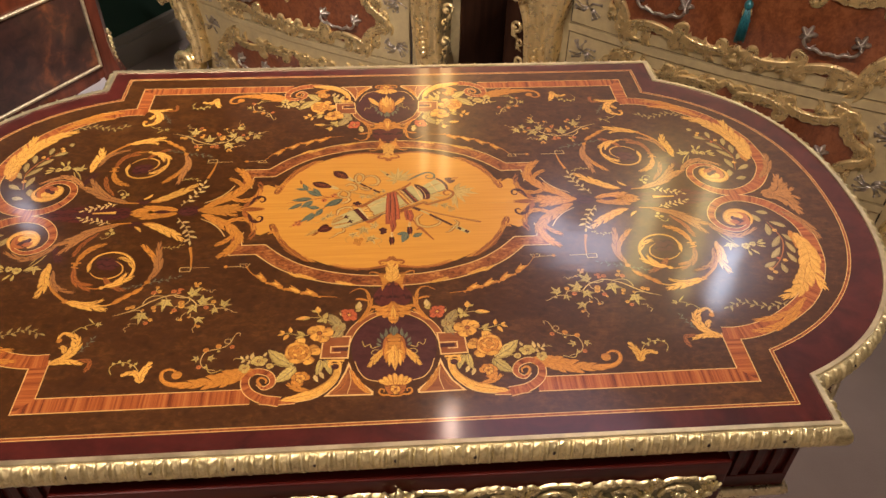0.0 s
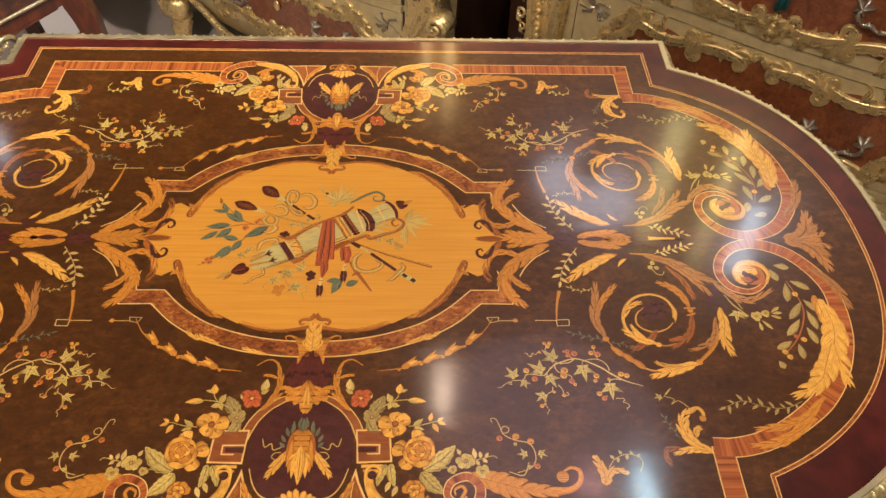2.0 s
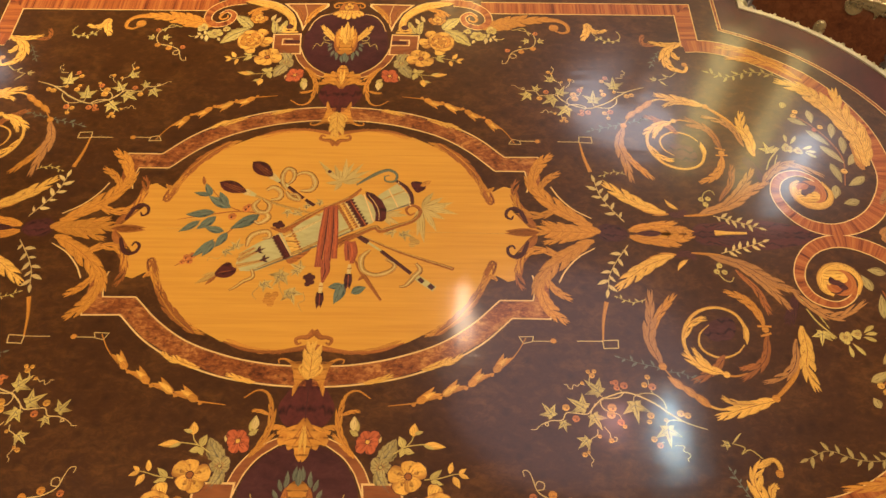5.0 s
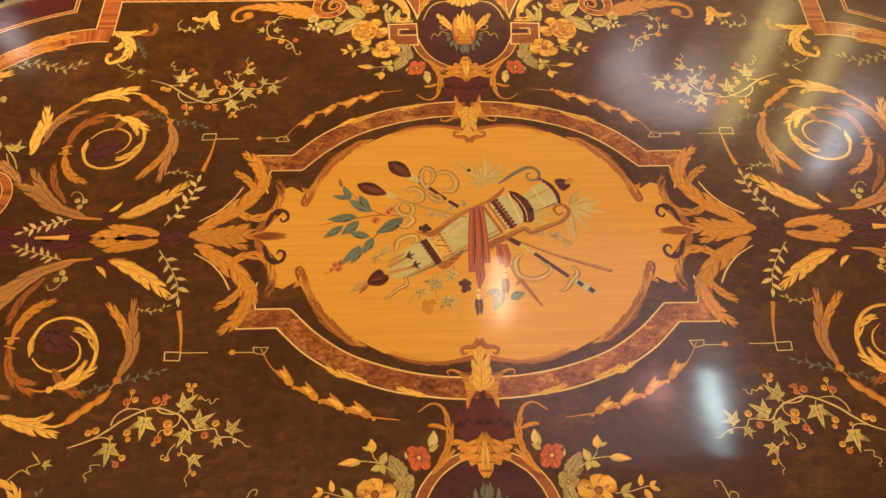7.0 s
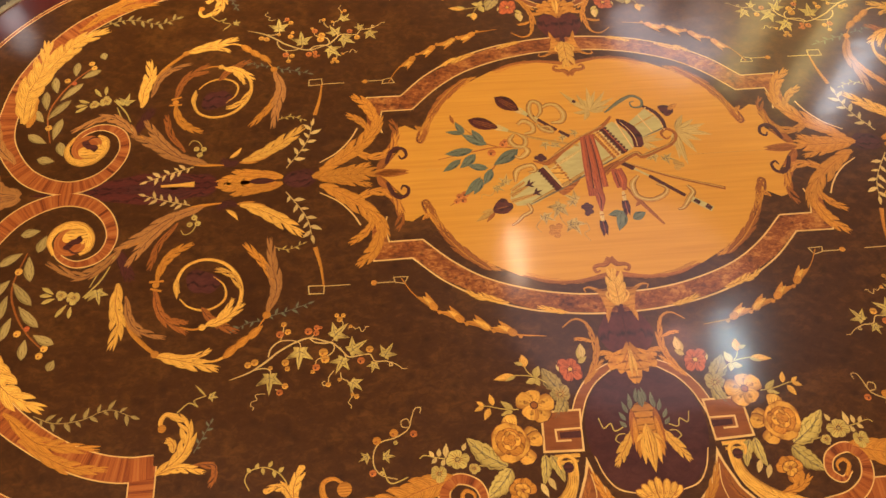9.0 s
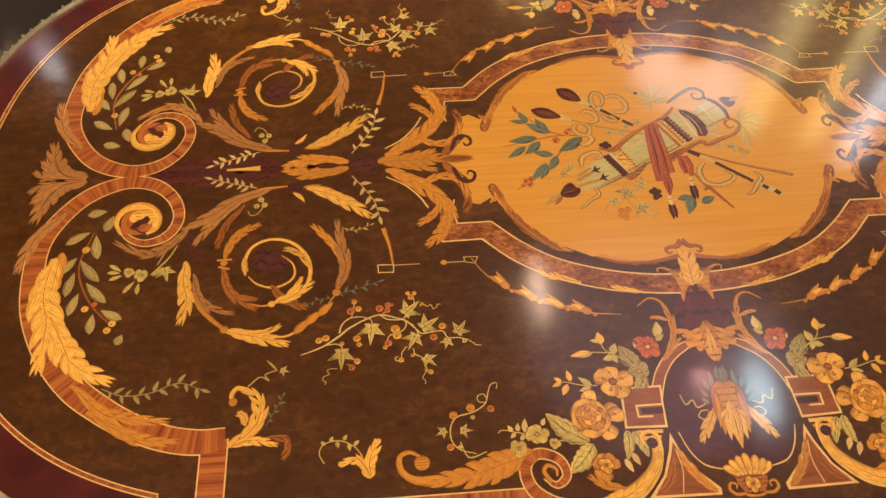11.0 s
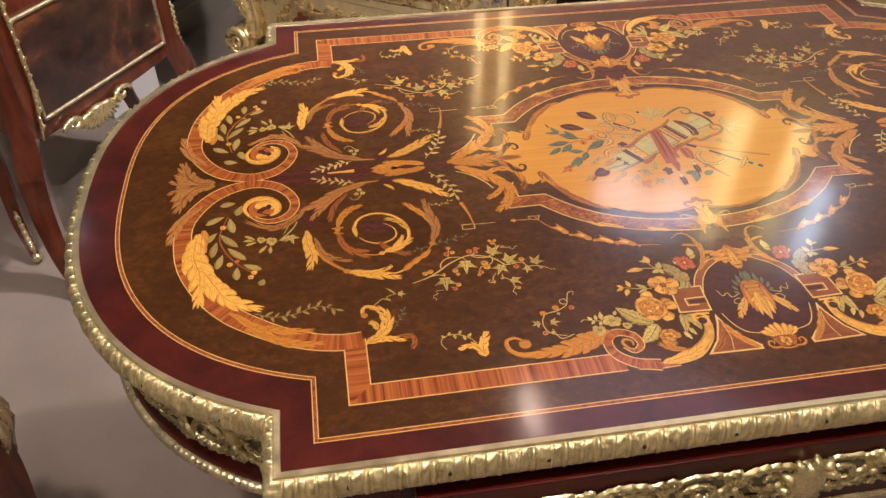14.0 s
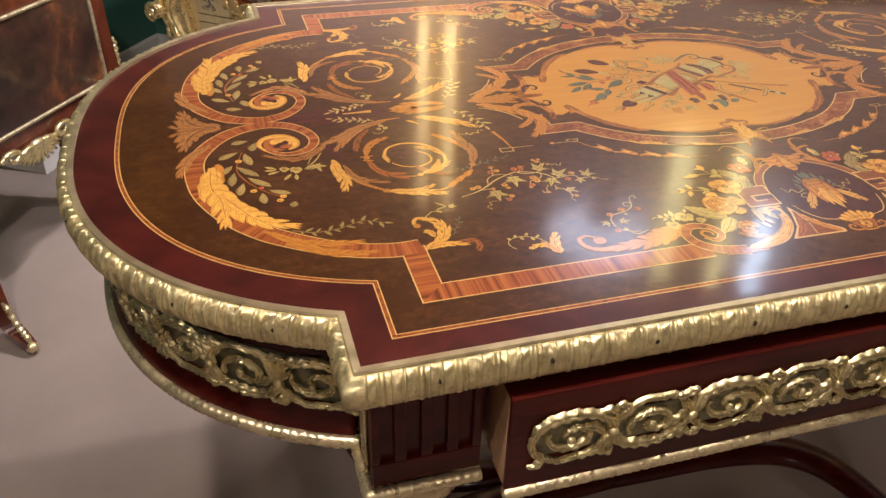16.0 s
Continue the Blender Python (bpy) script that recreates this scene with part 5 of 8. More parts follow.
berry(PETAL, 5, (299.0, 175.5), 3.0)
berry(PETAL, 5, (274.9, 177.5), 3.0)
berry(PETAL, 5, (273.2, 182.8), 2.1)
berry(PETAL, 5, (286.6, 181.2), 1.9)
berry(PETAL, 5, (274.9, 197.1), 2.6)
berry(PETAL, 5, (253.2, 186.9), 1.8)
berry(PETAL, 5, (241.2, 198.6), 2.1)
berry(PETAL, 5, (219.3, 210.1), 2.1)
berry(PETAL, 5, (222.5, 150.0), 1.6)
berry(PETAL, 5, (232.3, 195.2), 1.6)
berry(PETAL, 5, (222.5, 208.2), 1.4)
begin("berry_sprig")
strip(PALE, 4, [(191, 276.5), (202.5, 272.7), (208.1, 265.1), (207.6, 254.5), (202.2, 247.7), (191, 245.1), (181.2, 239.3), (178.1, 230.7), (175.1, 223.8), (170.6, 223.2), (171.4, 227.7)], (0.6, 0.9, 1.0, 0.9, 0.6))
strip(PALE, 4, [(180.3, 238.1), (185.4, 237.2), (186, 232.7), (181.6, 231.3), (179.3, 235.1)], 0.8)
berry(AMBER, 5, (205.2, 246.5), 3.2)
berry(AMBER, 5, (192.1, 241.5), 3.3)
berry(CORAL, 5, (177.2, 243.2), 2.8)
berry(CORAL, 5, (209.1, 270.5), 2.7)
berry(IVY, 5, (191.2, 249), 1.7)
berry(IVY, 5, (202.4, 271), 1.7)
ivy(IVY, 5, (212.8, 257.9), 6.4, 26)
ivy(IVY, 5, (199.4, 258.6), 6.8, 176)
begin("bell_flower")
strip(IVY, 4, [(299.7, 275.9), (303.2, 268), (299.5, 261.4), (288.7, 259.6), (278.4, 264.6), (272.8, 271.6)], (0.8, 0.8, 0.9))
leaf(IVY, 5, (295.3, 260.5), (293.5, 256), 3.1, 0.06)
leaf(IVY, 5, (290.6, 259.6), (289.6, 265.2), 3.1, 0.06)
leaf(IVY, 5, (285.9, 259.8), (283.1, 255.4), 3.1, 0.06)
leaf(IVY, 5, (282.1, 262.2), (281.2, 267.9), 3.1, 0.06)
leaf(IVY, 5, (278.4, 264.1), (274.6, 260.3), 3.1, 0.06)
leaf(IVY, 5, (299.1, 262.6), (301.9, 259), 3.1, 0.06)
acan(BOX, 5, [(266.5, 288.3), (271, 279.4), (277.5, 273.6), (288.6, 277.5)], 6.6, 4)
acan(BOX, 5, [(266.5, 288.3), (267.2, 275.2), (260.4, 260.9)], 8.2, 4)
acan(BOX, 6, [(267.4, 288.2), (271.9, 281.5), (273.7, 271.6)], 5.0, 3)
disc(BOX, 5, (267.4, 284.4), 4.0)
disc(BOX, 6, (287.7, 277), 2.0)
disc(BOX, 6, (260.9, 262.1), 2.1)
begin("long_acanthus")
acan(AMBER, 6, [(147.7, 278.8), (172, 285.3), (195.8, 292.2), (225.5, 294.4)], 18.3, 8)
strip(AMBER, 6, [(220.4, 294.5), (236.1, 292.5), (245.1, 285.4), (246, 275.4), (238.7, 272), (231.6, 275.7)], (8.8, 6.6, 4.9, 4.4, 3.3, 2.2))
disc(AMBER, 7, (230.3, 280.5), 5.5)
strip(IVY, 5, [(183.4, 275.7), (196.5, 278.9), (201.9, 266.9)], (0.8, 1.1, 0.8))
begin("c_scroll")
strip(STRING, 6, [(126.6, 324.1), (103.4, 322.8), (81.7, 317.3), (65.3, 302.2), (58.6, 285.9), (60.2, 275.7)], (0.6, 1.7, 2.3, 2.3, 2.3, 1.7))
strip(BOX, 7, [(125.6, 322.7), (103.9, 318.6), (84.1, 312.2), (69.8, 301.3), (62.7, 289.5), (62, 276.4)], (2.3, 7.4, 11.5, 10.9, 8.6, 6.3))
acan(BOX, 8, [(117.3, 320.9), (99.6, 316.7), (84.1, 312.2), (68.1, 299.2)], 8.4, 8)
disc(UMBER, 9, (64.1, 278.2), 4.1)
strip(BOX, 8, [(58.7, 284.8), (59.1, 273.4), (65.2, 269.4), (70.7, 273.1), (69.5, 279.2)], (3.0, 3.0, 3.0, 3.0, 1.8))
acan(AMBER, 8, [(88.2, 309.3), (102.4, 306.6), (113.9, 297.6)], 6.8, 4)
edged(TULIP, 6, [(119.4, 322), (140.3, 316.5), (154.7, 304.5), (157.4, 289.1), (147.4, 280), (133.1, 285), (129, 296.6), (136.8, 303.3), (145, 297.4)], (13.2, 12.1, 11.0, 9.9, 8.8, 8.8, 7.7, 6.6, 3.3))
strip(AMBER, 8, [(140.3, 300.9), (144.8, 293.4), (141.6, 288.9), (135.9, 291.9), (136, 297.1)], (2.7, 3.3, 2.7, 1.6))
edged(TULIP, 6, [(103.2, 324), (124.3, 322.4), (139.6, 319.8)], (3.1, 7.3, 9.4))
begin("spandrel")
poly(STRING, 4, [(74.6, 317.5), (60.9, 302.3), (53.1, 284.2), (49.6, 271.5), (45.4, 284.5), (37.3, 299.5), (23, 313.6), (23.6, 318.5)])
poly(REDWOOD, 5, [(70.1, 315.9), (59, 302.4), (52.2, 287.2), (49.1, 278.3), (45.8, 287.4), (38.1, 301.6), (25.7, 314.2), (25.9, 316.7)])
acan(AMBER, 6, [(26.2, 315.6), (38.2, 303.8), (48.1, 282.1)], 6.3, 5)
acan(RUST, 6, [(68.4, 315.3), (56.8, 306.1), (50.2, 288)], 5.1, 5)
strip(STRING, 7, [(48.3, 284.4), (46.8, 299.2), (50.4, 315.5)], 0.7)
begin("mask_shell", "y")
poly(RUST, 5, [(-12.5, 303.5), (12.5, 303.5), (10.5, 312), (7, 318.5), (-7, 318.5), (-10.5, 312)])
for k in (-3, 3, -2, 2, -1, 1, 0):
    petal(BOX, 9 - abs(k), (k * 2.6, 306), math.radians(-90 + k * 17), 15.5 - abs(k) * 1.2, 5.4, 0.0, RUST)
flower(BOX, 10, (0, 312.5), 6.0, 5, 17, RUST)
begin("mask_palmette")
strip(AMBER, 6, [(8, 319.2), (13.5, 319), (17.3, 315.5), (15.8, 311), (11.9, 312), (12.4, 315.2)], (2.0, 2.4, 2.4, 2.0, 1.6, 1.0))
strip(AMBER, 6, [(0, 321), (5, 320.4), (8.5, 318.6)], (1.6, 2.0, 1.4))
begin("mask_disc", "y")
disc(PURPLE, 4, (0, 254.5), 46.8, 51.8, 0, 48)
begin("mask_arch")
edged(REDWOOD, 4, [(52.5, 243), (49.5, 234.1), (44, 222.6), (32.9, 209.8), (15.5, 199.6)], (9.1, 9.1, 8.6, 8.2, 5.9))
acan(AMBER, 6, [(40.4, 214.6), (33.7, 205.9), (22.1, 195.1)], 4.6, 5)
acan(AMBER, 6, [(11.8, 192), (21, 189.6), (27.4, 191.5)], 4.2, 4)
acan(AMBER, 6, [(36.4, 208.7), (27.8, 193.8), (26.3, 177.1), (31.2, 161.9)], 5.2, 5)
strip(AMBER, 5, [(27.8, 172.9), (31.9, 161.9), (40.5, 158.7), (50.8, 165.3)], (2.9, 2.4, 1.5, 1.0))
acan(AMBER, 6, [(27.5, 179.5), (36.7, 176.3), (43.5, 176.5)], 3.3, 3)
leaf(IVY, 5, (42.6, 193.4), (38.9, 180.2), 5.2)
begin("key_fret")
poly(STRING, 5, [(79, 233.9), (47.4, 233.9), (48.9, 248.8), (49.9, 267.2), (81.2, 266)])
poly(REDWOOD, 6, [(77.4, 235.5), (49.1, 235.6), (50.4, 249.4), (51.4, 265.3), (79.3, 264.4)])
strip(STRING, 7, [(49.3, 249.1), (69.5, 249.2), (69.5, 257.8), (58.6, 258)], 1.5, hard=True)
poly(PURPLE, 7, [(66.7, 251.3), (50.3, 251.2), (50.6, 256.5), (66.7, 255.9)])
strip(BOX, 6, [(73.1, 269.5), (54.2, 269.6)], 3.0)
acan(BOX, 7, [(72.3, 273.7), (64.1, 274.7), (55.6, 273.7)], 3.4, 5)
begin("mask_ring")
strip(STRING, 5, [(43.1, 271.7), (38.2, 286.2), (29.9, 296.8), (15.8, 301.3)], (0.7, 1.0, 1.2, 0.8))
begin("shell", "y")
strip(AMBER, 5, [(-21, 194.7), (0, 190.5), (21, 194.7)], (3, 8, 3))
begin("shell")
poly(AMBER, 6, [(0, 183.5), (5, 187), (9, 192), (16, 194.5), (20, 199), (18, 205), (13.5, 204), (11, 208.5), (6.5, 207), (5, 213), (0, 216)], True)
strip(RUST, 8, [(1.5, 189), (7, 198), (15, 201.5)], (0.4, 0.8, 0.3), False, 6, "")
strip(RUST, 8, [(1, 191), (4.5, 200), (8, 206)], (0.4, 0.8, 0.3), False, 6, "")
leaf(BOX, 7, (0.5, 188), (2.2, 212), 3.6)
begin("mask_wreath")
leaf(SAGE, 6, (14.8, 251.6), (19.5, 246.1), 3.5, 0.06)
leaf(SAGE, 6, (14.5, 246.5), (18.7, 238.9), 3.5, 0.06)
leaf(SAGE, 6, (11.9, 240.9), (15, 231), 3.6, 0.06)
leaf(SAGE, 6, (8, 236), (8.7, 224.7), 3.6, 0.06)
leaf(SAGE, 6, (3.8, 232.7), (2, 220.7), 3.6, 0.06)
leaf(SAGE, 6, (9.9, 238.1), (8, 228.6), 3.6, 0.06)
acan(BOX, 6, [(12.2, 254.5), (17.0, 264), (22.6, 271.5), (28.5, 281)], 7.4, 5)
strip(IVY, 6, [(17.6, 251.3), (24.5, 253.7), (26.9, 247.7), (32.5, 250.9), (35.3, 242.6)], (0.9, 1.0, 0.7))
strip(IVY, 6, [(17.2, 256.4), (22.3, 256.7), (25.2, 260.8), (22.2, 263.8), (25.1, 267.8)], (0.9, 0.9, 0.7))
leaf(AMBER, 8, (7.6, 258), (9.4, 276), 5.6, 0.06)
leaf(BOX, 9, (5.0, 260), (6.2, 281), 5.0, 0.04)
leaf(RUST, 10, (9.0, 237), (13.0, 266), 6.2, 0.08)
leaf(AMBER, 11, (8.0, 244), (11.6, 271), 4.6, 0.06)
leaf(BOX, 11, (3.2, 257.5), (9.6, 263.5), 3.4, -0.1)
begin("mask_oval", "y")
disc(AMBER, 9, (0, 246), 10.4, 14.0, 0, 28)
leaf(BOX, 12, (0, 249), (0, 287.5), 10.5)
strip(RUST, 13, [(0, 256), (0, 282)], (0.4, 0.8, 0.3), False, 6, "")
leaf(SAGE, 10, (0, 236.9), (0, 222.2), 6)
begin("flower_swag")
flower(BOX, 9, (83, 228.5), 15.5, 5, -20, RUST)
rose(AMBER, 10, (105, 255), 15.8, 12)
petal(PETAL, 8, (97, 258), math.radians(212), 17, 15)
petal(PETAL, 9, (94, 256), math.radians(190), 14, 12)
petal(PETAL, 8, (98, 260), math.radians(120), 15, 13)
petal(BOX, 8, (101, 247), math.radians(-70), 13, 12)
flower(RED, 8, (50.5, 201.5), 10.8, 6, 10, BOX)
for k, a in enumerate((-160, -110, -62, -15, 40, 85)):
    petal(AMBER, 6 + k % 2, (100, 293), math.radians(a), 10.5, 8.5, 0.05)
flower(BOX, 9, (100, 292), 6.0, 5, 40, RUST)
flower(IVY, 7, (146, 265.5), 9.0, 6, 17, OLIVE)
flower(IVY, 6, (160, 275), 6.7, 5, 17, OLIVE)
flower(IVY, 6, (134.2, 273.1), 4.6, 5, 17, OLIVE)
flower(OLIVE, 6, (61.5, 221.5), 8.6, 5, 17, IVY)
toothed_leaf(IVY, 5, (108.7, 273.8), (137.5, 250), 16.0)
toothed_leaf(IVY, 5, (106.3, 275.8), (127, 295.8), 14.5)
toothed_leaf(OLIVE, 6, (60.3, 217.9), (72.8, 198.9), 13.5, 5)
toothed_leaf(OLIVE, 6, (58.4, 224.3), (68.8, 240.9), 10.5, 5)
toothed_leaf(IVY, 6, (76, 268), (68.5, 288.5), 8.5, 4)
toothed_leaf(IVY, 6, (80, 267), (84, 289.5), 8.0, 4)
leaf(PALE, 7, (57.8, 203.6), (59.6, 193.7), 5.6)
leaf(PALE, 7, (39, 192.6), (38.6, 180.5), 6.2)
leaf(IVY, 6, (43, 196.6), (35.6, 191.7), 4.6)
strip(IVY, 6, [(71, 211), (81, 205), (97, 203), (104, 204)], (0.9, 0.9, 0.7))
leaf(BOX, 7, (95, 203), (111.6, 205.3), 6.0)
leaf(IVY, 8, (94, 203.6), (103, 207.3), 3.0)
strip(IVY, 6, [(79.6, 205.9), (84.7, 200.5), (87.2, 191.7)], 0.8)
leaf(BOX, 7, (86, 197), (87, 185.9), 7.4)
leaf(IVY, 7, (87, 194.6), (94.2, 192.6), 3.4)
leaf(IVY, 7, (79, 206.2), (75, 196.6), 6.6, 0.06)
leaf(IVY, 7, (79.3, 206.6), (76.2, 213.5), 5.0, 0.06)
leaf(IVY, 7, (78.6, 207.5), (87, 210), 5.4, 0.06)
strip(IVY, 5, [(95.2, 230.9), (107, 229.6), (118.1, 226.5), (124, 226)], (0.9, 0.9, 0.7))
leaf(BOX, 7, (114.6, 226.2), (116.5, 216.9), 4.6)
leaf(BOX, 7, (117.2, 228.2), (122.4, 237.1), 5.2)
leaf(BOX, 7, (121.6, 226.4), (129.5, 229.6), 3.8)
leaf(BOX, 7, (121.6, 225.8), (127.2, 222.1), 3.4)
leaf(IVY, 6, (99.2, 230.4), (108.6, 223), 5.0, 0.06)
leaf(IVY, 6, (100, 231.7), (109.6, 234.4), 4.6, 0.06)
strip(IVY, 5, [(149.3, 265.4), (160.4, 263.1), (170.2, 260.5), (174, 262.6)], 0.8)
leaf(PALE, 6, (154.2, 263.8), (153.2, 252.6), 4.6, 0.06)
leaf(PALE, 6, (159.4, 262.6), (158.8, 255.9), 3.6, 0.06)
leaf(PALE, 6, (163.2, 262.3), (166.4, 257.2), 3.3, 0.06)
leaf(PALE, 6, (161.2, 263.3), (165.4, 266.9), 3.3, 0.06)
leaf(PALE, 6, (155.2, 264.6), (158.4, 269.9), 3.6, 0.06)
leaf(PALE, 6, (141.4, 259.3), (138.5, 253.5), 3.6, 0.06)
strip(IVY, 5, [(137.5, 270), (120.9, 273)], 0.7)
leaf(PALE, 7, (86, 288.1), (81.6, 298.4), 4.6)
leaf(PALE, 7, (80, 284.1), (75.6, 293.9), 4.6)
begin("satinwood", "1")
mirrored(SATIN, 5, [(2.5, 121.3), (23.2, 124.4), (49.8, 122.9), (78.3, 114.9), (104.5, 100.3), (124, 83.3), (137.4, 65), (144, 51.8), (155.9, 47.2), (166, 53.6), (173.9, 51.3), (176.3, 35.6), (172.3, 25.5), (180, 16.1), (191.8, 6.6), (195.9, 1.2)])
begin("panel_border")
strip(STRING, 6, [(187.8, 46.6), (190.6, 57.6), (187.1, 72.7), (158.2, 72.7)], 1.4, hard=True)
strip(STRING, 6, [(158.2, 72.7), (133.6, 96.7), (104.9, 115.9), (68.9, 128.9), (36.2, 135.4), (9.1, 137.3)], 1.4)
strip(STRING, 6, [(203.2, 76.7), (201.1, 90.8), (168.1, 90.4)], 1.4, hard=True)
strip(STRING, 6, [(168.1, 90.4), (142.6, 114.7), (111.4, 133.5), (73.2, 147.2), (36.5, 153.5), (12.5, 155.4)], 1.5)
strip(STRING, 6, [(246.5, 16.7), (230.9, 26.7), (218.5, 40.5), (211.1, 53.9)], (1.0, 1.4, 1.4))
poly(AMBOYNA, 5, [(202.2, 73.5), (200.8, 89.8), (167.6, 89.9), (142.7, 113.2), (111.5, 132), (73.2, 146.2), (36.5, 152.6), (2.6, 155.1), (1.9, 138.9), (36.3, 136.4), (68.9, 129.9), (104.8, 116.9), (133.5, 97.7), (158.6, 73.7), (188, 73.2), (192.5, 57.5), (200.4, 46.4)])
begin("panel_leaf")
acan(AMBER, 7, [(246.6, 9.1), (225.3, 20.5), (203.4, 40.8), (193.8, 62.9)], 13.5, 6)
acan(AMBER, 7, [(206.5, 35.1), (192.9, 49.3), (188.5, 68.4)], 8.2, 4)
acan(AMBER, 8, [(194.4, 57.5), (199.2, 78.8), (215.9, 95.2)], 10.9, 5)
acan(AMBER, 8, [(200.1, 49.2), (207.2, 62.7), (222.2, 72.1)], 7.1, 4)
acan(AMBER, 7, [(216.9, 29.3), (198.6, 18.1), (179.3, 24.2), (175.3, 46.8)], 8.0, 5)
acan(AMBER, 6, [(247.6, 2.1), (222.3, 4.9), (199.2, 12.3)], 8.6, 5)
acan(RUST, 6, [(191.7, 12.4), (178.7, 29.9), (174, 49.6), (180.6, 62.1)], 7.2, 4)
begin("panel_bracket")
acan(RUST, 8, [(101.5, 107.5), (120.8, 91.7), (138.1, 69.3), (150.9, 36.1)], 7.5, 8)
strip(AMBER, 9, [(103.4, 107.4), (122.7, 90.7), (140, 68.2)], (1.0, 1.5, 0.7))
acan(AMBER, 8, [(135.8, 75.7), (142.5, 59.5), (147.2, 47.3)], 4.6, 4)
begin("panel_tip", "x")
acan(AMBER, 7, [(253, -1), (220.6, -1), (185.6, -1.6)], 15.2, 7)
leaf(UMBER, 3, (248, -0.9), (275.4, -0.8), 20.8)
begin("panel_curl")
leaf(RUST, 8, (197, 0.5), (165, 1.5), 7.5)
leaf(RUST, 7, (195, 1.5), (177, 20), 8.5, -0.18)
strip(UMBER, 9, [(186, 10), (182, 21), (176.5, 27.5), (169, 25.5), (167, 18.5), (171.5, 15), (174, 19)], (3.0, 4.2, 4.0, 3.6, 3.2, 2.6, 1.4))
acan(RUST, 6, [(152, 47.2), (155.8, 36), (151.1, 32.7), (144.8, 47.4)], 5.3, 3)
acan(AMBER, 6, [(156.4, 52.7), (149.6, 47.3), (140.3, 63.9), (128.4, 80.1)], 5.6, 5)
acan(AMBER, 6, [(128.4, 81.2), (115.9, 94.9), (96.9, 105.5)], 4.9, 5)
acan(AMBER, 6, [(73.7, 113), (50.7, 122.4), (25.5, 125.3)], 4.3, 5)
acan(AMBER, 6, [(111.2, 96.1), (106.3, 103.8), (92.2, 108.6)], 3.9, 3)
begin("panel_finial", "y")
acan(BOX, 9, [(0, 148), (0, 134), (0, 113)], 15.5, 4)
strip(UMBER, 6, [(0, 153), (0, 185)], (0.5, 1.0, 0.5), False, 6, "")
begin("panel_finial")
poly(PLUM, 4, [(0, 147), (5, 151), (12, 154), (17, 161), (22.5, 173), (18, 186), (9, 190), (0, 184)], True)
poly(AMBER, 7, [(0, 132.5), (9, 133), (18, 133), (14.5, 141), (12.5, 150), (10, 158), (6.5, 151), (0, 147)])
strip(AMBER, 7, [(15, 134.5), (22, 130.8), (27, 131.5), (26, 135)], (3.2, 2.4, 1.6, 0.8))
strip(BOX, 9, [(1.5, 147), (7, 143.5), (9.5, 138.5), (6.5, 135.2), (4, 138)], (2.4, 2.6, 2.2, 1.8, 1.0))
leaf(AMBER, 8, (10, 151), (12.5, 164), 3.8)
strip(RUST, 7, [(0, 104), (5, 110), (11, 110.5), (15, 112.5), (13.5, 117), (10, 115.5)], (6, 5.2, 4, 3.4, 2.6, 1.4))
strip(RUST, 7, [(0, 119), (12, 121.5), (33, 124.5), (56, 122.5), (76, 115)], (6, 4, 3, 3.2, 1.4))
acan(BOX, 7, [(91.4, 139.2), (105, 135.1), (116.7, 128.5)], 5.2, 4)
acan(BOX, 7, [(44.1, 151.5), (56.2, 149.4), (68.8, 144.4)], 4.6, 4)
acan(BOX, 7, [(109.6, 135), (118.8, 130.9), (125.9, 124.9)], 4.2, 3)
begin("husk_chain")
strip(AMBER, 4, [(178.8, 109.1), (169.1, 125.1), (152, 140.9), (131, 153.6), (108.3, 162.5), (88.3, 168.3), (65, 171.5)], (0.9, 0.9, 0.9, 0.9, 1.6, 0.6))
for a, b in (((151, 141), (165, 124)), ((130, 153.5), (146, 139)), ((109, 162), (126, 149.5)), ((88, 168.5), (107, 156.5))):
    a, b = Vector(a), Vector(b)
    d = (b - a).normalized()
    side = Vector((-d.y, d.x))
    for mat, reach, out in ((AMBER, 1.0, 4.6), (BOX, 0.80, 0.0), (AMBER, 0.86, -4.4)):
        leaf(mat, 6 if mat is BOX else 5, a, a + d * (b - a).length * reach + side * out, 5.4, -0.02 * out)
    disc(AMBER, 6, a + d * 4.5, 4.4, 3.4, math.atan2(d.y, d.x), 14)
    disc(AMBER, 5, a - d * 3.0, 1.8)
def saw(mat, layer, a, b, out, size, count):
    """Small points along one side of a band."""
    a, b = Vector(a), Vector(b)
    d = (b - a).normalized()
    side = Vector((-d.y, d.x)) * math.copysign(1, out)
    for k in range(count):
        c = a.lerp(b, (k + 0.5) / count) + side * abs(out)
        leaf(mat, layer, c - side * 1.2, c + side * size, size * 1.1, 0.0, "")


def ribbon(layer, points, widths):
    """A ribbon of shaded ochre wood with a dark fold along one edge."""
    strip(RUST, layer, points, [w + 0.9 for w in widths])
    strip(OCHRE, layer + 1, points, widths)
    strip(PALE, layer + 2, points, [max(0.2, w * 0.28) for w in widths], False, 6, "")


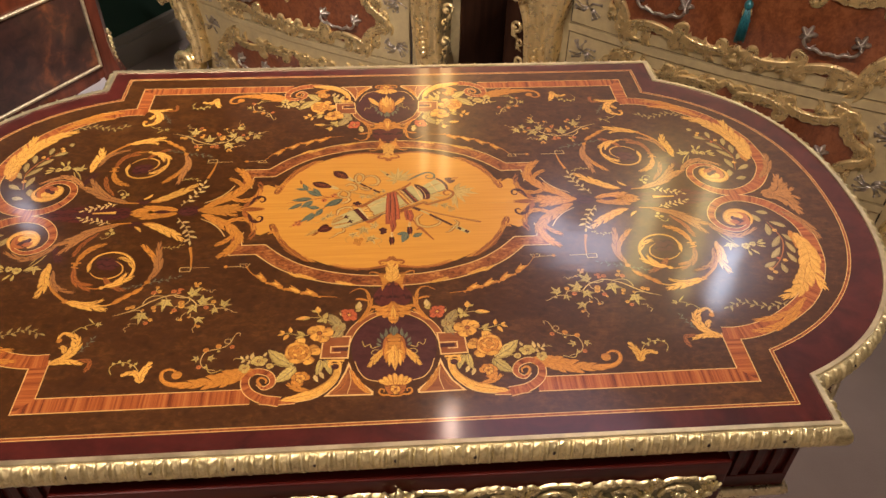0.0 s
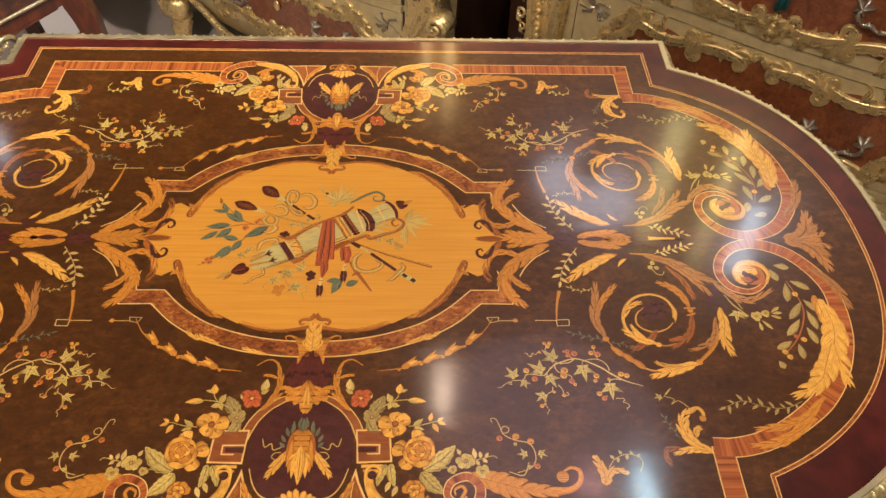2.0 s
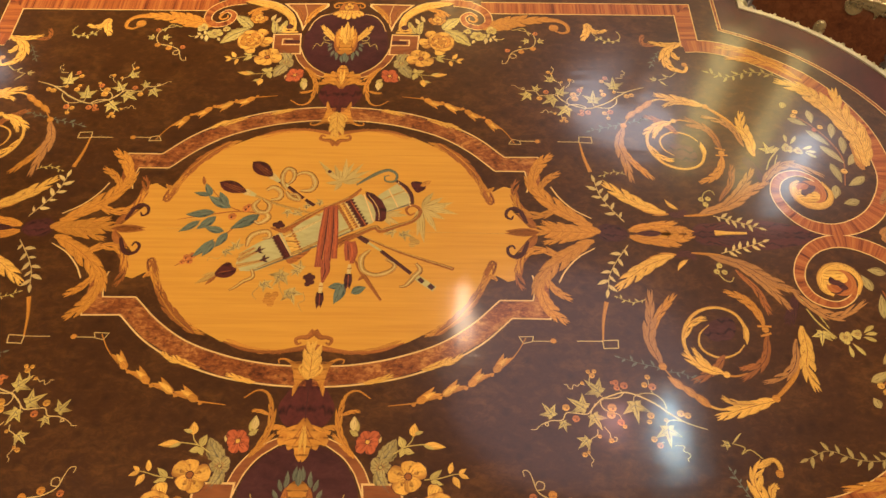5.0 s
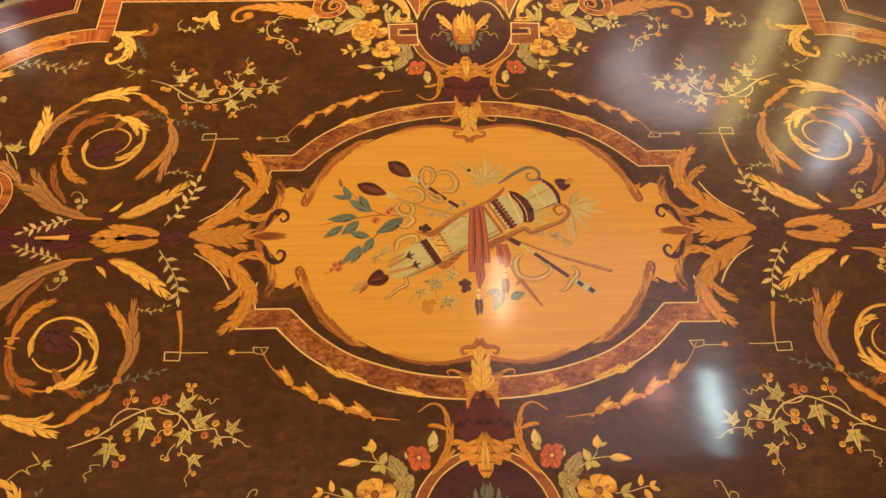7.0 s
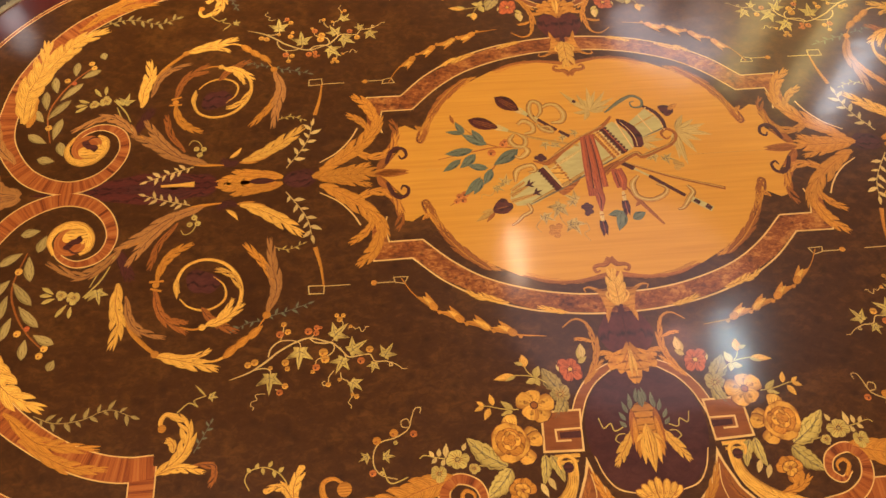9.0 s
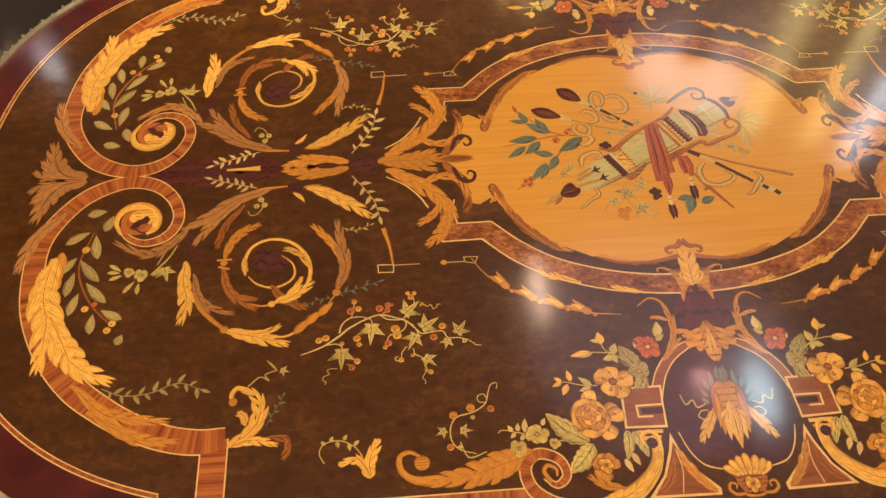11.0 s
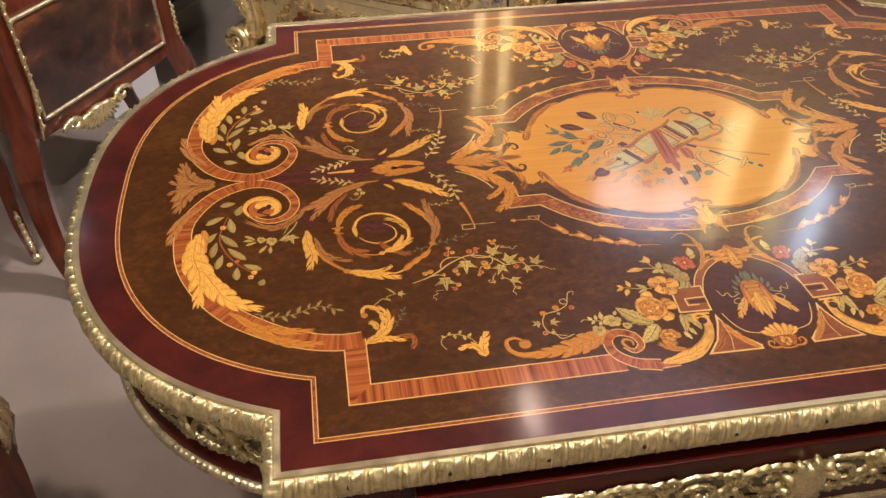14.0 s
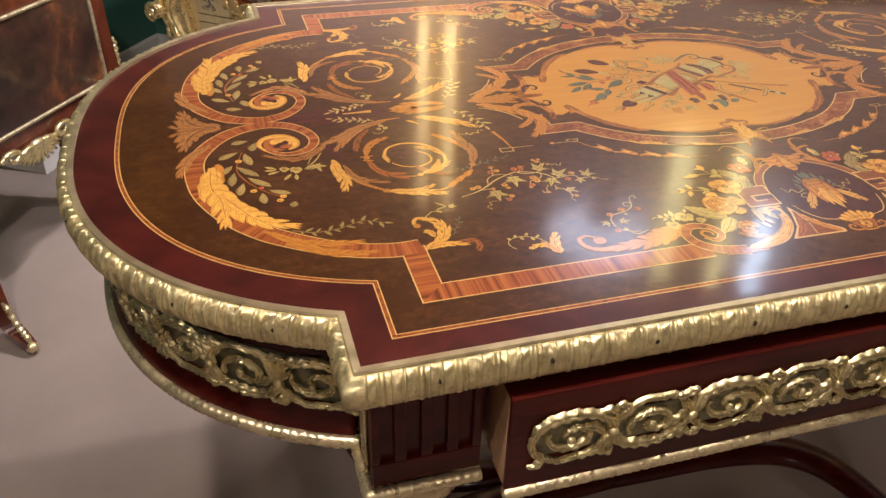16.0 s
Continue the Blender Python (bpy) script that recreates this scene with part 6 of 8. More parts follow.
begin("quiver", "1")
poly(CREAM, 8, [(46, 6), (31, 31), (58, 45), (72, 45), (77, 38), (75, 26), (61, 15)])
poly(CREAM, 8, [(46, 6), (31, 30.8), (-26, 0), (-7, -28.5)])
poly(CREAM, 8, [(-7, -28.3), (-26, -0.2), (-43, -9.5), (-51, -20), (-30, -43)])
poly(CREAM, 8, [(-46, -41), (-55, -21), (-77, -30), (-76, -42), (-64, -56)])
strip(GREY, 9, [(60, 44.4), (30, 30), (-26, -0.8)], (0.8, 2.6, 1.2), True)
strip(OCHRE, 9, [(58, 41.5), (29, 26.8), (-23, -3.6)], (1.0, 4.5, 2.0), True)
strip(PALE, 9, [(40, 10), (2, -14)], (1.0, 3.5, 1.0))
strip(GREY, 9, [(-55, -22), (-76, -31)], (0.6, 1.8))
strip(OCHRE, 9, [(-50, -36), (-71, -47)], (1.0, 2.2, 1.2))
strip(STRING, 9, [(-56, -49), (-66, -27)], 1.2)
poly(PLUM, 10, [(-34, -46), (-41, -44), (-50, -36), (-55, -25), (-55, -14), (-52, -10.5), (-45, -11), (-45, -21), (-41, -32), (-35, -40)])
strip(STRING, 11, [(-37, -42), (-44, -32), (-48, -22), (-48.5, -12)], (0.5, 0.8, 0.5))
strip(STRING, 9, [(-33, -42.5), (-43.5, -10.5)], 1.3)
strip(PLUM, 10, [(-18.5, -35.5), (-35.5, -5.2)], 4.6)
saw(PLUM, 10, (-18.5, -35.5), (-35.5, -5.2), 2.2, 3.0, 9)
saw(PLUM, 10, (-18.5, -35.5), (-35.5, -5.2), -2.2, 2.2, 9)
strip(RED, 11, [(-20.8, -34.5), (-36.6, -6.5)], 0.9)
strip(STRING, 10, [(-15.4, -33.6), (-31.6, -3.6)], 1.1)
strip(BOX, 9, [(-11.5, -30.8), (-27.2, -2)], 7.4)
saw(RUST, 10, (-11.5, -30.8), (-27.2, -2), -2.0, 2.6, 11)
saw(RUST, 10, (-11.5, -30.8), (-27.2, -2), 1.8, 2.0, 11)
strip(RUST, 10, [(-8.0, -29), (-23.8, 0)], 0.8)
poly(BOX, 9, [(40, 2.4), (27, 28.4), (19, 23.5), (23.5, 16), (21.5, 13.5), (27, 9), (25.5, 6), (31, 2), (30, -1), (34, -1.3)])
saw(RUST, 10, (32, 0), (20.5, 23), 0.5, 2.0, 8)
strip(PLUM, 10, [(44.2, 5.6), (30.4, 29.6)], 3.4)
saw(PLUM, 10, (44.2, 5.6), (30.4, 29.6), -1.6, 4.2, 8)
strip(STRING, 11, [(42, 4.6), (28.4, 28.4)], 0.9)
for k in range(8):                            # studs round the mouth
    disc(STRING, 11, (-65.0 - 12.6 * math.sin(k * 0.21), -57 + 3.9 * k), 0.8, None, 0.0, 8, "")
strip(UMBER, 10, [(-62.5, -59.5), (-72, -52), (-78, -41), (-79, -30)], (3.0, 3.8, 4.0, 3.2))
for a, b in (((76, 34), (58, 23)), ((76, 40), (51, 33)), ((75, 29), (62, 20))):
    strip(OCHRE, 9, [a, b], (5.0, 2.6))
    strip(RUST, 10, [a, b], 0.7)
for x, y in ((58, 22.6), (52.5, 32)):         # barbed points within the tail
    leaf(UMBER, 11, (x + 4, y + 2.0), (x - 5.5, y - 2.4), 2.6)
    leaf(UMBER, 11, (x + 1.5, y + 0.6), (x - 1.0, y - 5.2), 2.2)
    leaf(UMBER, 11, (x + 1.5, y + 0.6), (x - 4.0, y + 3.6), 2.2)
poly(PLUM, 10, [(94, 47.5), (90, 40), (85, 36), (81, 37), (79, 41), (76, 42), (76, 47), (82, 52), (91, 51.5)], True)
strip(RUST, 11, [(91, 47), (80, 44.5)], (0.4, 0.9, 0.4), False, 6, "")
leaf(OCHRE, 9, (92, 48), (110, 58.5), 5.5)
leaf(OCHRE, 9, (92, 47), (105, 50), 4.0)
leaf(RUST, 9, (92, 50), (101, 60), 3.4)
ribbon(9, [(62, 43), (60, 51), (68, 56), (73, 61), (79, 65)], (2.2, 3.0, 3.0, 2.2, 0.8))
begin("bow", "1")
strip(RUST, 10, [(51, -2.5), (44, -0.5), (37, 0), (21, -13.5), (4, -25.5), (-19, -37.5), (-30, -49)], (1.5, 6.0, 5.0, 3.6, 3.0, 4.4, 2.4))
strip(OCHRE, 11, [(40, -1.5), (21, -14.5), (4, -26.5), (-19, -38.8)], (0.6, 1.2, 1.0, 1.0))
strip(SAGE, 10, [(-25, -54), (-43, -67.5), (-55, -72.5), (-63, -67), (-61.5, -59), (-53.5, -58.5), (-51.5, -64), (-56, -66)], (1.6, 3.2, 4.0, 3.6, 3.0, 2.6, 2.0, 1.0))
poly(RUST, 9, [(33, 30), (30, 36.5), (24, 35), (14, 25), (10, 17.5), (22, 24)], True)
strip(RUST, 10, [(-11, 14), (-20, 9), (-28, 5), (-45, -4), (-51, 0), (-66, -6), (-80, -12), (-87, -23), (-80, -30), (-73.5, -25), (-77, -18.5), (-82, -21)], (6.0, 6.6, 5.0, 4.6, 5.0, 4.4, 4.2, 4.0, 3.6, 3.0, 2.4, 1.2))
strip(OCHRE, 11, [(-28, 3.6), (-45, -5.4), (-52, -1.6), (-80, -13.4), (-85.5, -23)], (0.8, 1.4, 1.2, 1.2, 0.6))
acan(RUST, 9, [(-24, 6), (-14, 14), (-9, 20)], 6.0, 3)
begin("sash", "1")
strip(SASH, 12, [(-7.2, -29), (-9.0, 2), (-10.4, 31)], (4.5, 6.0, 5.5))
strip(SASH, 12, [(-2.8, -28), (-3.4, 4), (-4.0, 34)], (5.5, 7.0, 7.0))
strip(SASH, 12, [(1.0, -27), (2.6, 4), (3.4, 40)], (5.0, 6.5, 6.5))
for k, (x0, x1, x2, m) in enumerate(((1.5, 3.2, 4.2, RED), (-1.0, -0.6, 1.0, UMBER), (-3.5, -4.2, -3.2, RED), (-5.8, -7.2, -6.6, UMBER), (-8.0, -10.2, -10.6, RED))):
    strip(m, 13 + k % 2, [(x0, -26), (x1, 5), (x2, 29 + 3 * (k % 2))], (0.8, 2.4, 1.6) if m is RED else (0.5, 1.0, 0.7))
strip(SASH, 13, [(-2.6, 32), (-3.6, 42), (-2, 56.5)], (8.0, 8.5, 2.0))
strip(UMBER, 14, [(-2, 36), (-3.5, 44), (-2, 54)], (0.5, 1.0, 0.5))
strip(SASH, 11, [(-21, 12), (-21.8, 22), (-22.6, 33)], (5.0, 6.5, 4.0))
strip(SASH, 11, [(-26, 12), (-27.8, 23), (-26.4, 36)], (5.0, 7.0, 3.6))
strip(RED, 12, [(-24, 14), (-26.5, 24), (-25.5, 33)], (1.0, 2.4, 1.2))
strip(UMBER, 12, [(-21.5, 15), (-22.5, 24), (-23, 31)], (0.5, 1.0, 0.6))
for x, y in ((-1.5, 56), (-25, 37)):           # tassels
    strip(PALE, 12, [(x, y), (x + 0.4, y + 11)], (2.6, 4.0, 3.0))
    strip(RUST, 13, [(x - 2, y + 4), (x + 2, y + 4.6)], 0.9)
    poly(UMBER, 12, [(x - 2.4, y + 10), (x + 3.4, y + 10), (x + 4.2, y + 17), (x + 2.4, y + 27), (x, y + 23), (x - 1.4, y + 26), (x - 3.4, y + 17)])
    strip(SASH, 13, [(x + 0.4, y + 11), (x + 0.2, y + 23)], 0.7)
leaf(TEAL, 10, (-21, 57), (-13.5, 78), 10, 0.06)
leaf(TEAL, 10, (-20, 58), (-7, 61), 7, 0.06)
leaf(TEAL, 10, (-28, 67), (-41, 60.5), 8.5, 0.06)
begin("torches", "1")
for tip, foot, wide in (((78, -81.5), (55, -62), 15.5), ((106.5, -55.5), (77, -43), 14)):
    t, f = Vector(tip), Vector(foot)
    leaf(PLUM, 10, t, f, wide)
    d = (f - t).normalized()
    for k in (-1, 0, 1):
        n = Vector((-d.y, d.x)) * k * wide * 0.17
        strip(RUST, 11, [tuple(t.lerp(f, 0.18) + n * 0.6), tuple(t.lerp(f, 0.86) + n)], (0.3, 0.8, 0.3), False, 6, "")
    for k in (-1, 1):
        n = Vector((-d.y, d.x)) * k * 3.4
        leaf(PALE, 12, tuple(f + d * 3), tuple(f - d * 4.5 + n), 4.0)
    strip(CREAM, 11, [tuple(f - d * 1), tuple(f + d * 8)], (6.5, 5.0, 3.4))
strip(UMBER, 10, [(50, -58), (43, -53.5)], 4.4)
strip(CREAM, 10, [(43, -53.5), (40, -51)], 3.6)
strip(UMBER, 9, [(40, -51), (30, -42), (24, -37)], 3.4)
strip(UMBER, 9, [(22, -35.5), (13, -28.5)], 3.4)
strip(OCHRE, 9, [(72, -40.5), (46, -29), (6, -17)], (2.4, 2.6, 2.0))
ribbon(10, [(41, -47), (46, -56), (46.5, -66), (43, -73), (36.5, -70), (36, -60), (41, -53)], (2.4, 4.6, 4.4, 4.0, 4.4, 3.4, 1.6))
ribbon(8, [(37, -62), (29, -68), (20, -66.5), (14.5, -56), (18, -47), (28, -46)], (1.6, 3.4, 4.6, 5.6, 5.0, 2.0))
ribbon(10, [(41.5, -45), (36, -38), (28, -35), (31, -41), (38, -42)], (2.4, 5.0, 3.6, 3.0, 1.4))
ribbon(10, [(60, -46), (54, -50), (46.5, -45), (46.5, -37), (55, -34.5)], (2.4, 5.0, 4.6, 4.4, 2.0))
ribbon(10, [(65, -35), (69.5, -28), (65, -21), (57, -20.5), (55, -29), (62, -36)], (2.4, 4.6, 4.8, 4.4, 4.2, 1.6))
ribbon(9, [(58, -21), (54.5, -14), (62, -7.5), (67, -10)], (2.4, 5.6, 4.4, 1.2))
ribbon(9, [(70, 19), (68, 8), (61, 3), (52.5, 2), (50.5, 8), (57, 9.5)], (1.6, 5.0, 4.4, 4.4, 3.4, 1.4))
for x, y in ((43, -8), (47, -6), (40.5, -5), (44, -4), (10, 49), (13, 51), (7, 51), (10.5, 54), (7.5, 56), (11, 58)):
    disc(UMBER, 11, (x, y), 2.7, None, 0.0, 10, "berry")
begin("arrows", "1")
strip(UMBER, 9, [(-29, 5), (-40, 13)], 4.6)
strip(CREAM, 9, [(-40, 13), (-52, 22)], 2.2)
strip(UMBER, 9, [(-52, 22), (-80, 46)], 3.6)
strip(CREAM, 10, [(-85, 50), (-101, 62)], 6.0)
strip(UMBER, 11, [(-87, 51), (-91, 55)], 4.0)
strip(UMBER, 11, [(-96, 57.5), (-100, 61.5)], 4.6)
strip(RUST, 8, [(-32, 5), (-69, 23), (-118, 41)], (2.0, 2.8, 3.4))
strip(OCHRE, 9, [(-32, 4.4), (-69, 22.2), (-117, 40)], 0.9)
strip(RUST, 8, [(-29, 32), (-34, 42), (-41, 53), (-54.5, 74)], (1.4, 4.2, 3.4, 2.0))
leaf(RUST, 8, (-39, 48), (-33, 54), 3.2)
ribbon(8, [(-42, 21), (-35, 30), (-37, 43), (-49, 48), (-62, 43), (-65, 36), (-57, 31)], (2.0, 5.4, 4.6, 3.8, 4.4, 3.6, 1.6))
ribbon(8, [(-84, 35), (-88, 42), (-83, 49), (-76, 58), (-70, 60)], (1.6, 4.4, 5.0, 3.4, 1.2))
poly(PLUM, 9, [(-77, -57), (-83, -59), (-90, -56), (-91, -50), (-84, -45), (-80, -49)], True)
leaf(AMBER, 10, (-86, -53), (-97, -60), 5.6)
begin("laurel", "1")
strip(RUST, 8, [(54, -18), (81, -21), (104, -18), (138, -11)], (1.6, 1.4, 0.7))
strip(RUST, 8, [(80, -9), (90, 4), (109, 25), (131, 40)], (1.3, 1.2, 0.7))
strip(RUST, 8, [(81, -21), (97, -30), (118, -54)], (1.2, 1.0, 0.6))
for a, b, w in (((91, -25), (114, -39), 10), ((94, -27), (104, -44), 8), ((111, -40), (119, -54), 6.5), ((111, -40), (129, -43), 5.5), ((105, -20), (132, -17), 9.5), ((103, -15), (119, 0), 9.5),
                ((117, -10), (135, 3), 7.5), ((93, 2), (112, -3), 8), ((63, -17.5), (88, -1), 12), ((90, 3), (99, 20), 8.5), ((101, 11), (118, 31), 7.5), ((100, 13), (109, 30), 7.5)):
    leaf(TEAL, 9, a, b, w, 0.05)
    strip(SAGE, 10, [a, tuple(Vector(a).lerp(Vector(b), 0.9))], (0.7, 0.2), False, 6, "")
leaf(RUST, 9, (120, -52), (123, -63), 3.4)
for c, r in (((76, -24), 4.0), ((74, -27), 3.0), ((88, -15), 4.0), ((117, 29), 3.4), ((122, 31), 3.2), ((119, 35), 3.2), ((125, 36), 2.6)):
    berry(CORAL, 9, c, r)
begin("pale_foliage", "1")
for base, tips, wide in (((-11, -57), ((14, -84), (7, -70), (5, -56), (-4, -46), (-2, -79), (-13, -87), (-21, -82), (-30, -81), (-38, -72), (-33, -63), (-26, -56), (-8, -72), (-17, -70)), 5.0),
                         ((-88, -27), ((-99, -46), (-108, -40), (-112, -28), (-110, -14), (-102, 0), (-91, 13), (-84, 6), (-82, -9), (-122, -20), (-118, -34)), 6.5),
                         ((-52, -18), ((-60, -6), (-68, -8), (-76, -18), (-70, -24)), 5.0)):
    for k, tip in enumerate(tips):
        leaf(VINE, 7 + k % 2, base, tip, wide, 0.05 * (-1) ** k)
disc(UMBER, 9, (2, -70), 2.0, None, 0.0, 10, "berry")
for c, size, turn in (((34, 48), 13.5, 60), ((19, 42), 11, -30), ((25, 66), 13, 110), ((49, 58), 9.5, 150), ((79, 19), 9, -100), ((88, 24), 7, 150), ((-62, -1), 9.5, 30), ((-72, 3), 9, 160), ((28, -20), 8, 200), ((18, -28), 7, -60), ((37, -22), 7.5, 90), ((7, -33), 6.5, 20)):
    ivy(VINE, 7, c, size, turn)
    ivy(VINE, 8, (c[0] + size * 0.25, c[1] + size * 0.2), size * 0.62, turn + 80)
for points in ([(34, 40), (36, 58), (30, 72)], [(14, 66), (12, 74), (17, 78), (13, 86)], [(88, 24), (94, 32), (101, 30), (103, 35)], [(52, 60), (58, 68), (54, 74)]):
    strip(OCHRE, 7, points, (1.0, 1.3, 0.7))
for x, y in ((44, 70), (40, 73), (45, 75), (41, 78), (38, 69), (-80, 9), (-84, 12), (-80, 15)):
    disc(OCHRE if x < 0 else AMBER, 8, (x, y), 3.2, None, 0.0, 10, "berry")
strip(OCHRE, 6, [(-168, 1.5), (150, -1)], 0.4)
finish()

# ---------------------------------------------------------------- the pair of gilded commodes
CASE = gilt("champagne_gilt_case", (0.47, 0.375, 0.180), 0.50, (0.33, 0.25, 0.11), 0.30, 0.30)
CARVED = gilt("burnished_carving", (0.82, 0.63, 0.28), 0.26, (0.36, 0.25, 0.09), 0.35, 0.76)
SILVER = gilt("silvered_metal", (0.40, 0.35, 0.27), 0.30, (0.08, 0.07, 0.05), 0.5)
DRAWERWOOD = burr("drawer_burr", (0.060, 0.016, 0.006), (0.15, 0.045, 0.014), (0.24, 0.085, 0.028), 0.8, 0.35)
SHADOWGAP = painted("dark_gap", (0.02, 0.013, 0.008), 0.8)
DARKWOOD = straight("dark_walnut", (0.014, 0.006, 0.0035), (0.042, 0.018, 0.009), (8, 8, 1), 6, gloss=0.35)
MARBLE = painted("brown_marble", (0.20, 0.12, 0.08), 0.2, 0.35, 9, 0.02)
HALF = 0.37


def belly(x, z):
    """How far the bombe front swells outwards."""
    return 0.032 * math.cos(math.pi * min(1, abs(x) / 0.40) / 2) + 0.014 * math.sin(math.pi * max(0, min(1, (z - 0.12) / 0.78)))


def on_front(x, z, lift=0.0):
    return Vector((x, -belly(x, z) - lift, z))


def skin(x0, x1, z0, z1, lift, nx=14, nz=5, thick=0.012):
    """A bent board that follows the front."""
    bm = bmesh.new()
    grid = [[bm.verts.new(on_front(x0 + (x1 - x0) * i / nx, z0 + (z1 - z0) * j / nz, lift)) for i in range(nx + 1)] for j in range(nz + 1)]
    rear = [[bm.verts.new(v.co + Vector((0, thick, 0))) for v in row] for row in grid]
    for j in range(nz):
        for i in range(nx):
            bm.faces.new((grid[j][i], grid[j][i + 1], grid[j + 1][i + 1], grid[j + 1][i]))
            bm.faces.new((rear[j][i], rear[j + 1][i], rear[j + 1][i + 1], rear[j][i + 1]))
    rim = [(0, i) for i in range(nx)] + [(j, nx) for j in range(nz)] + [(nz, nx - i) for i in range(nx)] + [(nz - j, 0) for j in range(nz)]
    front = [bm.verts.new(grid[j][i].co) for j, i in rim]      # the edges keep their own corners
    back = [bm.verts.new(rear[j][i].co) for j, i in rim]
    for k in range(len(rim)):
        bm.faces.new((front[k], back[k], back[(k + 1) % len(rim)], front[(k + 1) % len(rim)]))
    return bm


def cartouche(cz, hw, hh, k=96):
    """The swelling outline of a drawer's panel: (x, z) pairs."""
    out = []
    for i in range(k):
        a = 2 * math.pi * i / k
        c, s = math.cos(a), math.sin(a)
        x = hw * math.copysign(abs(c) ** 0.42, c)
        z = hh * math.copysign(abs(s) ** 0.50, s)
        z += 0.012 * math.copysign(1, s) * math.cos(x / hw * math.pi * 3) * (abs(s) ** 0.6)
        x += 0.008 * math.cos(z / hh * math.pi) * math.copysign(1, c)
        out.append((x, cz + z))
    return out


def ribbed_scroll(bm, path, sx, widths, high, scallop=0.0):
    """A carved scroll laid along a run of (x, z): two grooves between three ribs, with a scalloped outer edge."""
    n = len(path)
    across = ((-1.0, 0.0), (-0.86, 0.60), (-0.62, 0.86), (-0.34, 0.46), (0.0, 1.0), (0.34, 0.46), (0.62, 0.86), (0.86, 0.60), (1.0, 0.0))
    rows, run = [], 0.0
    for i, p in enumerate(path):
        p = Vector(p)
        d = Vector(path[min(i + 1, n - 1)]) - Vector(path[max(i - 1, 0)])
        q = Vector((d.y, -d.x)).normalized()
        t = i / (n - 1)
        w = spread(widths, t)
        beat = abs(math.sin(run * 150))
        rows.append([bm.verts.new(on_front(sx * (p.x + q.x * c * w * (1 + (scallop * (beat - 0.4) if c > 0.5 else 0.0))), p.y + q.y * c * w * (1 + (scallop * (beat - 0.4) if c > 0.5 else 0.0)), 0.0006 + high * h * (0.55 + 0.45 * w / max(widths)) + 0.0012 * beat * h)) for c, h in across])
        if i + 1 < n:
            run += (Vector(path[i + 1]) - p).length
    for u, v in zip(rows, rows[1:]):
        for j in range(len(across) - 1):
            bm.faces.new((u[j], u[j + 1], v[j + 1], v[j]))


def c_scroll(p, q, bulge, r0, r1, hand0, hand1):
    """The run of a C- or S-scroll from p to q that curls up at both ends."""
    p, q = Vector(p), Vector(q)
    d = q - p
    mid = (p + q) / 2 + Vector((-d.y, d.x)) * bulge
    arc = [p * (1 - t) ** 2 + mid * 2 * t * (1 - t) + q * t * t for t in np.linspace(0, 1, 17)]

    def curl_on(end, along, r, hand):
        side = Vector((-along.y, along.x)) * hand
        c, start = end + side * r, math.atan2(-side.y, -side.x)
        return [c + Vector((math.cos(start + hand * 8.2 * t), math.sin(start + hand * 8.2 * t))) * r * (1 - 0.80 * t) for t in np.linspace(0.06, 1, 20)]

    tail = curl_on(q, (q - mid).normalized(), r1, hand1)
    head = curl_on(p, (p - mid).normalized(), r0, hand0)[::-1]
    return [tuple(v) for v in head + arc + tail]


def leaf_burst(bm, x, z, angle, length, sx, count=4, fan_by=30, curl_by=0.9):
    """A few carved, ribbed leaf tips that spring from one point and curl over."""
    for k in range(count):
        a = math.radians(angle + (k - (count - 1) / 2) * fan_by)
        r = length * (1.0 - 0.13 * abs(k - (count - 1) / 2))
        bend = curl_by * (1 if k >= count / 2 else -1)
        path = [(x + math.cos(a + bend * t * t) * r * t, z + math.sin(a + bend * t * t) * r * t) for t in np.linspace(0.02, 1, 9)]
        ribbed_scroll(bm, path, sx, (0.0022, 0.0056, 0.0072, 0.0064, 0.0042, 0.0008), 0.0100, 0.35)


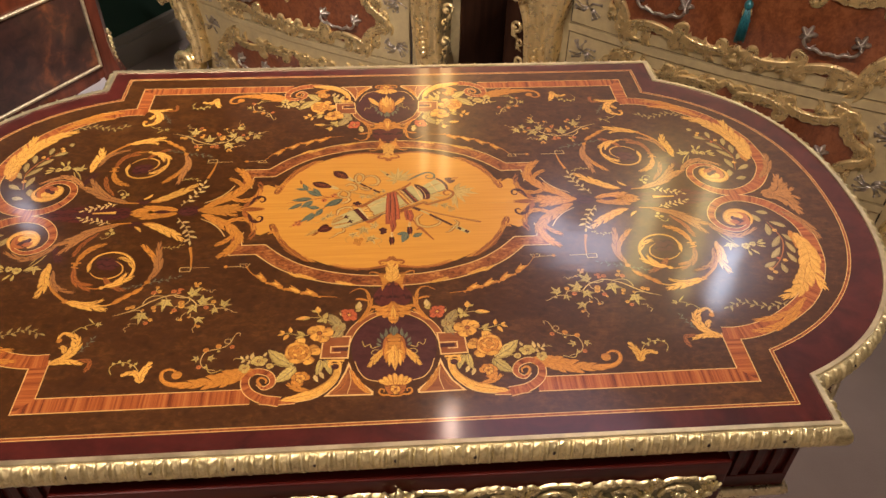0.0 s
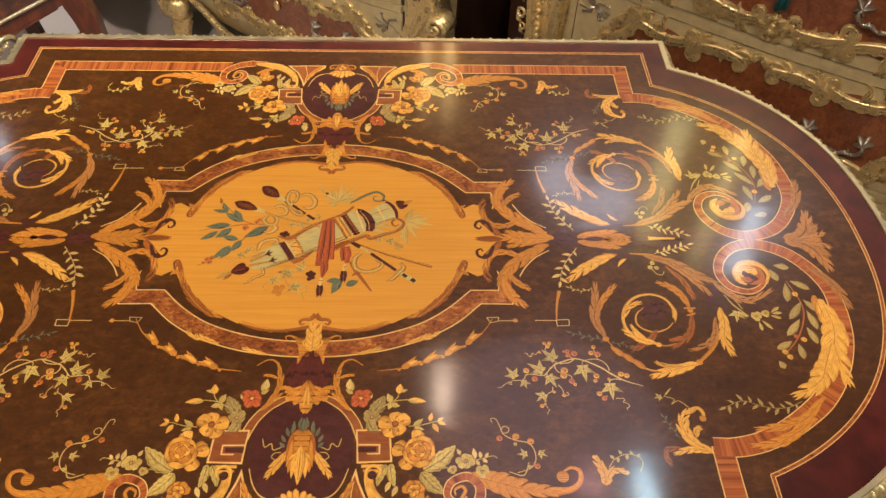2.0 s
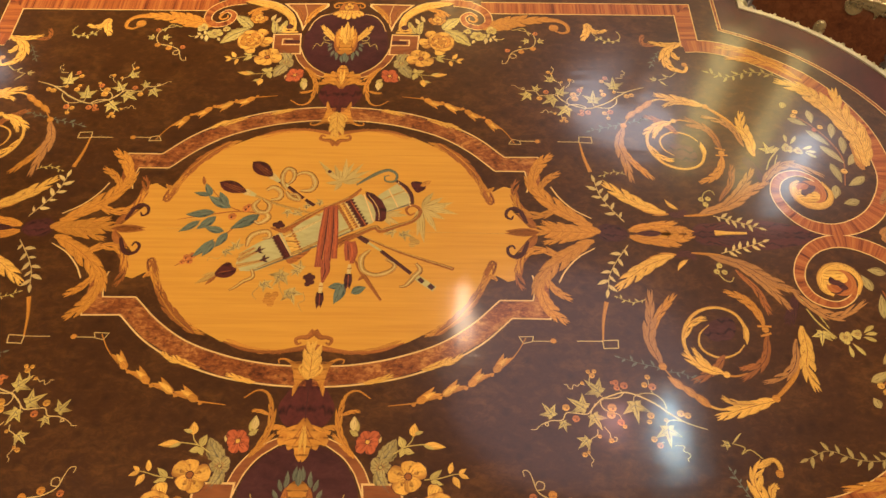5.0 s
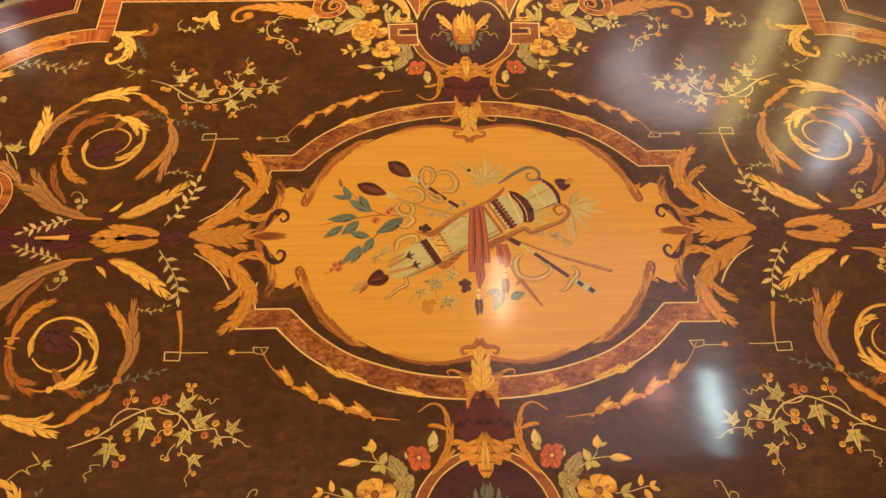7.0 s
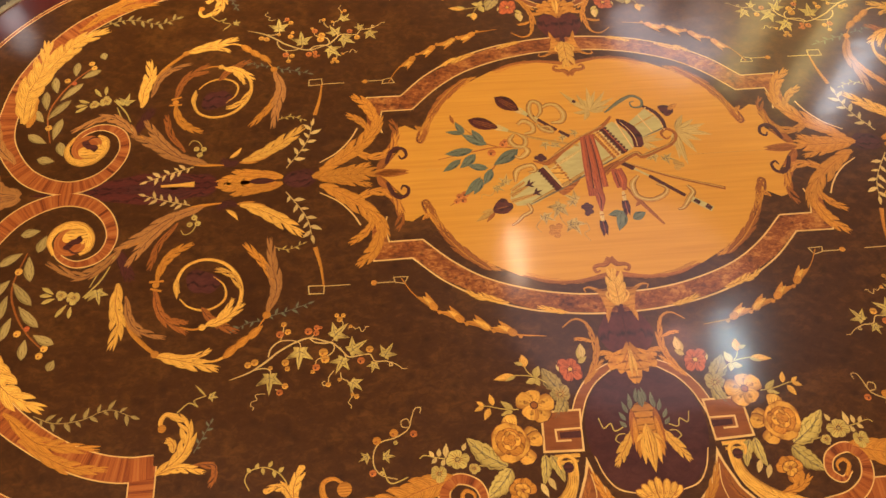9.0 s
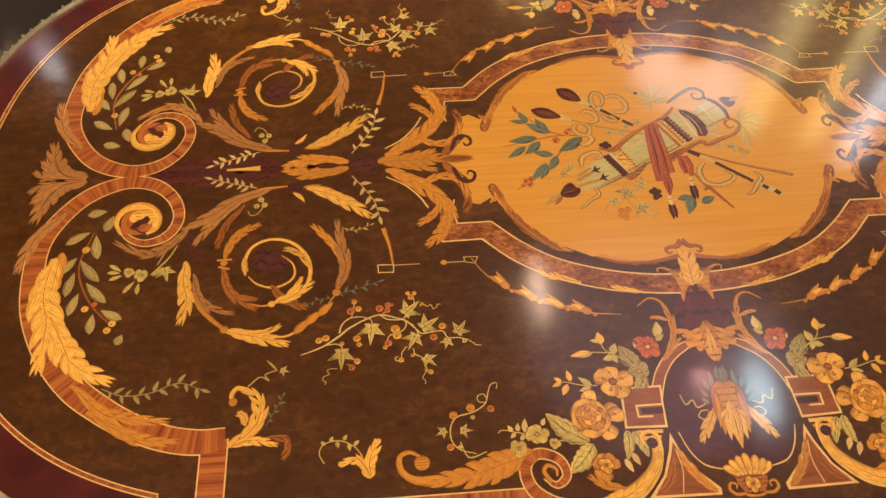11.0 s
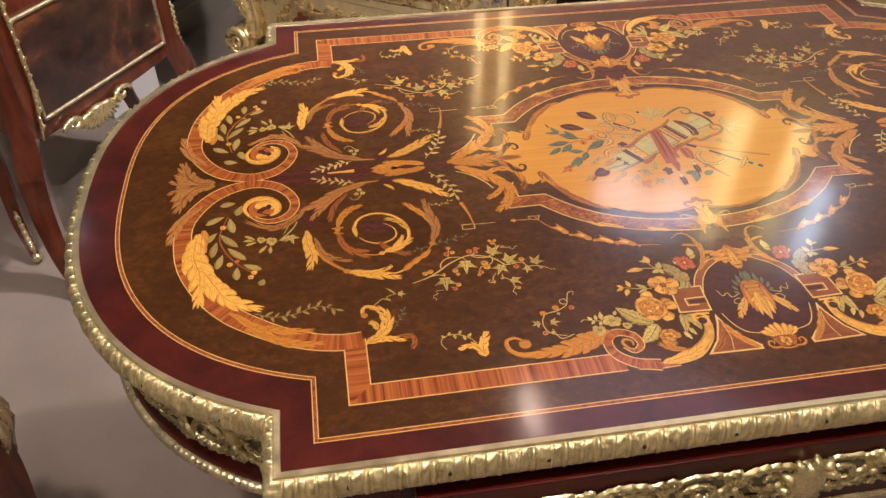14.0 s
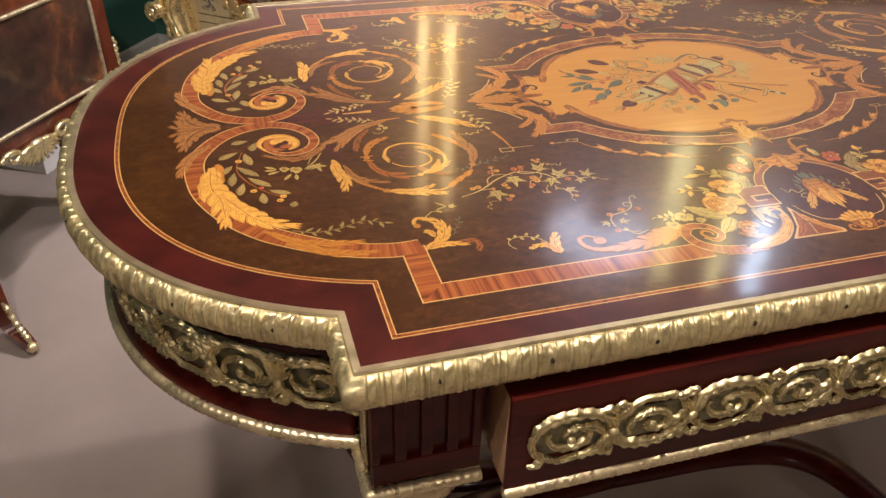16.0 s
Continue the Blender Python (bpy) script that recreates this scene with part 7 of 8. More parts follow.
def carved_frame(cz, hw, hh, keyed):
    """A rococo frame: a chain of C-scrolls and leaves from the flower at its foot, round the sides, to the crest."""
    bm = bmesh.new()
    W = (0.0018, 0.0036, 0.0064, 0.0094, 0.0112, 0.0100, 0.0070, 0.0040, 0.0018)
    for sx in (-1, 1):
        for sz in (-1, 1):
            at = lambda x, z: (x, cz + sz * z * hh)
            k = -sz
            ribbed_scroll(bm, c_scroll(at(0.030, 1.00), at(0.118, 0.88), -0.18 * k, 0.0110, 0.0130, -k, k), sx, W, 0.0125, 0.5)
            ribbed_scroll(bm, c_scroll(at(0.124, 1.00), at(0.226, 0.98), 0.22 * k, 0.0110, 0.0135, k, -k), sx, W, 0.0120, 0.5)
            ribbed_scroll(bm, c_scroll(at(0.232, 1.03), at(hw + 0.002, 0.20), 0.28 * k, 0.0130, 0.0170, k, k), sx, W, 0.0135, 0.6)
            leaf_burst(bm, 0.100, cz + sz * 0.93 * hh, sz * 40, 0.036, sx, 4, 26)
            leaf_burst(bm, 0.120, cz + sz * 0.96 * hh, sz * 165, 0.030, sx, 3, 24)
            leaf_burst(bm, 0.176, cz + sz * 1.04 * hh, sz * 20, 0.034, sx, 3, 22)
            leaf_burst(bm, 0.225, cz + sz * 1.00 * hh, sz * 30, 0.046, sx, 5, 26)
            leaf_burst(bm, 0.262, cz + sz * 0.72 * hh, sz * 20, 0.026, sx, 3, 30)
            leaf_burst(bm, 0.046, cz + sz * 1.00 * hh, sz * 30, 0.030, sx, 3, 26)
        leaf_burst(bm, hw + 0.002, cz, 0, 0.038, sx, 5, 36)
    for sz in (-1, 1):                        # flower at the foot, shell at the crest
        zc = cz + sz * hh
        if not (keyed and sz > 0):
            for k in range(6):
                a = 2 * math.pi * k / 6 + 0.5
                ribbed_scroll(bm, [(r * math.cos(a), zc + r * math.sin(a)) for r in np.linspace(0.003, 0.021, 7)], 1, (0.0030, 0.0062, 0.0084, 0.0080, 0.0030), 0.0150, 0.2)
            ball(on_front(0, zc, 0.0125), 0.0052, bm, (1, 0.8, 1), 10, 7)
        for sx in (-1, 1):
            leaf_burst(bm, 0.012, zc, sz * 62, 0.036, sx, 3, 34)
    return bm


def engraved_sprig(x, z, s, bm):
    """A small silver flower spray in the corner of a drawer."""
    rnd = random.Random(int(x * 1000) + int(z * 5000))
    for k in range(13):
        a = rnd.uniform(0, 6.28)
        p, q = on_front(x, z, 0.001), on_front(x + 0.032 * s * math.cos(a), z + 0.026 * s * math.sin(a), 0.003)
        mid = on_front(x + 0.014 * s * math.cos(a + 0.4), z + 0.014 * s * math.sin(a + 0.4), 0.004)
        tube([p, mid, q], [0.0012, 0.0022, 0.0008], bm, 5)
        ball(q, 0.0034, bm, (1, 0.6, 1), 6, 5)


def bail_handle(x, z, parent):
    """A silvered drop handle with two leafy roses."""
    bm = bmesh.new()
    for sx in (-1, 1):                        # two cyma branches that meet in a leafy middle
        branch = smooth_line([on_front(x + sx * a, z + b, c) for a, b, c in ((0.047, 0.001, 0.013), (0.050, -0.010, 0.018), (0.040, -0.021, 0.018), (0.026, -0.021, 0.017), (0.014, -0.027, 0.017), (0.0, -0.025, 0.016))], 5)
        tube(branch, [0.0022, 0.0036, 0.0030, 0.0040, 0.0030, 0.0034], bm, 7)
        for a, b, lean in ((0.030, -0.021, 60), (0.012, -0.027, 120), (0.043, -0.018, 20)):
            q = math.radians(lean)
            tube([on_front(x + sx * a, z + b, 0.018), on_front(x + sx * (a + 0.005 * math.cos(q)), z + b + 0.005 * math.sin(q), 0.020), on_front(x + sx * (a + 0.008 * math.cos(q + 0.8)), z + b + 0.009 * math.sin(q + 0.8), 0.016)], [0.0012, 0.0024, 0.0008], bm, 6)
    h = part("handle", bm, SILVER, parent, "silvered scrolled drop handle", True)
    for sx in (-1, 1):
        bm, rings = bmesh.new(), []
        for rad, lift in ((0.015, 0.002), (0.0148, 0.006), (0.011, 0.010), (0.006, 0.015), (0.002, 0.017)):   # a leafy boss of five lobes
            rings.append([bm.verts.new(on_front(x + sx * 0.047 + rad * (0.86 + 0.30 * math.cos(5 * a)) * math.cos(a), z + rad * (0.86 + 0.30 * math.cos(5 * a)) * math.sin(a), lift)) for a in np.linspace(0, 2 * math.pi, 42, endpoint=False)])
        for u, v in zip(rings, rings[1:]):
            for j in range(42):
                bm.faces.new((u[j], u[(j + 1) % 42], v[(j + 1) % 42], v[j]))
        bm.faces.new(rings[0]), bm.faces.new(rings[-1])
        part("rose", bm, SILVER, h, smooth=True)


def console_lift(z):
    """How far the face of a corner console stands out (negative y)."""
    return -(0.036 + 0.013 * math.sin(math.pi * min(1.0, max(0.0, (z - 0.46) / 0.40))) + 0.016 * max(0.0, (0.46 - z) / 0.2) * max(0.0, 1 - abs(z - 0.30) / 0.22))


def console(sx):
    """A corner console: a swelling board whose two raised ribs part round a sunk panel, fluted above."""
    edges = smooth_line([(0.360, 0.402, 0.250), (0.357, 0.404, 0.300), (0.367, 0.424, 0.350), (0.381, 0.456, 0.400), (0.388, 0.476, 0.432), (0.393, 0.470, 0.455), (0.388, 0.460, 0.500), (0.383, 0.460, 0.570), (0.382, 0.466, 0.640), (0.370, 0.484, 0.690), (0.362, 0.492, 0.730), (0.366, 0.484, 0.800), (0.376, 0.458, 0.891)], 8)
    across = np.linspace(-1, 1, 27)
    bm, rows = bmesh.new(), []
    for a, b, z in edges:
        part_way = math.sin(math.pi * min(1.0, max(0.0, (z - 0.455) / 0.25)))
        rib = 0.16 + 0.40 * part_way
        row = []
        for c in across:
            y = 0.013 * max(0.0, 1 - c * c) ** 0.5
            y += 0.0055 * math.exp(-((abs(c) - 0.88) / 0.10) ** 2)
            y += 0.0080 * math.exp(-((abs(c) - rib) / 0.13) ** 2)
            y -= 0.0070 * part_way * math.exp(-(c / 0.30) ** 2)
            y += 0.0028 * math.cos(c * 15.7) * min(1.0, max(0.0, (z - 0.585) / 0.06)) * (abs(c) < 0.8)
            y += 0.0030 * math.sin(z * 150 + abs(c) * 4) * min(1.0, max(0.0, (0.44 - z) / 0.03)) * (c > 0.1)
            row.append(Vector((sx * (a + (b - a) * (c + 1) / 2), console_lift(z) - y + 0.006, z)))
        row = [Vector((row[0].x, 0.02, z))] + row + [Vector((row[-1].x, 0.02, z))]
        rows.append([bm.verts.new(p) for p in row])
    for u, v in zip(rows, rows[1:]):
        for j in range(len(u) - 1):
            bm.faces.new((u[j], u[j + 1], v[j + 1], v[j]))
        bm.faces.new((u[-1], u[0], v[0], v[-1]))
    bm.faces.new(rows[0]), bm.faces.new(rows[-1])
    return bm


def commode(label, m):
    c = thing("commode", label, "commode", "pair of commodes", m)
    body = bmesh.new()
    nz = 12
    rows = []
    for j in range(nz + 1):
        z = 0.16 + 0.73 * j / nz
        row = [on_front(-HALF - 0.03 + (2 * HALF + 0.06) * i / 20, z, -0.006) for i in range(21)]
        side = HALF + 0.07 + 0.02 * math.sin(math.pi * (z - 0.16) / 0.73)
        row += [Vector((side, 0.06, z)), Vector((side, 0.50, z)), Vector((-side, 0.50, z)), Vector((-side, 0.06, z))]
        rows.append([body.verts.new(p) for p in row])
    k = len(rows[0])
    for a, b in zip(rows, rows[1:]):
        for i in range(k):
            body.faces.new((a[i], a[(i + 1) % k], b[(i + 1) % k], b[i]))
    body.faces.new(rows[0]), body.faces.new(rows[-1])
    part("case", body, CASE, c, "champagne gilt bombe case", True)
    for sx in (-1, 1):                        # dark polished sides
        bm = bmesh.new()
        ends = [[bm.verts.new((sx * (HALF + 0.07 + 0.02 * math.sin(math.pi * (z - 0.16) / 0.73) + d), y, z)) for y, d in ((0.066, 0.0005), (0.066, 0.005), (0.496, 0.005), (0.496, 0.0005))] for z in np.linspace(0.17, 0.885, 13)]
        for u, v in zip(ends, ends[1:]):
            for j in range(3):
                bm.faces.new((u[j], u[j + 1], v[j + 1], v[j]))
        bm.faces.new(ends[0]), bm.faces.new(ends[-1])
        part("side_panel", bm, DARKWOOD, c, "dark polished wood side")
    part("top_slab", box(-0.50, 0.50, -0.06, 0.51, 0.893, 0.918, 0.008), MARBLE, c, "brown marble slab")
    for d, (z0, z1) in enumerate(((0.215, 0.414), (0.438, 0.636), (0.660, 0.880))):
        cz, hh = (z0 + z1) / 2, (z1 - z0) / 2
        if d < 2:                             # the moulded rail above a drawer
            part("rail", skin(-HALF + 0.006, HALF - 0.006, z1 + 0.0035, z1 + 0.0205, 0.006, 14, 3), CASE, c, "champagne gilt rail between two drawers", True)
        # shade of the joint, put in as a near-black sheet behind the drawer
        part("gap", skin(-HALF + 0.004, HALF - 0.004, z0 - 0.004, z1 + 0.004, -0.003), SHADOWGAP, c, "dark sheet that paints the shade in the joint round a drawer")
        dr = part("drawer", skin(-HALF + 0.008, HALF - 0.008, z0, z1, 0.002), CASE, c, "champagne gilt drawer front with a burr panel", True)
        outline = cartouche(cz - (0.010 if d == 0 else 0.0), 0.285, hh * (0.60 if d == 0 else 0.70))
        bm = bmesh.new()
        inner = [bm.verts.new(on_front(x * s, cz + (z - cz) * s, 0.0035)) for s in (1.0, 0.66, 0.33) for x, z in outline]
        k = len(outline)
        for r in range(2):
            for i in range(k):
                bm.faces.new((inner[r * k + i], inner[r * k + (i + 1) % k], inner[(r + 1) * k + (i + 1) % k], inner[(r + 1) * k + i]))
        bm.faces.new(inner[2 * k:])
        part("burr_panel", bm, DRAWERWOOD, dr, "polished red-brown burr veneer", True)
        part("carved_frame", carved_frame(cz - (0.010 if d == 0 else 0.0), 0.288, hh * (0.62 if d == 0 else 0.72), d < 2), CARVED, dr, "carved and burnished gilt rococo frame", True)
        for sx in (-1, 1):
            for sz in (-1, 1):
                bm = bmesh.new()
                engraved_sprig(sx * 0.325, cz + sz * hh * 0.62, 1.0, bm)
                part("silver_sprig", bm, SILVER, dr, "small silver flower spray", True)["kind"] = "stuff"
        for sx in (-1, 1):
            bail_handle(sx * 0.165, cz - 0.008, dr)
        plate = ball(on_front(0, cz + 0.008, 0.008), 0.012, None, (0.8, 0.4, 1.2))
        part("key_plate", plate, CARVED, dr, "small gilt key plate", True)
    for sx in (-1, 1):                        # carved consoles at the corners, scrolled at the foot
        st = part("stile", console(sx), CARVED, c, "carved gilt corner console", True)
        for k in range(7):
            z = 0.500 + 0.0145 * k
            part("bead", ball((sx * 0.425, console_lift(z) - 0.017, z), 0.0078 - 0.0007 * k, None, (1, 0.9, 1.1), 9, 6), CARVED, st, smooth=True)
        for cx, zc, r, turn, y in ((0.424, 0.236, 0.044, 1, -0.062), (0.478, 0.436, 0.026, 1, -0.052), (0.474, 0.716, 0.024, -1, -0.066)):
            bm, pts = bmesh.new(), []
            for i in range(44):
                t = i / 43
                w = turn * (-2.0 + 11.5 * t) + (0.6 if turn > 0 else 2.2)
                rr = r * (1 - 0.86 * t ** 0.85)
                pts.append((sx * (cx + rr * math.cos(w)), y - 0.012 * t, zc + rr * math.sin(w)))
            tube(pts, [r * 0.20, r * 0.27, r * 0.22, r * 0.15, r * 0.12], bm, 9)
            ball(pts[-1], r * 0.20, bm, (1, 0.8, 1))
            tube([(sx * cx, y + 0.045, zc), (sx * cx, y + 0.003, zc)], [r * 0.97, r * 0.80], bm, 20)
            part("volute", bm, CARVED, st, "carved gilt volute", True)
        for x, z, r in ((0.482, 0.622, 0.014), (0.474, 0.585, 0.009), (0.474, 0.536, 0.011), (0.470, 0.505, 0.008), (0.452, 0.385, 0.013), (0.432, 0.352, 0.011), (0.418, 0.322, 0.010)):   # small scrolls along the outer edge
            bm = bmesh.new()
            pts = [(sx * (x + r * (1 - 0.8 * t) * math.cos(0.4 + 6.6 * t)), console_lift(z) + 0.012 - 0.010 * t, z + r * (1 - 0.8 * t) * math.sin(0.4 + 6.6 * t)) for t in np.linspace(0, 1, 20)]
            tube(pts, [r * 0.26, r * 0.34, r * 0.26], bm, 7)
            ball(pts[-1], r * 0.34, bm, (1, 1, 1), 8, 6)
            tube([pts[0], (sx * (x + r * 0.5), console_lift(z) + 0.008, z - r * 1.3), (sx * (x - r * 0.5), console_lift(z) + 0.012, z - r * 2.4)], [r * 0.26, r * 0.42, r * 0.08], bm, 7)
            part("edge_scroll", bm, CARVED, st, smooth=True)
        part("plinth_cushion", tube([(sx * 0.424, -0.030, 0.140), (sx * 0.424, -0.034, 0.150), (sx * 0.424, -0.036, 0.168), (sx * 0.424, -0.034, 0.186), (sx * 0.424, -0.030, 0.196)], [0.040, 0.052, 0.055, 0.052, 0.040], None, 20, 0.62, (0, 1, 0)), CARVED, c, "gilt cushion below the scroll", True)
        part("front_foot", tube(smooth_line([(sx * 0.405, -0.010, 0.0), (sx * 0.428, -0.028, 0.05), (sx * 0.412, -0.022, 0.150)], 6), [0.024, 0.030, 0.038], None, 14, 0.7, (0, 1, 0)), CARVED, c, "carved gilt foot", True)
        part("rear_leg", box(*sorted((sx * 0.36, sx * 0.42)), 0.44, 0.50, 0, 0.17, 0.006), CASE, c)
    apron = tube([on_front(x, 0.165 + 0.035 * math.cos(x * 16), 0.006) for x in np.linspace(-0.38, 0.38, 40)], [0.010, 0.014, 0.010], None, 8)
    part("apron_carving", apron, CARVED, c, "carved gilt apron", True)
    return c


commode("bombe commode in champagne gilt with carved rococo drawer frames", ROOM @ pose(-0.885, 0.905, 0))
commode("bombe commode in champagne gilt with a teal key tassel", ROOM @ pose(0.262, 0.905, 0))

TEAL_SILK = painted("teal_silk", (0.010, 0.115, 0.125), 0.45, 0.3, 200, 0.4)
tassel = thing("key_tassel", "teal silk tassel hanging from a drawer key", "tassel", "", ROOM @ pose(0.264, 0.905 - belly(0, 0.78) - 0.026, 0))
part("knot", ball((0, 0, 0.800), 0.0085, None, (1, 1, 1.2)), TEAL_SILK, tassel, smooth=True)
bm = bmesh.new()
rnd = random.Random(5)
for i in range(34):
    a, r = rnd.uniform(0, 6.28), rnd.uniform(0.3, 1.0)
    tube([(0.004 * r * math.cos(a), 0.004 * r * math.sin(a), 0.796), (0.009 * r * math.cos(a), 0.008 * r * math.sin(a), 0.77), (0.011 * r * math.cos(a) - 0.002, 0.008 * r * math.sin(a), 0.728 + rnd.uniform(-0.003, 0.004))], [0.0014, 0.0018, 0.0012], bm, 5)
part("fringe", bm, TEAL_SILK, tassel, "teal silk threads", True)
part("cord", tube([(0, 0.006, 0.832), (0.004, 0.002, 0.818), (0, 0, 0.808)], [0.0018], None, 6), TEAL_SILK, tassel, smooth=True)
part("key", lathe([(0.004, 0.829), (0.008, 0.832), (0.008, 0.838), (0.004, 0.841)], 12), CARVED, tassel, "small gilt key bow", True)

# block added in the gap for the dark wooden side that shows there
pedestal = thing("side_pedestal", "dark walnut block between the commodes, standing for a dark wooden side", "pedestal", "", ROOM @ pose(-0.315, 1.22, 0))
part("plinth", box(-0.115, 0.115, 0, 0.22, 0.0, 0.09, 0.004), DARKWOOD, pedestal)
part("shaft", box(-0.105, 0.105, 0.008, 0.21, 0.09, 0.95, 0.004), DARKWOOD, pedestal)
part("cap", box(-0.115, 0.115, 0, 0.22, 0.95, 0.98, 0.004), DARKWOOD, pedestal)

# ---------------------------------------------------------------- the painted cabinet on cabriole legs
n = Nodes("vernis_painting")
p = world_place(n)
glow = n.noise(p, 4.5, 4, 0.6, 0.8)
detail = n.noise(p, 26, 5, 0.65, 0.6)
fac = n.math("ADD", n.math("MULTIPLY", glow, 0.7), n.math("MULTIPLY", detail, 0.3))
PAINTING = polish(n, n.ramp(fac, (0.40, (0.018, 0.010, 0.009)), (0.50, (0.045, 0.020, 0.014)), (0.57, (0.12, 0.040, 0.016)), (0.68, (0.24, 0.10, 0.04))), False)
WALNUT = straight("cabinet_mahogany", (0.036, 0.0075, 0.004), (0.125, 0.029, 0.0105), (6, 6, 1), 7)
LINE = gilt("beaded_brass_line", (0.62, 0.54, 0.34), 0.35)

cab = thing("painted_cabinet", "mahogany cabinet on cabriole legs with a dark painted panel", "cabinet", "", ROOM @ pose(-1.28, 0.10, 0))
CW, CD, CB, CT = 0.445, 0.22, 0.345, 0.80
body = part("body", box(-CD, 0, 0, CW, CB, CT, 0.004), WALNUT, cab, "mahogany body")
part("cabinet_top", box(-CD - 0.01, 0.015, -0.012, CW + 0.012, CT, CT + 0.025, 0.006), WALNUT, cab, "moulded mahogany top")


def bordered_panel(y0, y1, z0, z1, parent):
    pn = part("painted_panel", box(0.0005, 0.004, y0, y1, z0, z1), PAINTING, parent, "dark landscape painted panel")
    for a, b in (((y0, z0), (y1, z0)), ((y1, z0), (y1, z1)), ((y1, z1), (y0, z1)), ((y0, z1), (y0, z0))):
        pts = [Vector((0.005, a[0] + (b[0] - a[0]) * t, a[1] + (b[1] - a[1]) * t)) for t in np.linspace(0, 1, 60)]
        bm = bmesh.new()
        tube(pts, [0.0046], bm, 6)
        for q in pts[::1]:
            ball(q + Vector((0.002, 0, 0)), 0.0042, bm, (0.8, 1, 1), 6, 4)
        part("brass_beading", bm, LINE, pn, "beaded brass border", True)


bordered_panel(0.042, 0.424, 0.385, 0.605, body)
MY = 0.176                                    # the pierced shell under the panel
mount = part("apron_mount", ball((0.008, MY, 0.338), 0.016, None, (0.6, 1.5, 0.7), 12, 8), ORMOLU, cab, "cast gilt shell mount on the apron", True)
for k in range(13):
    a = math.radians(195 + 150 * k / 12)
    q = [(0.010, MY + 0.072 * math.cos(a) * t, 0.344 + 0.048 * math.sin(a) * t) for t in (0.1, 0.4, 0.7, 1.0)]
    part("shell_rib", tube(q, [0.004, 0.0075, 0.006, 0.003], None, 6), FRIEZE_GILT, mount, smooth=True)
for s in (-1, 1):
    pts = [(0.012, MY + s * (0.075 + 0.030 * (1 - 0.85 * t) * math.cos(6.5 * t)), 0.338 + 0.018 * (1 - 0.85 * t) * math.sin(6.5 * t)) for t in np.linspace(0, 1, 24)]
    part("shell_scroll", tube(pts, [0.005, 0.007, 0.005], None, 6), FRIEZE_GILT, mount, smooth=True)
arch = [(y, CB - 0.012 + 0.010 * abs(math.cos(math.pi * (y / CW)))) for y in np.linspace(0.03, CW - 0.03, 24)]
bm = bmesh.new()
lo = [bm.verts.new((0.0, y, z)) for y, z in arch]
hi = [bm.verts.new((0.0, y, CB + 0.002)) for y, z in arch]
lo2 = [bm.verts.new((-0.025, y, z)) for y, z in arch]
hi2 = [bm.verts.new((-0.025, y, CB + 0.002)) for y, z in arch]
for i in range(len(arch) - 1):
    bm.faces.new((lo[i], lo[i + 1], hi[i + 1], hi[i]))
    bm.faces.new((lo2[i], hi2[i], hi2[i + 1], lo2[i + 1]))
    bm.faces.new((lo[i], lo2[i], lo2[i + 1], lo[i + 1]))
part("apron", bm, WALNUT, body, "shaped mahogany apron")
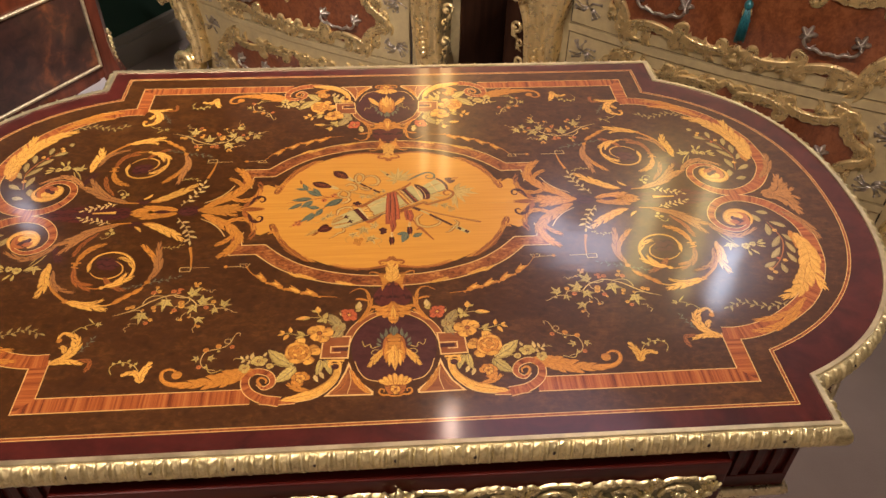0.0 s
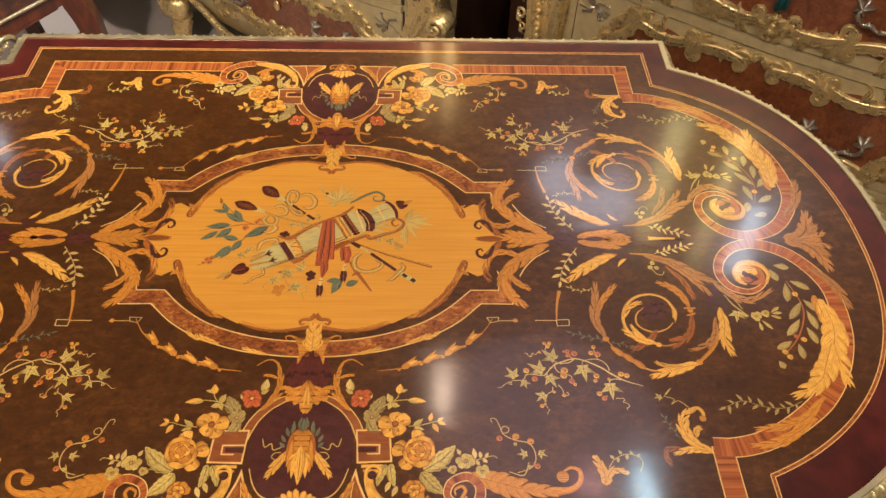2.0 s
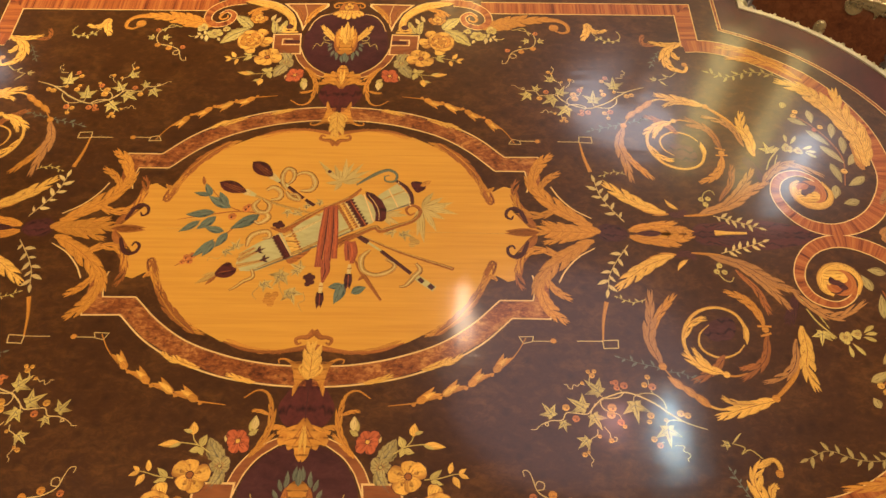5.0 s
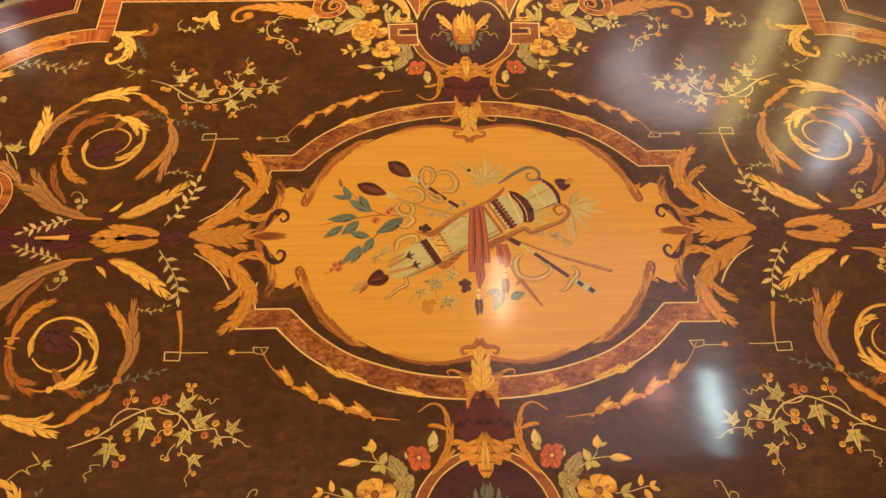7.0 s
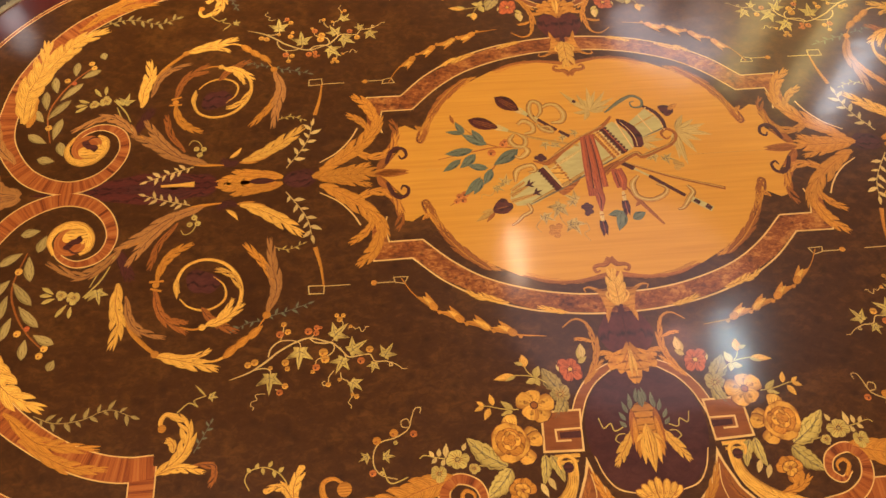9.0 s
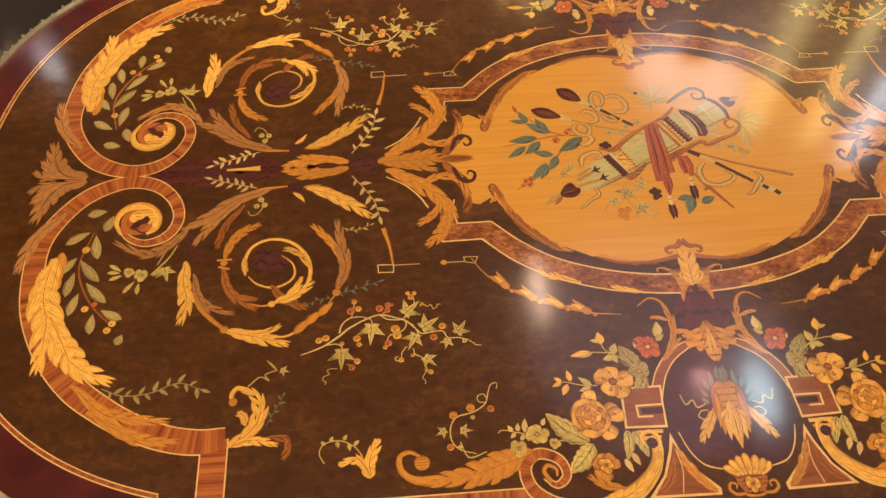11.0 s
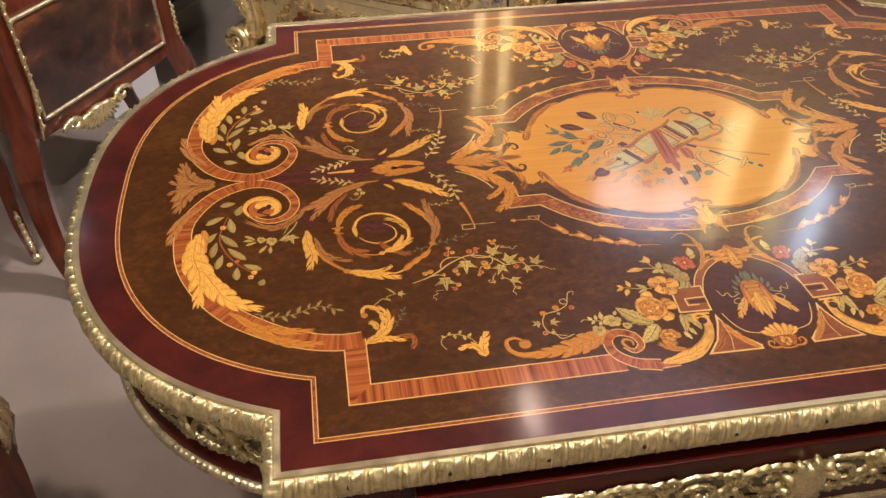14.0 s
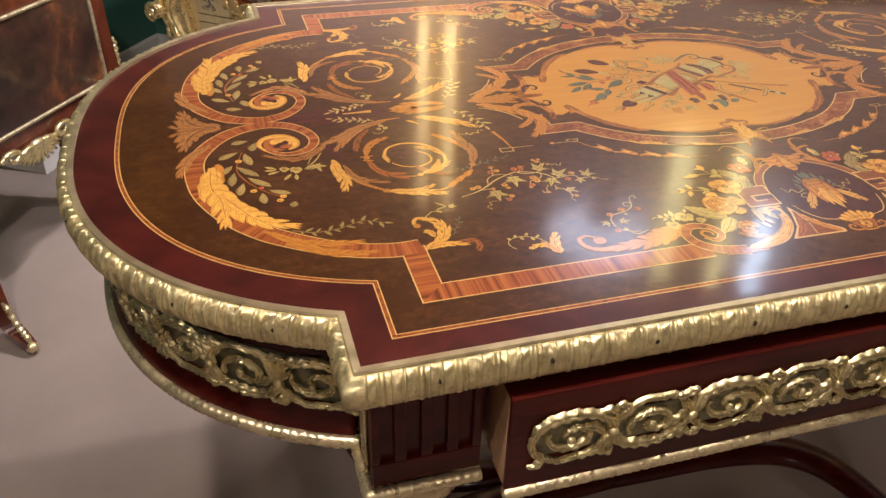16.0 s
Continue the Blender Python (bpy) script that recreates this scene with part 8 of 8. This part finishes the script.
for sx, sy in ((1, 0), (1, 1), (0, 0), (0, 1)):
    ox, oy = (1 if sx else -1), (1 if sy else -1)
    bx, by = (0.0 if sx else -CD), (CW if sy else 0.0)
    if sx:                                    # canted corner post, knee, and a foot that sweeps outwards
        post = [(bx - 0.010, by + oy * 0.008, CT - 0.002), (bx - 0.010, by + oy * 0.008, 0.46), (bx - 0.004, by + oy * 0.016, CB + 0.02), (bx + 0.002, by + oy * 0.036, 0.285), (bx + 0.004, by + oy * 0.044, 0.195), (bx + 0.026, by + oy * 0.058, 0.105), (bx + 0.062, by + oy * 0.072, 0.042), (bx + 0.118, by + oy * 0.088, 0.015)]
    else:
        post = [(bx + 0.030, by - oy * 0.020, CB + 0.07), (bx + 0.030, by - oy * 0.018, CB - 0.02), (bx + 0.040, by - oy * 0.010, 0.19), (bx + 0.065, by + oy * 0.012, 0.085), (bx + 0.120, by + oy * 0.040, 0.015)]
    spine = smooth_line(post, 7)
    leg = part("leg", tube(spine, [0.030, 0.030, 0.034, 0.037, 0.034, 0.029, 0.024, 0.016] if sx else [0.022, 0.024, 0.022, 0.019, 0.014], None, 4, 1.0, (1, 0, 0)), WALNUT, cab, "mahogany cabriole leg below a canted corner post")
    tip = (Vector(spine[-1]) - Vector(spine[-3])).normalized()
    part("sabot", ball(Vector(spine[-1]) + Vector((0, 0, 0.002)), 0.014, None, (1, 1, 0.9), 9, 6), ORMOLU, leg, "gilt shoe", True)
    for k in range(6):                        # overlapping leaves that cover the toe
        q = Vector(spine[-1]) - tip * (0.010 + 0.009 * k) + Vector((0, 0, 0.012 + 0.0016 * k * k))
        part("sabot_leaf", tube([q - tip * 0.016 + Vector((0, 0, 0.009)), q + Vector((0, 0, 0.009)), q + tip * 0.012 - Vector((0, 0, 0.002))], [0.002, 0.0072, 0.0030], None, 7), ORMOLU, leg, "gilt leaf of the shoe", True)
    if sx:
        if sy:                                # low on the outer edge of one post, all along the inner edge of the other
            ends = [(bx + 0.004, by + 0.030 + 0.010 * max(0.0, (0.40 - z) / 0.10), z) for z in np.linspace(0.47, 0.31, 24)]
        else:
            ends = [(bx + 0.007, by + 0.018 + 0.022 * min(1.0, (z - 0.34) / 0.12), z) for z in np.linspace(CT - 0.02, 0.345, 24)]
        chute = part("corner_chute", tube(ends, [0.0034, 0.0045, 0.0040, 0.0050, 0.0022], None, 7), FRIEZE_GILT, cab, "slim leafy gilt corner mount", True)
        for k in range(22):                   # husks that run down the corner
            q = Vector(ends[k])
            part("husk", tube([q, q + Vector((0.003, (1 if k % 2 else -1) * 0.0035, -0.006)), q + Vector((0.001, 0, -0.019))], [0.0022, 0.0042, 0.0012], None, 6), FRIEZE_GILT, chute, smooth=True)

# ---------------------------------------------------------------- a corner leg beside the centre table, under an assumed side table
stand = thing("side_table", "assumed mahogany side table on cabriole legs with gilt feet and knees", "side table", "", pose(-1.11, -0.26, 0))
# everything but the one corner leg is unseen and made up
part("tabletop", box(-0.222, 0.222, -0.212, 0.212, 0.700, 0.725, 0.006), WALNUT, stand, "moulded mahogany top")
part("frieze_rail", box(-0.205, 0.205, -0.195, 0.195, 0.600, 0.6995, 0.003), WALNUT, stand, "plain mahogany frieze")
for ox in (-1, 1):
    for oy in (-1, 1):
        spine = smooth_line([(ox * 0.190, oy * 0.180, 0.640), (ox * 0.222, oy * 0.212, 0.52), (ox * 0.236, oy * 0.226, 0.40), (ox * 0.228, oy * 0.218, 0.24), (ox * 0.228, oy * 0.218, 0.12), (ox * 0.238, oy * 0.228, 0.05), (ox * 0.254, oy * 0.244, 0.016)], 6)
        leg = part("leg", tube(spine, [0.036, 0.040, 0.036, 0.032, 0.029, 0.027, 0.022], None, 4, 1.0, (ox, 0.0, 0.0)), WALNUT, stand, "square mahogany cabriole leg")
        toe = Vector(spine[-1])
        part("sabot", ball(toe + Vector((0, 0, 0.006)), 0.023, None, (1, 1, 0.85), 12, 8), ORMOLU, leg, "cast gilt shoe", True)
        for k in range(9):                    # leaves of the shoe that climb the ankle
            a = math.atan2(oy, ox) + math.radians(-100 + 25 * k)
            foot_at = Vector(spine[-5])
            r = 0.030
            p0 = Vector((foot_at.x + r * math.cos(a), foot_at.y + r * math.sin(a), 0.030))
            part("sabot_leaf", tube([p0, p0 + Vector((0.004 * math.cos(a), 0.004 * math.sin(a), 0.026)), p0 + Vector((0.001 * math.cos(a), 0.001 * math.sin(a), 0.052 + 0.014 * (k % 2)))], [0.006, 0.0085, 0.0022], None, 7), ORMOLU, leg, "gilt leaf of the shoe", True)
        knee = Vector(spine[10])
        for k in range(5):                    # leafy mount on the knee
            a = math.atan2(oy, ox) + math.radians(-60 + 30 * k)
            p0 = Vector((knee.x + 0.040 * math.cos(a), knee.y + 0.040 * math.sin(a), 0.50))
            part("knee_leaf", tube([p0, p0 + Vector((0.006 * math.cos(a), 0.006 * math.sin(a), -0.045)), p0 + Vector((-0.006 * math.cos(a), -0.006 * math.sin(a), -0.10 - 0.03 * (k == 2)))], [0.006, 0.009, 0.002], None, 7), ORMOLU, leg, "gilt leaf on the knee", True)

# white box added where light falls bright on the skirting and floor
PATCH_WHITE = painted("white_card", (0.78, 0.77, 0.74), 0.7, 0.03, 8)
for v, w, tall, turn in ((0.735, 0.105, 0.18, 2),):
    bx = thing("card_box", "white box added for a brightly lit patch at the foot of the wall", "box", "", ROOM @ pose(-1.735, v, 0, 0, 0, turn))
    part("carton", box(-0.075, 0.075, -w, w, 0, tall, 0.002), PATCH_WHITE, bx)
    for s in (-1, 1):
        part("lid_flap", box(*sorted((s * 0.001, s * 0.077)), -w - 0.002, w + 0.002, tall + 0.0005, tall + 0.004, 0.001), PATCH_WHITE, bx)
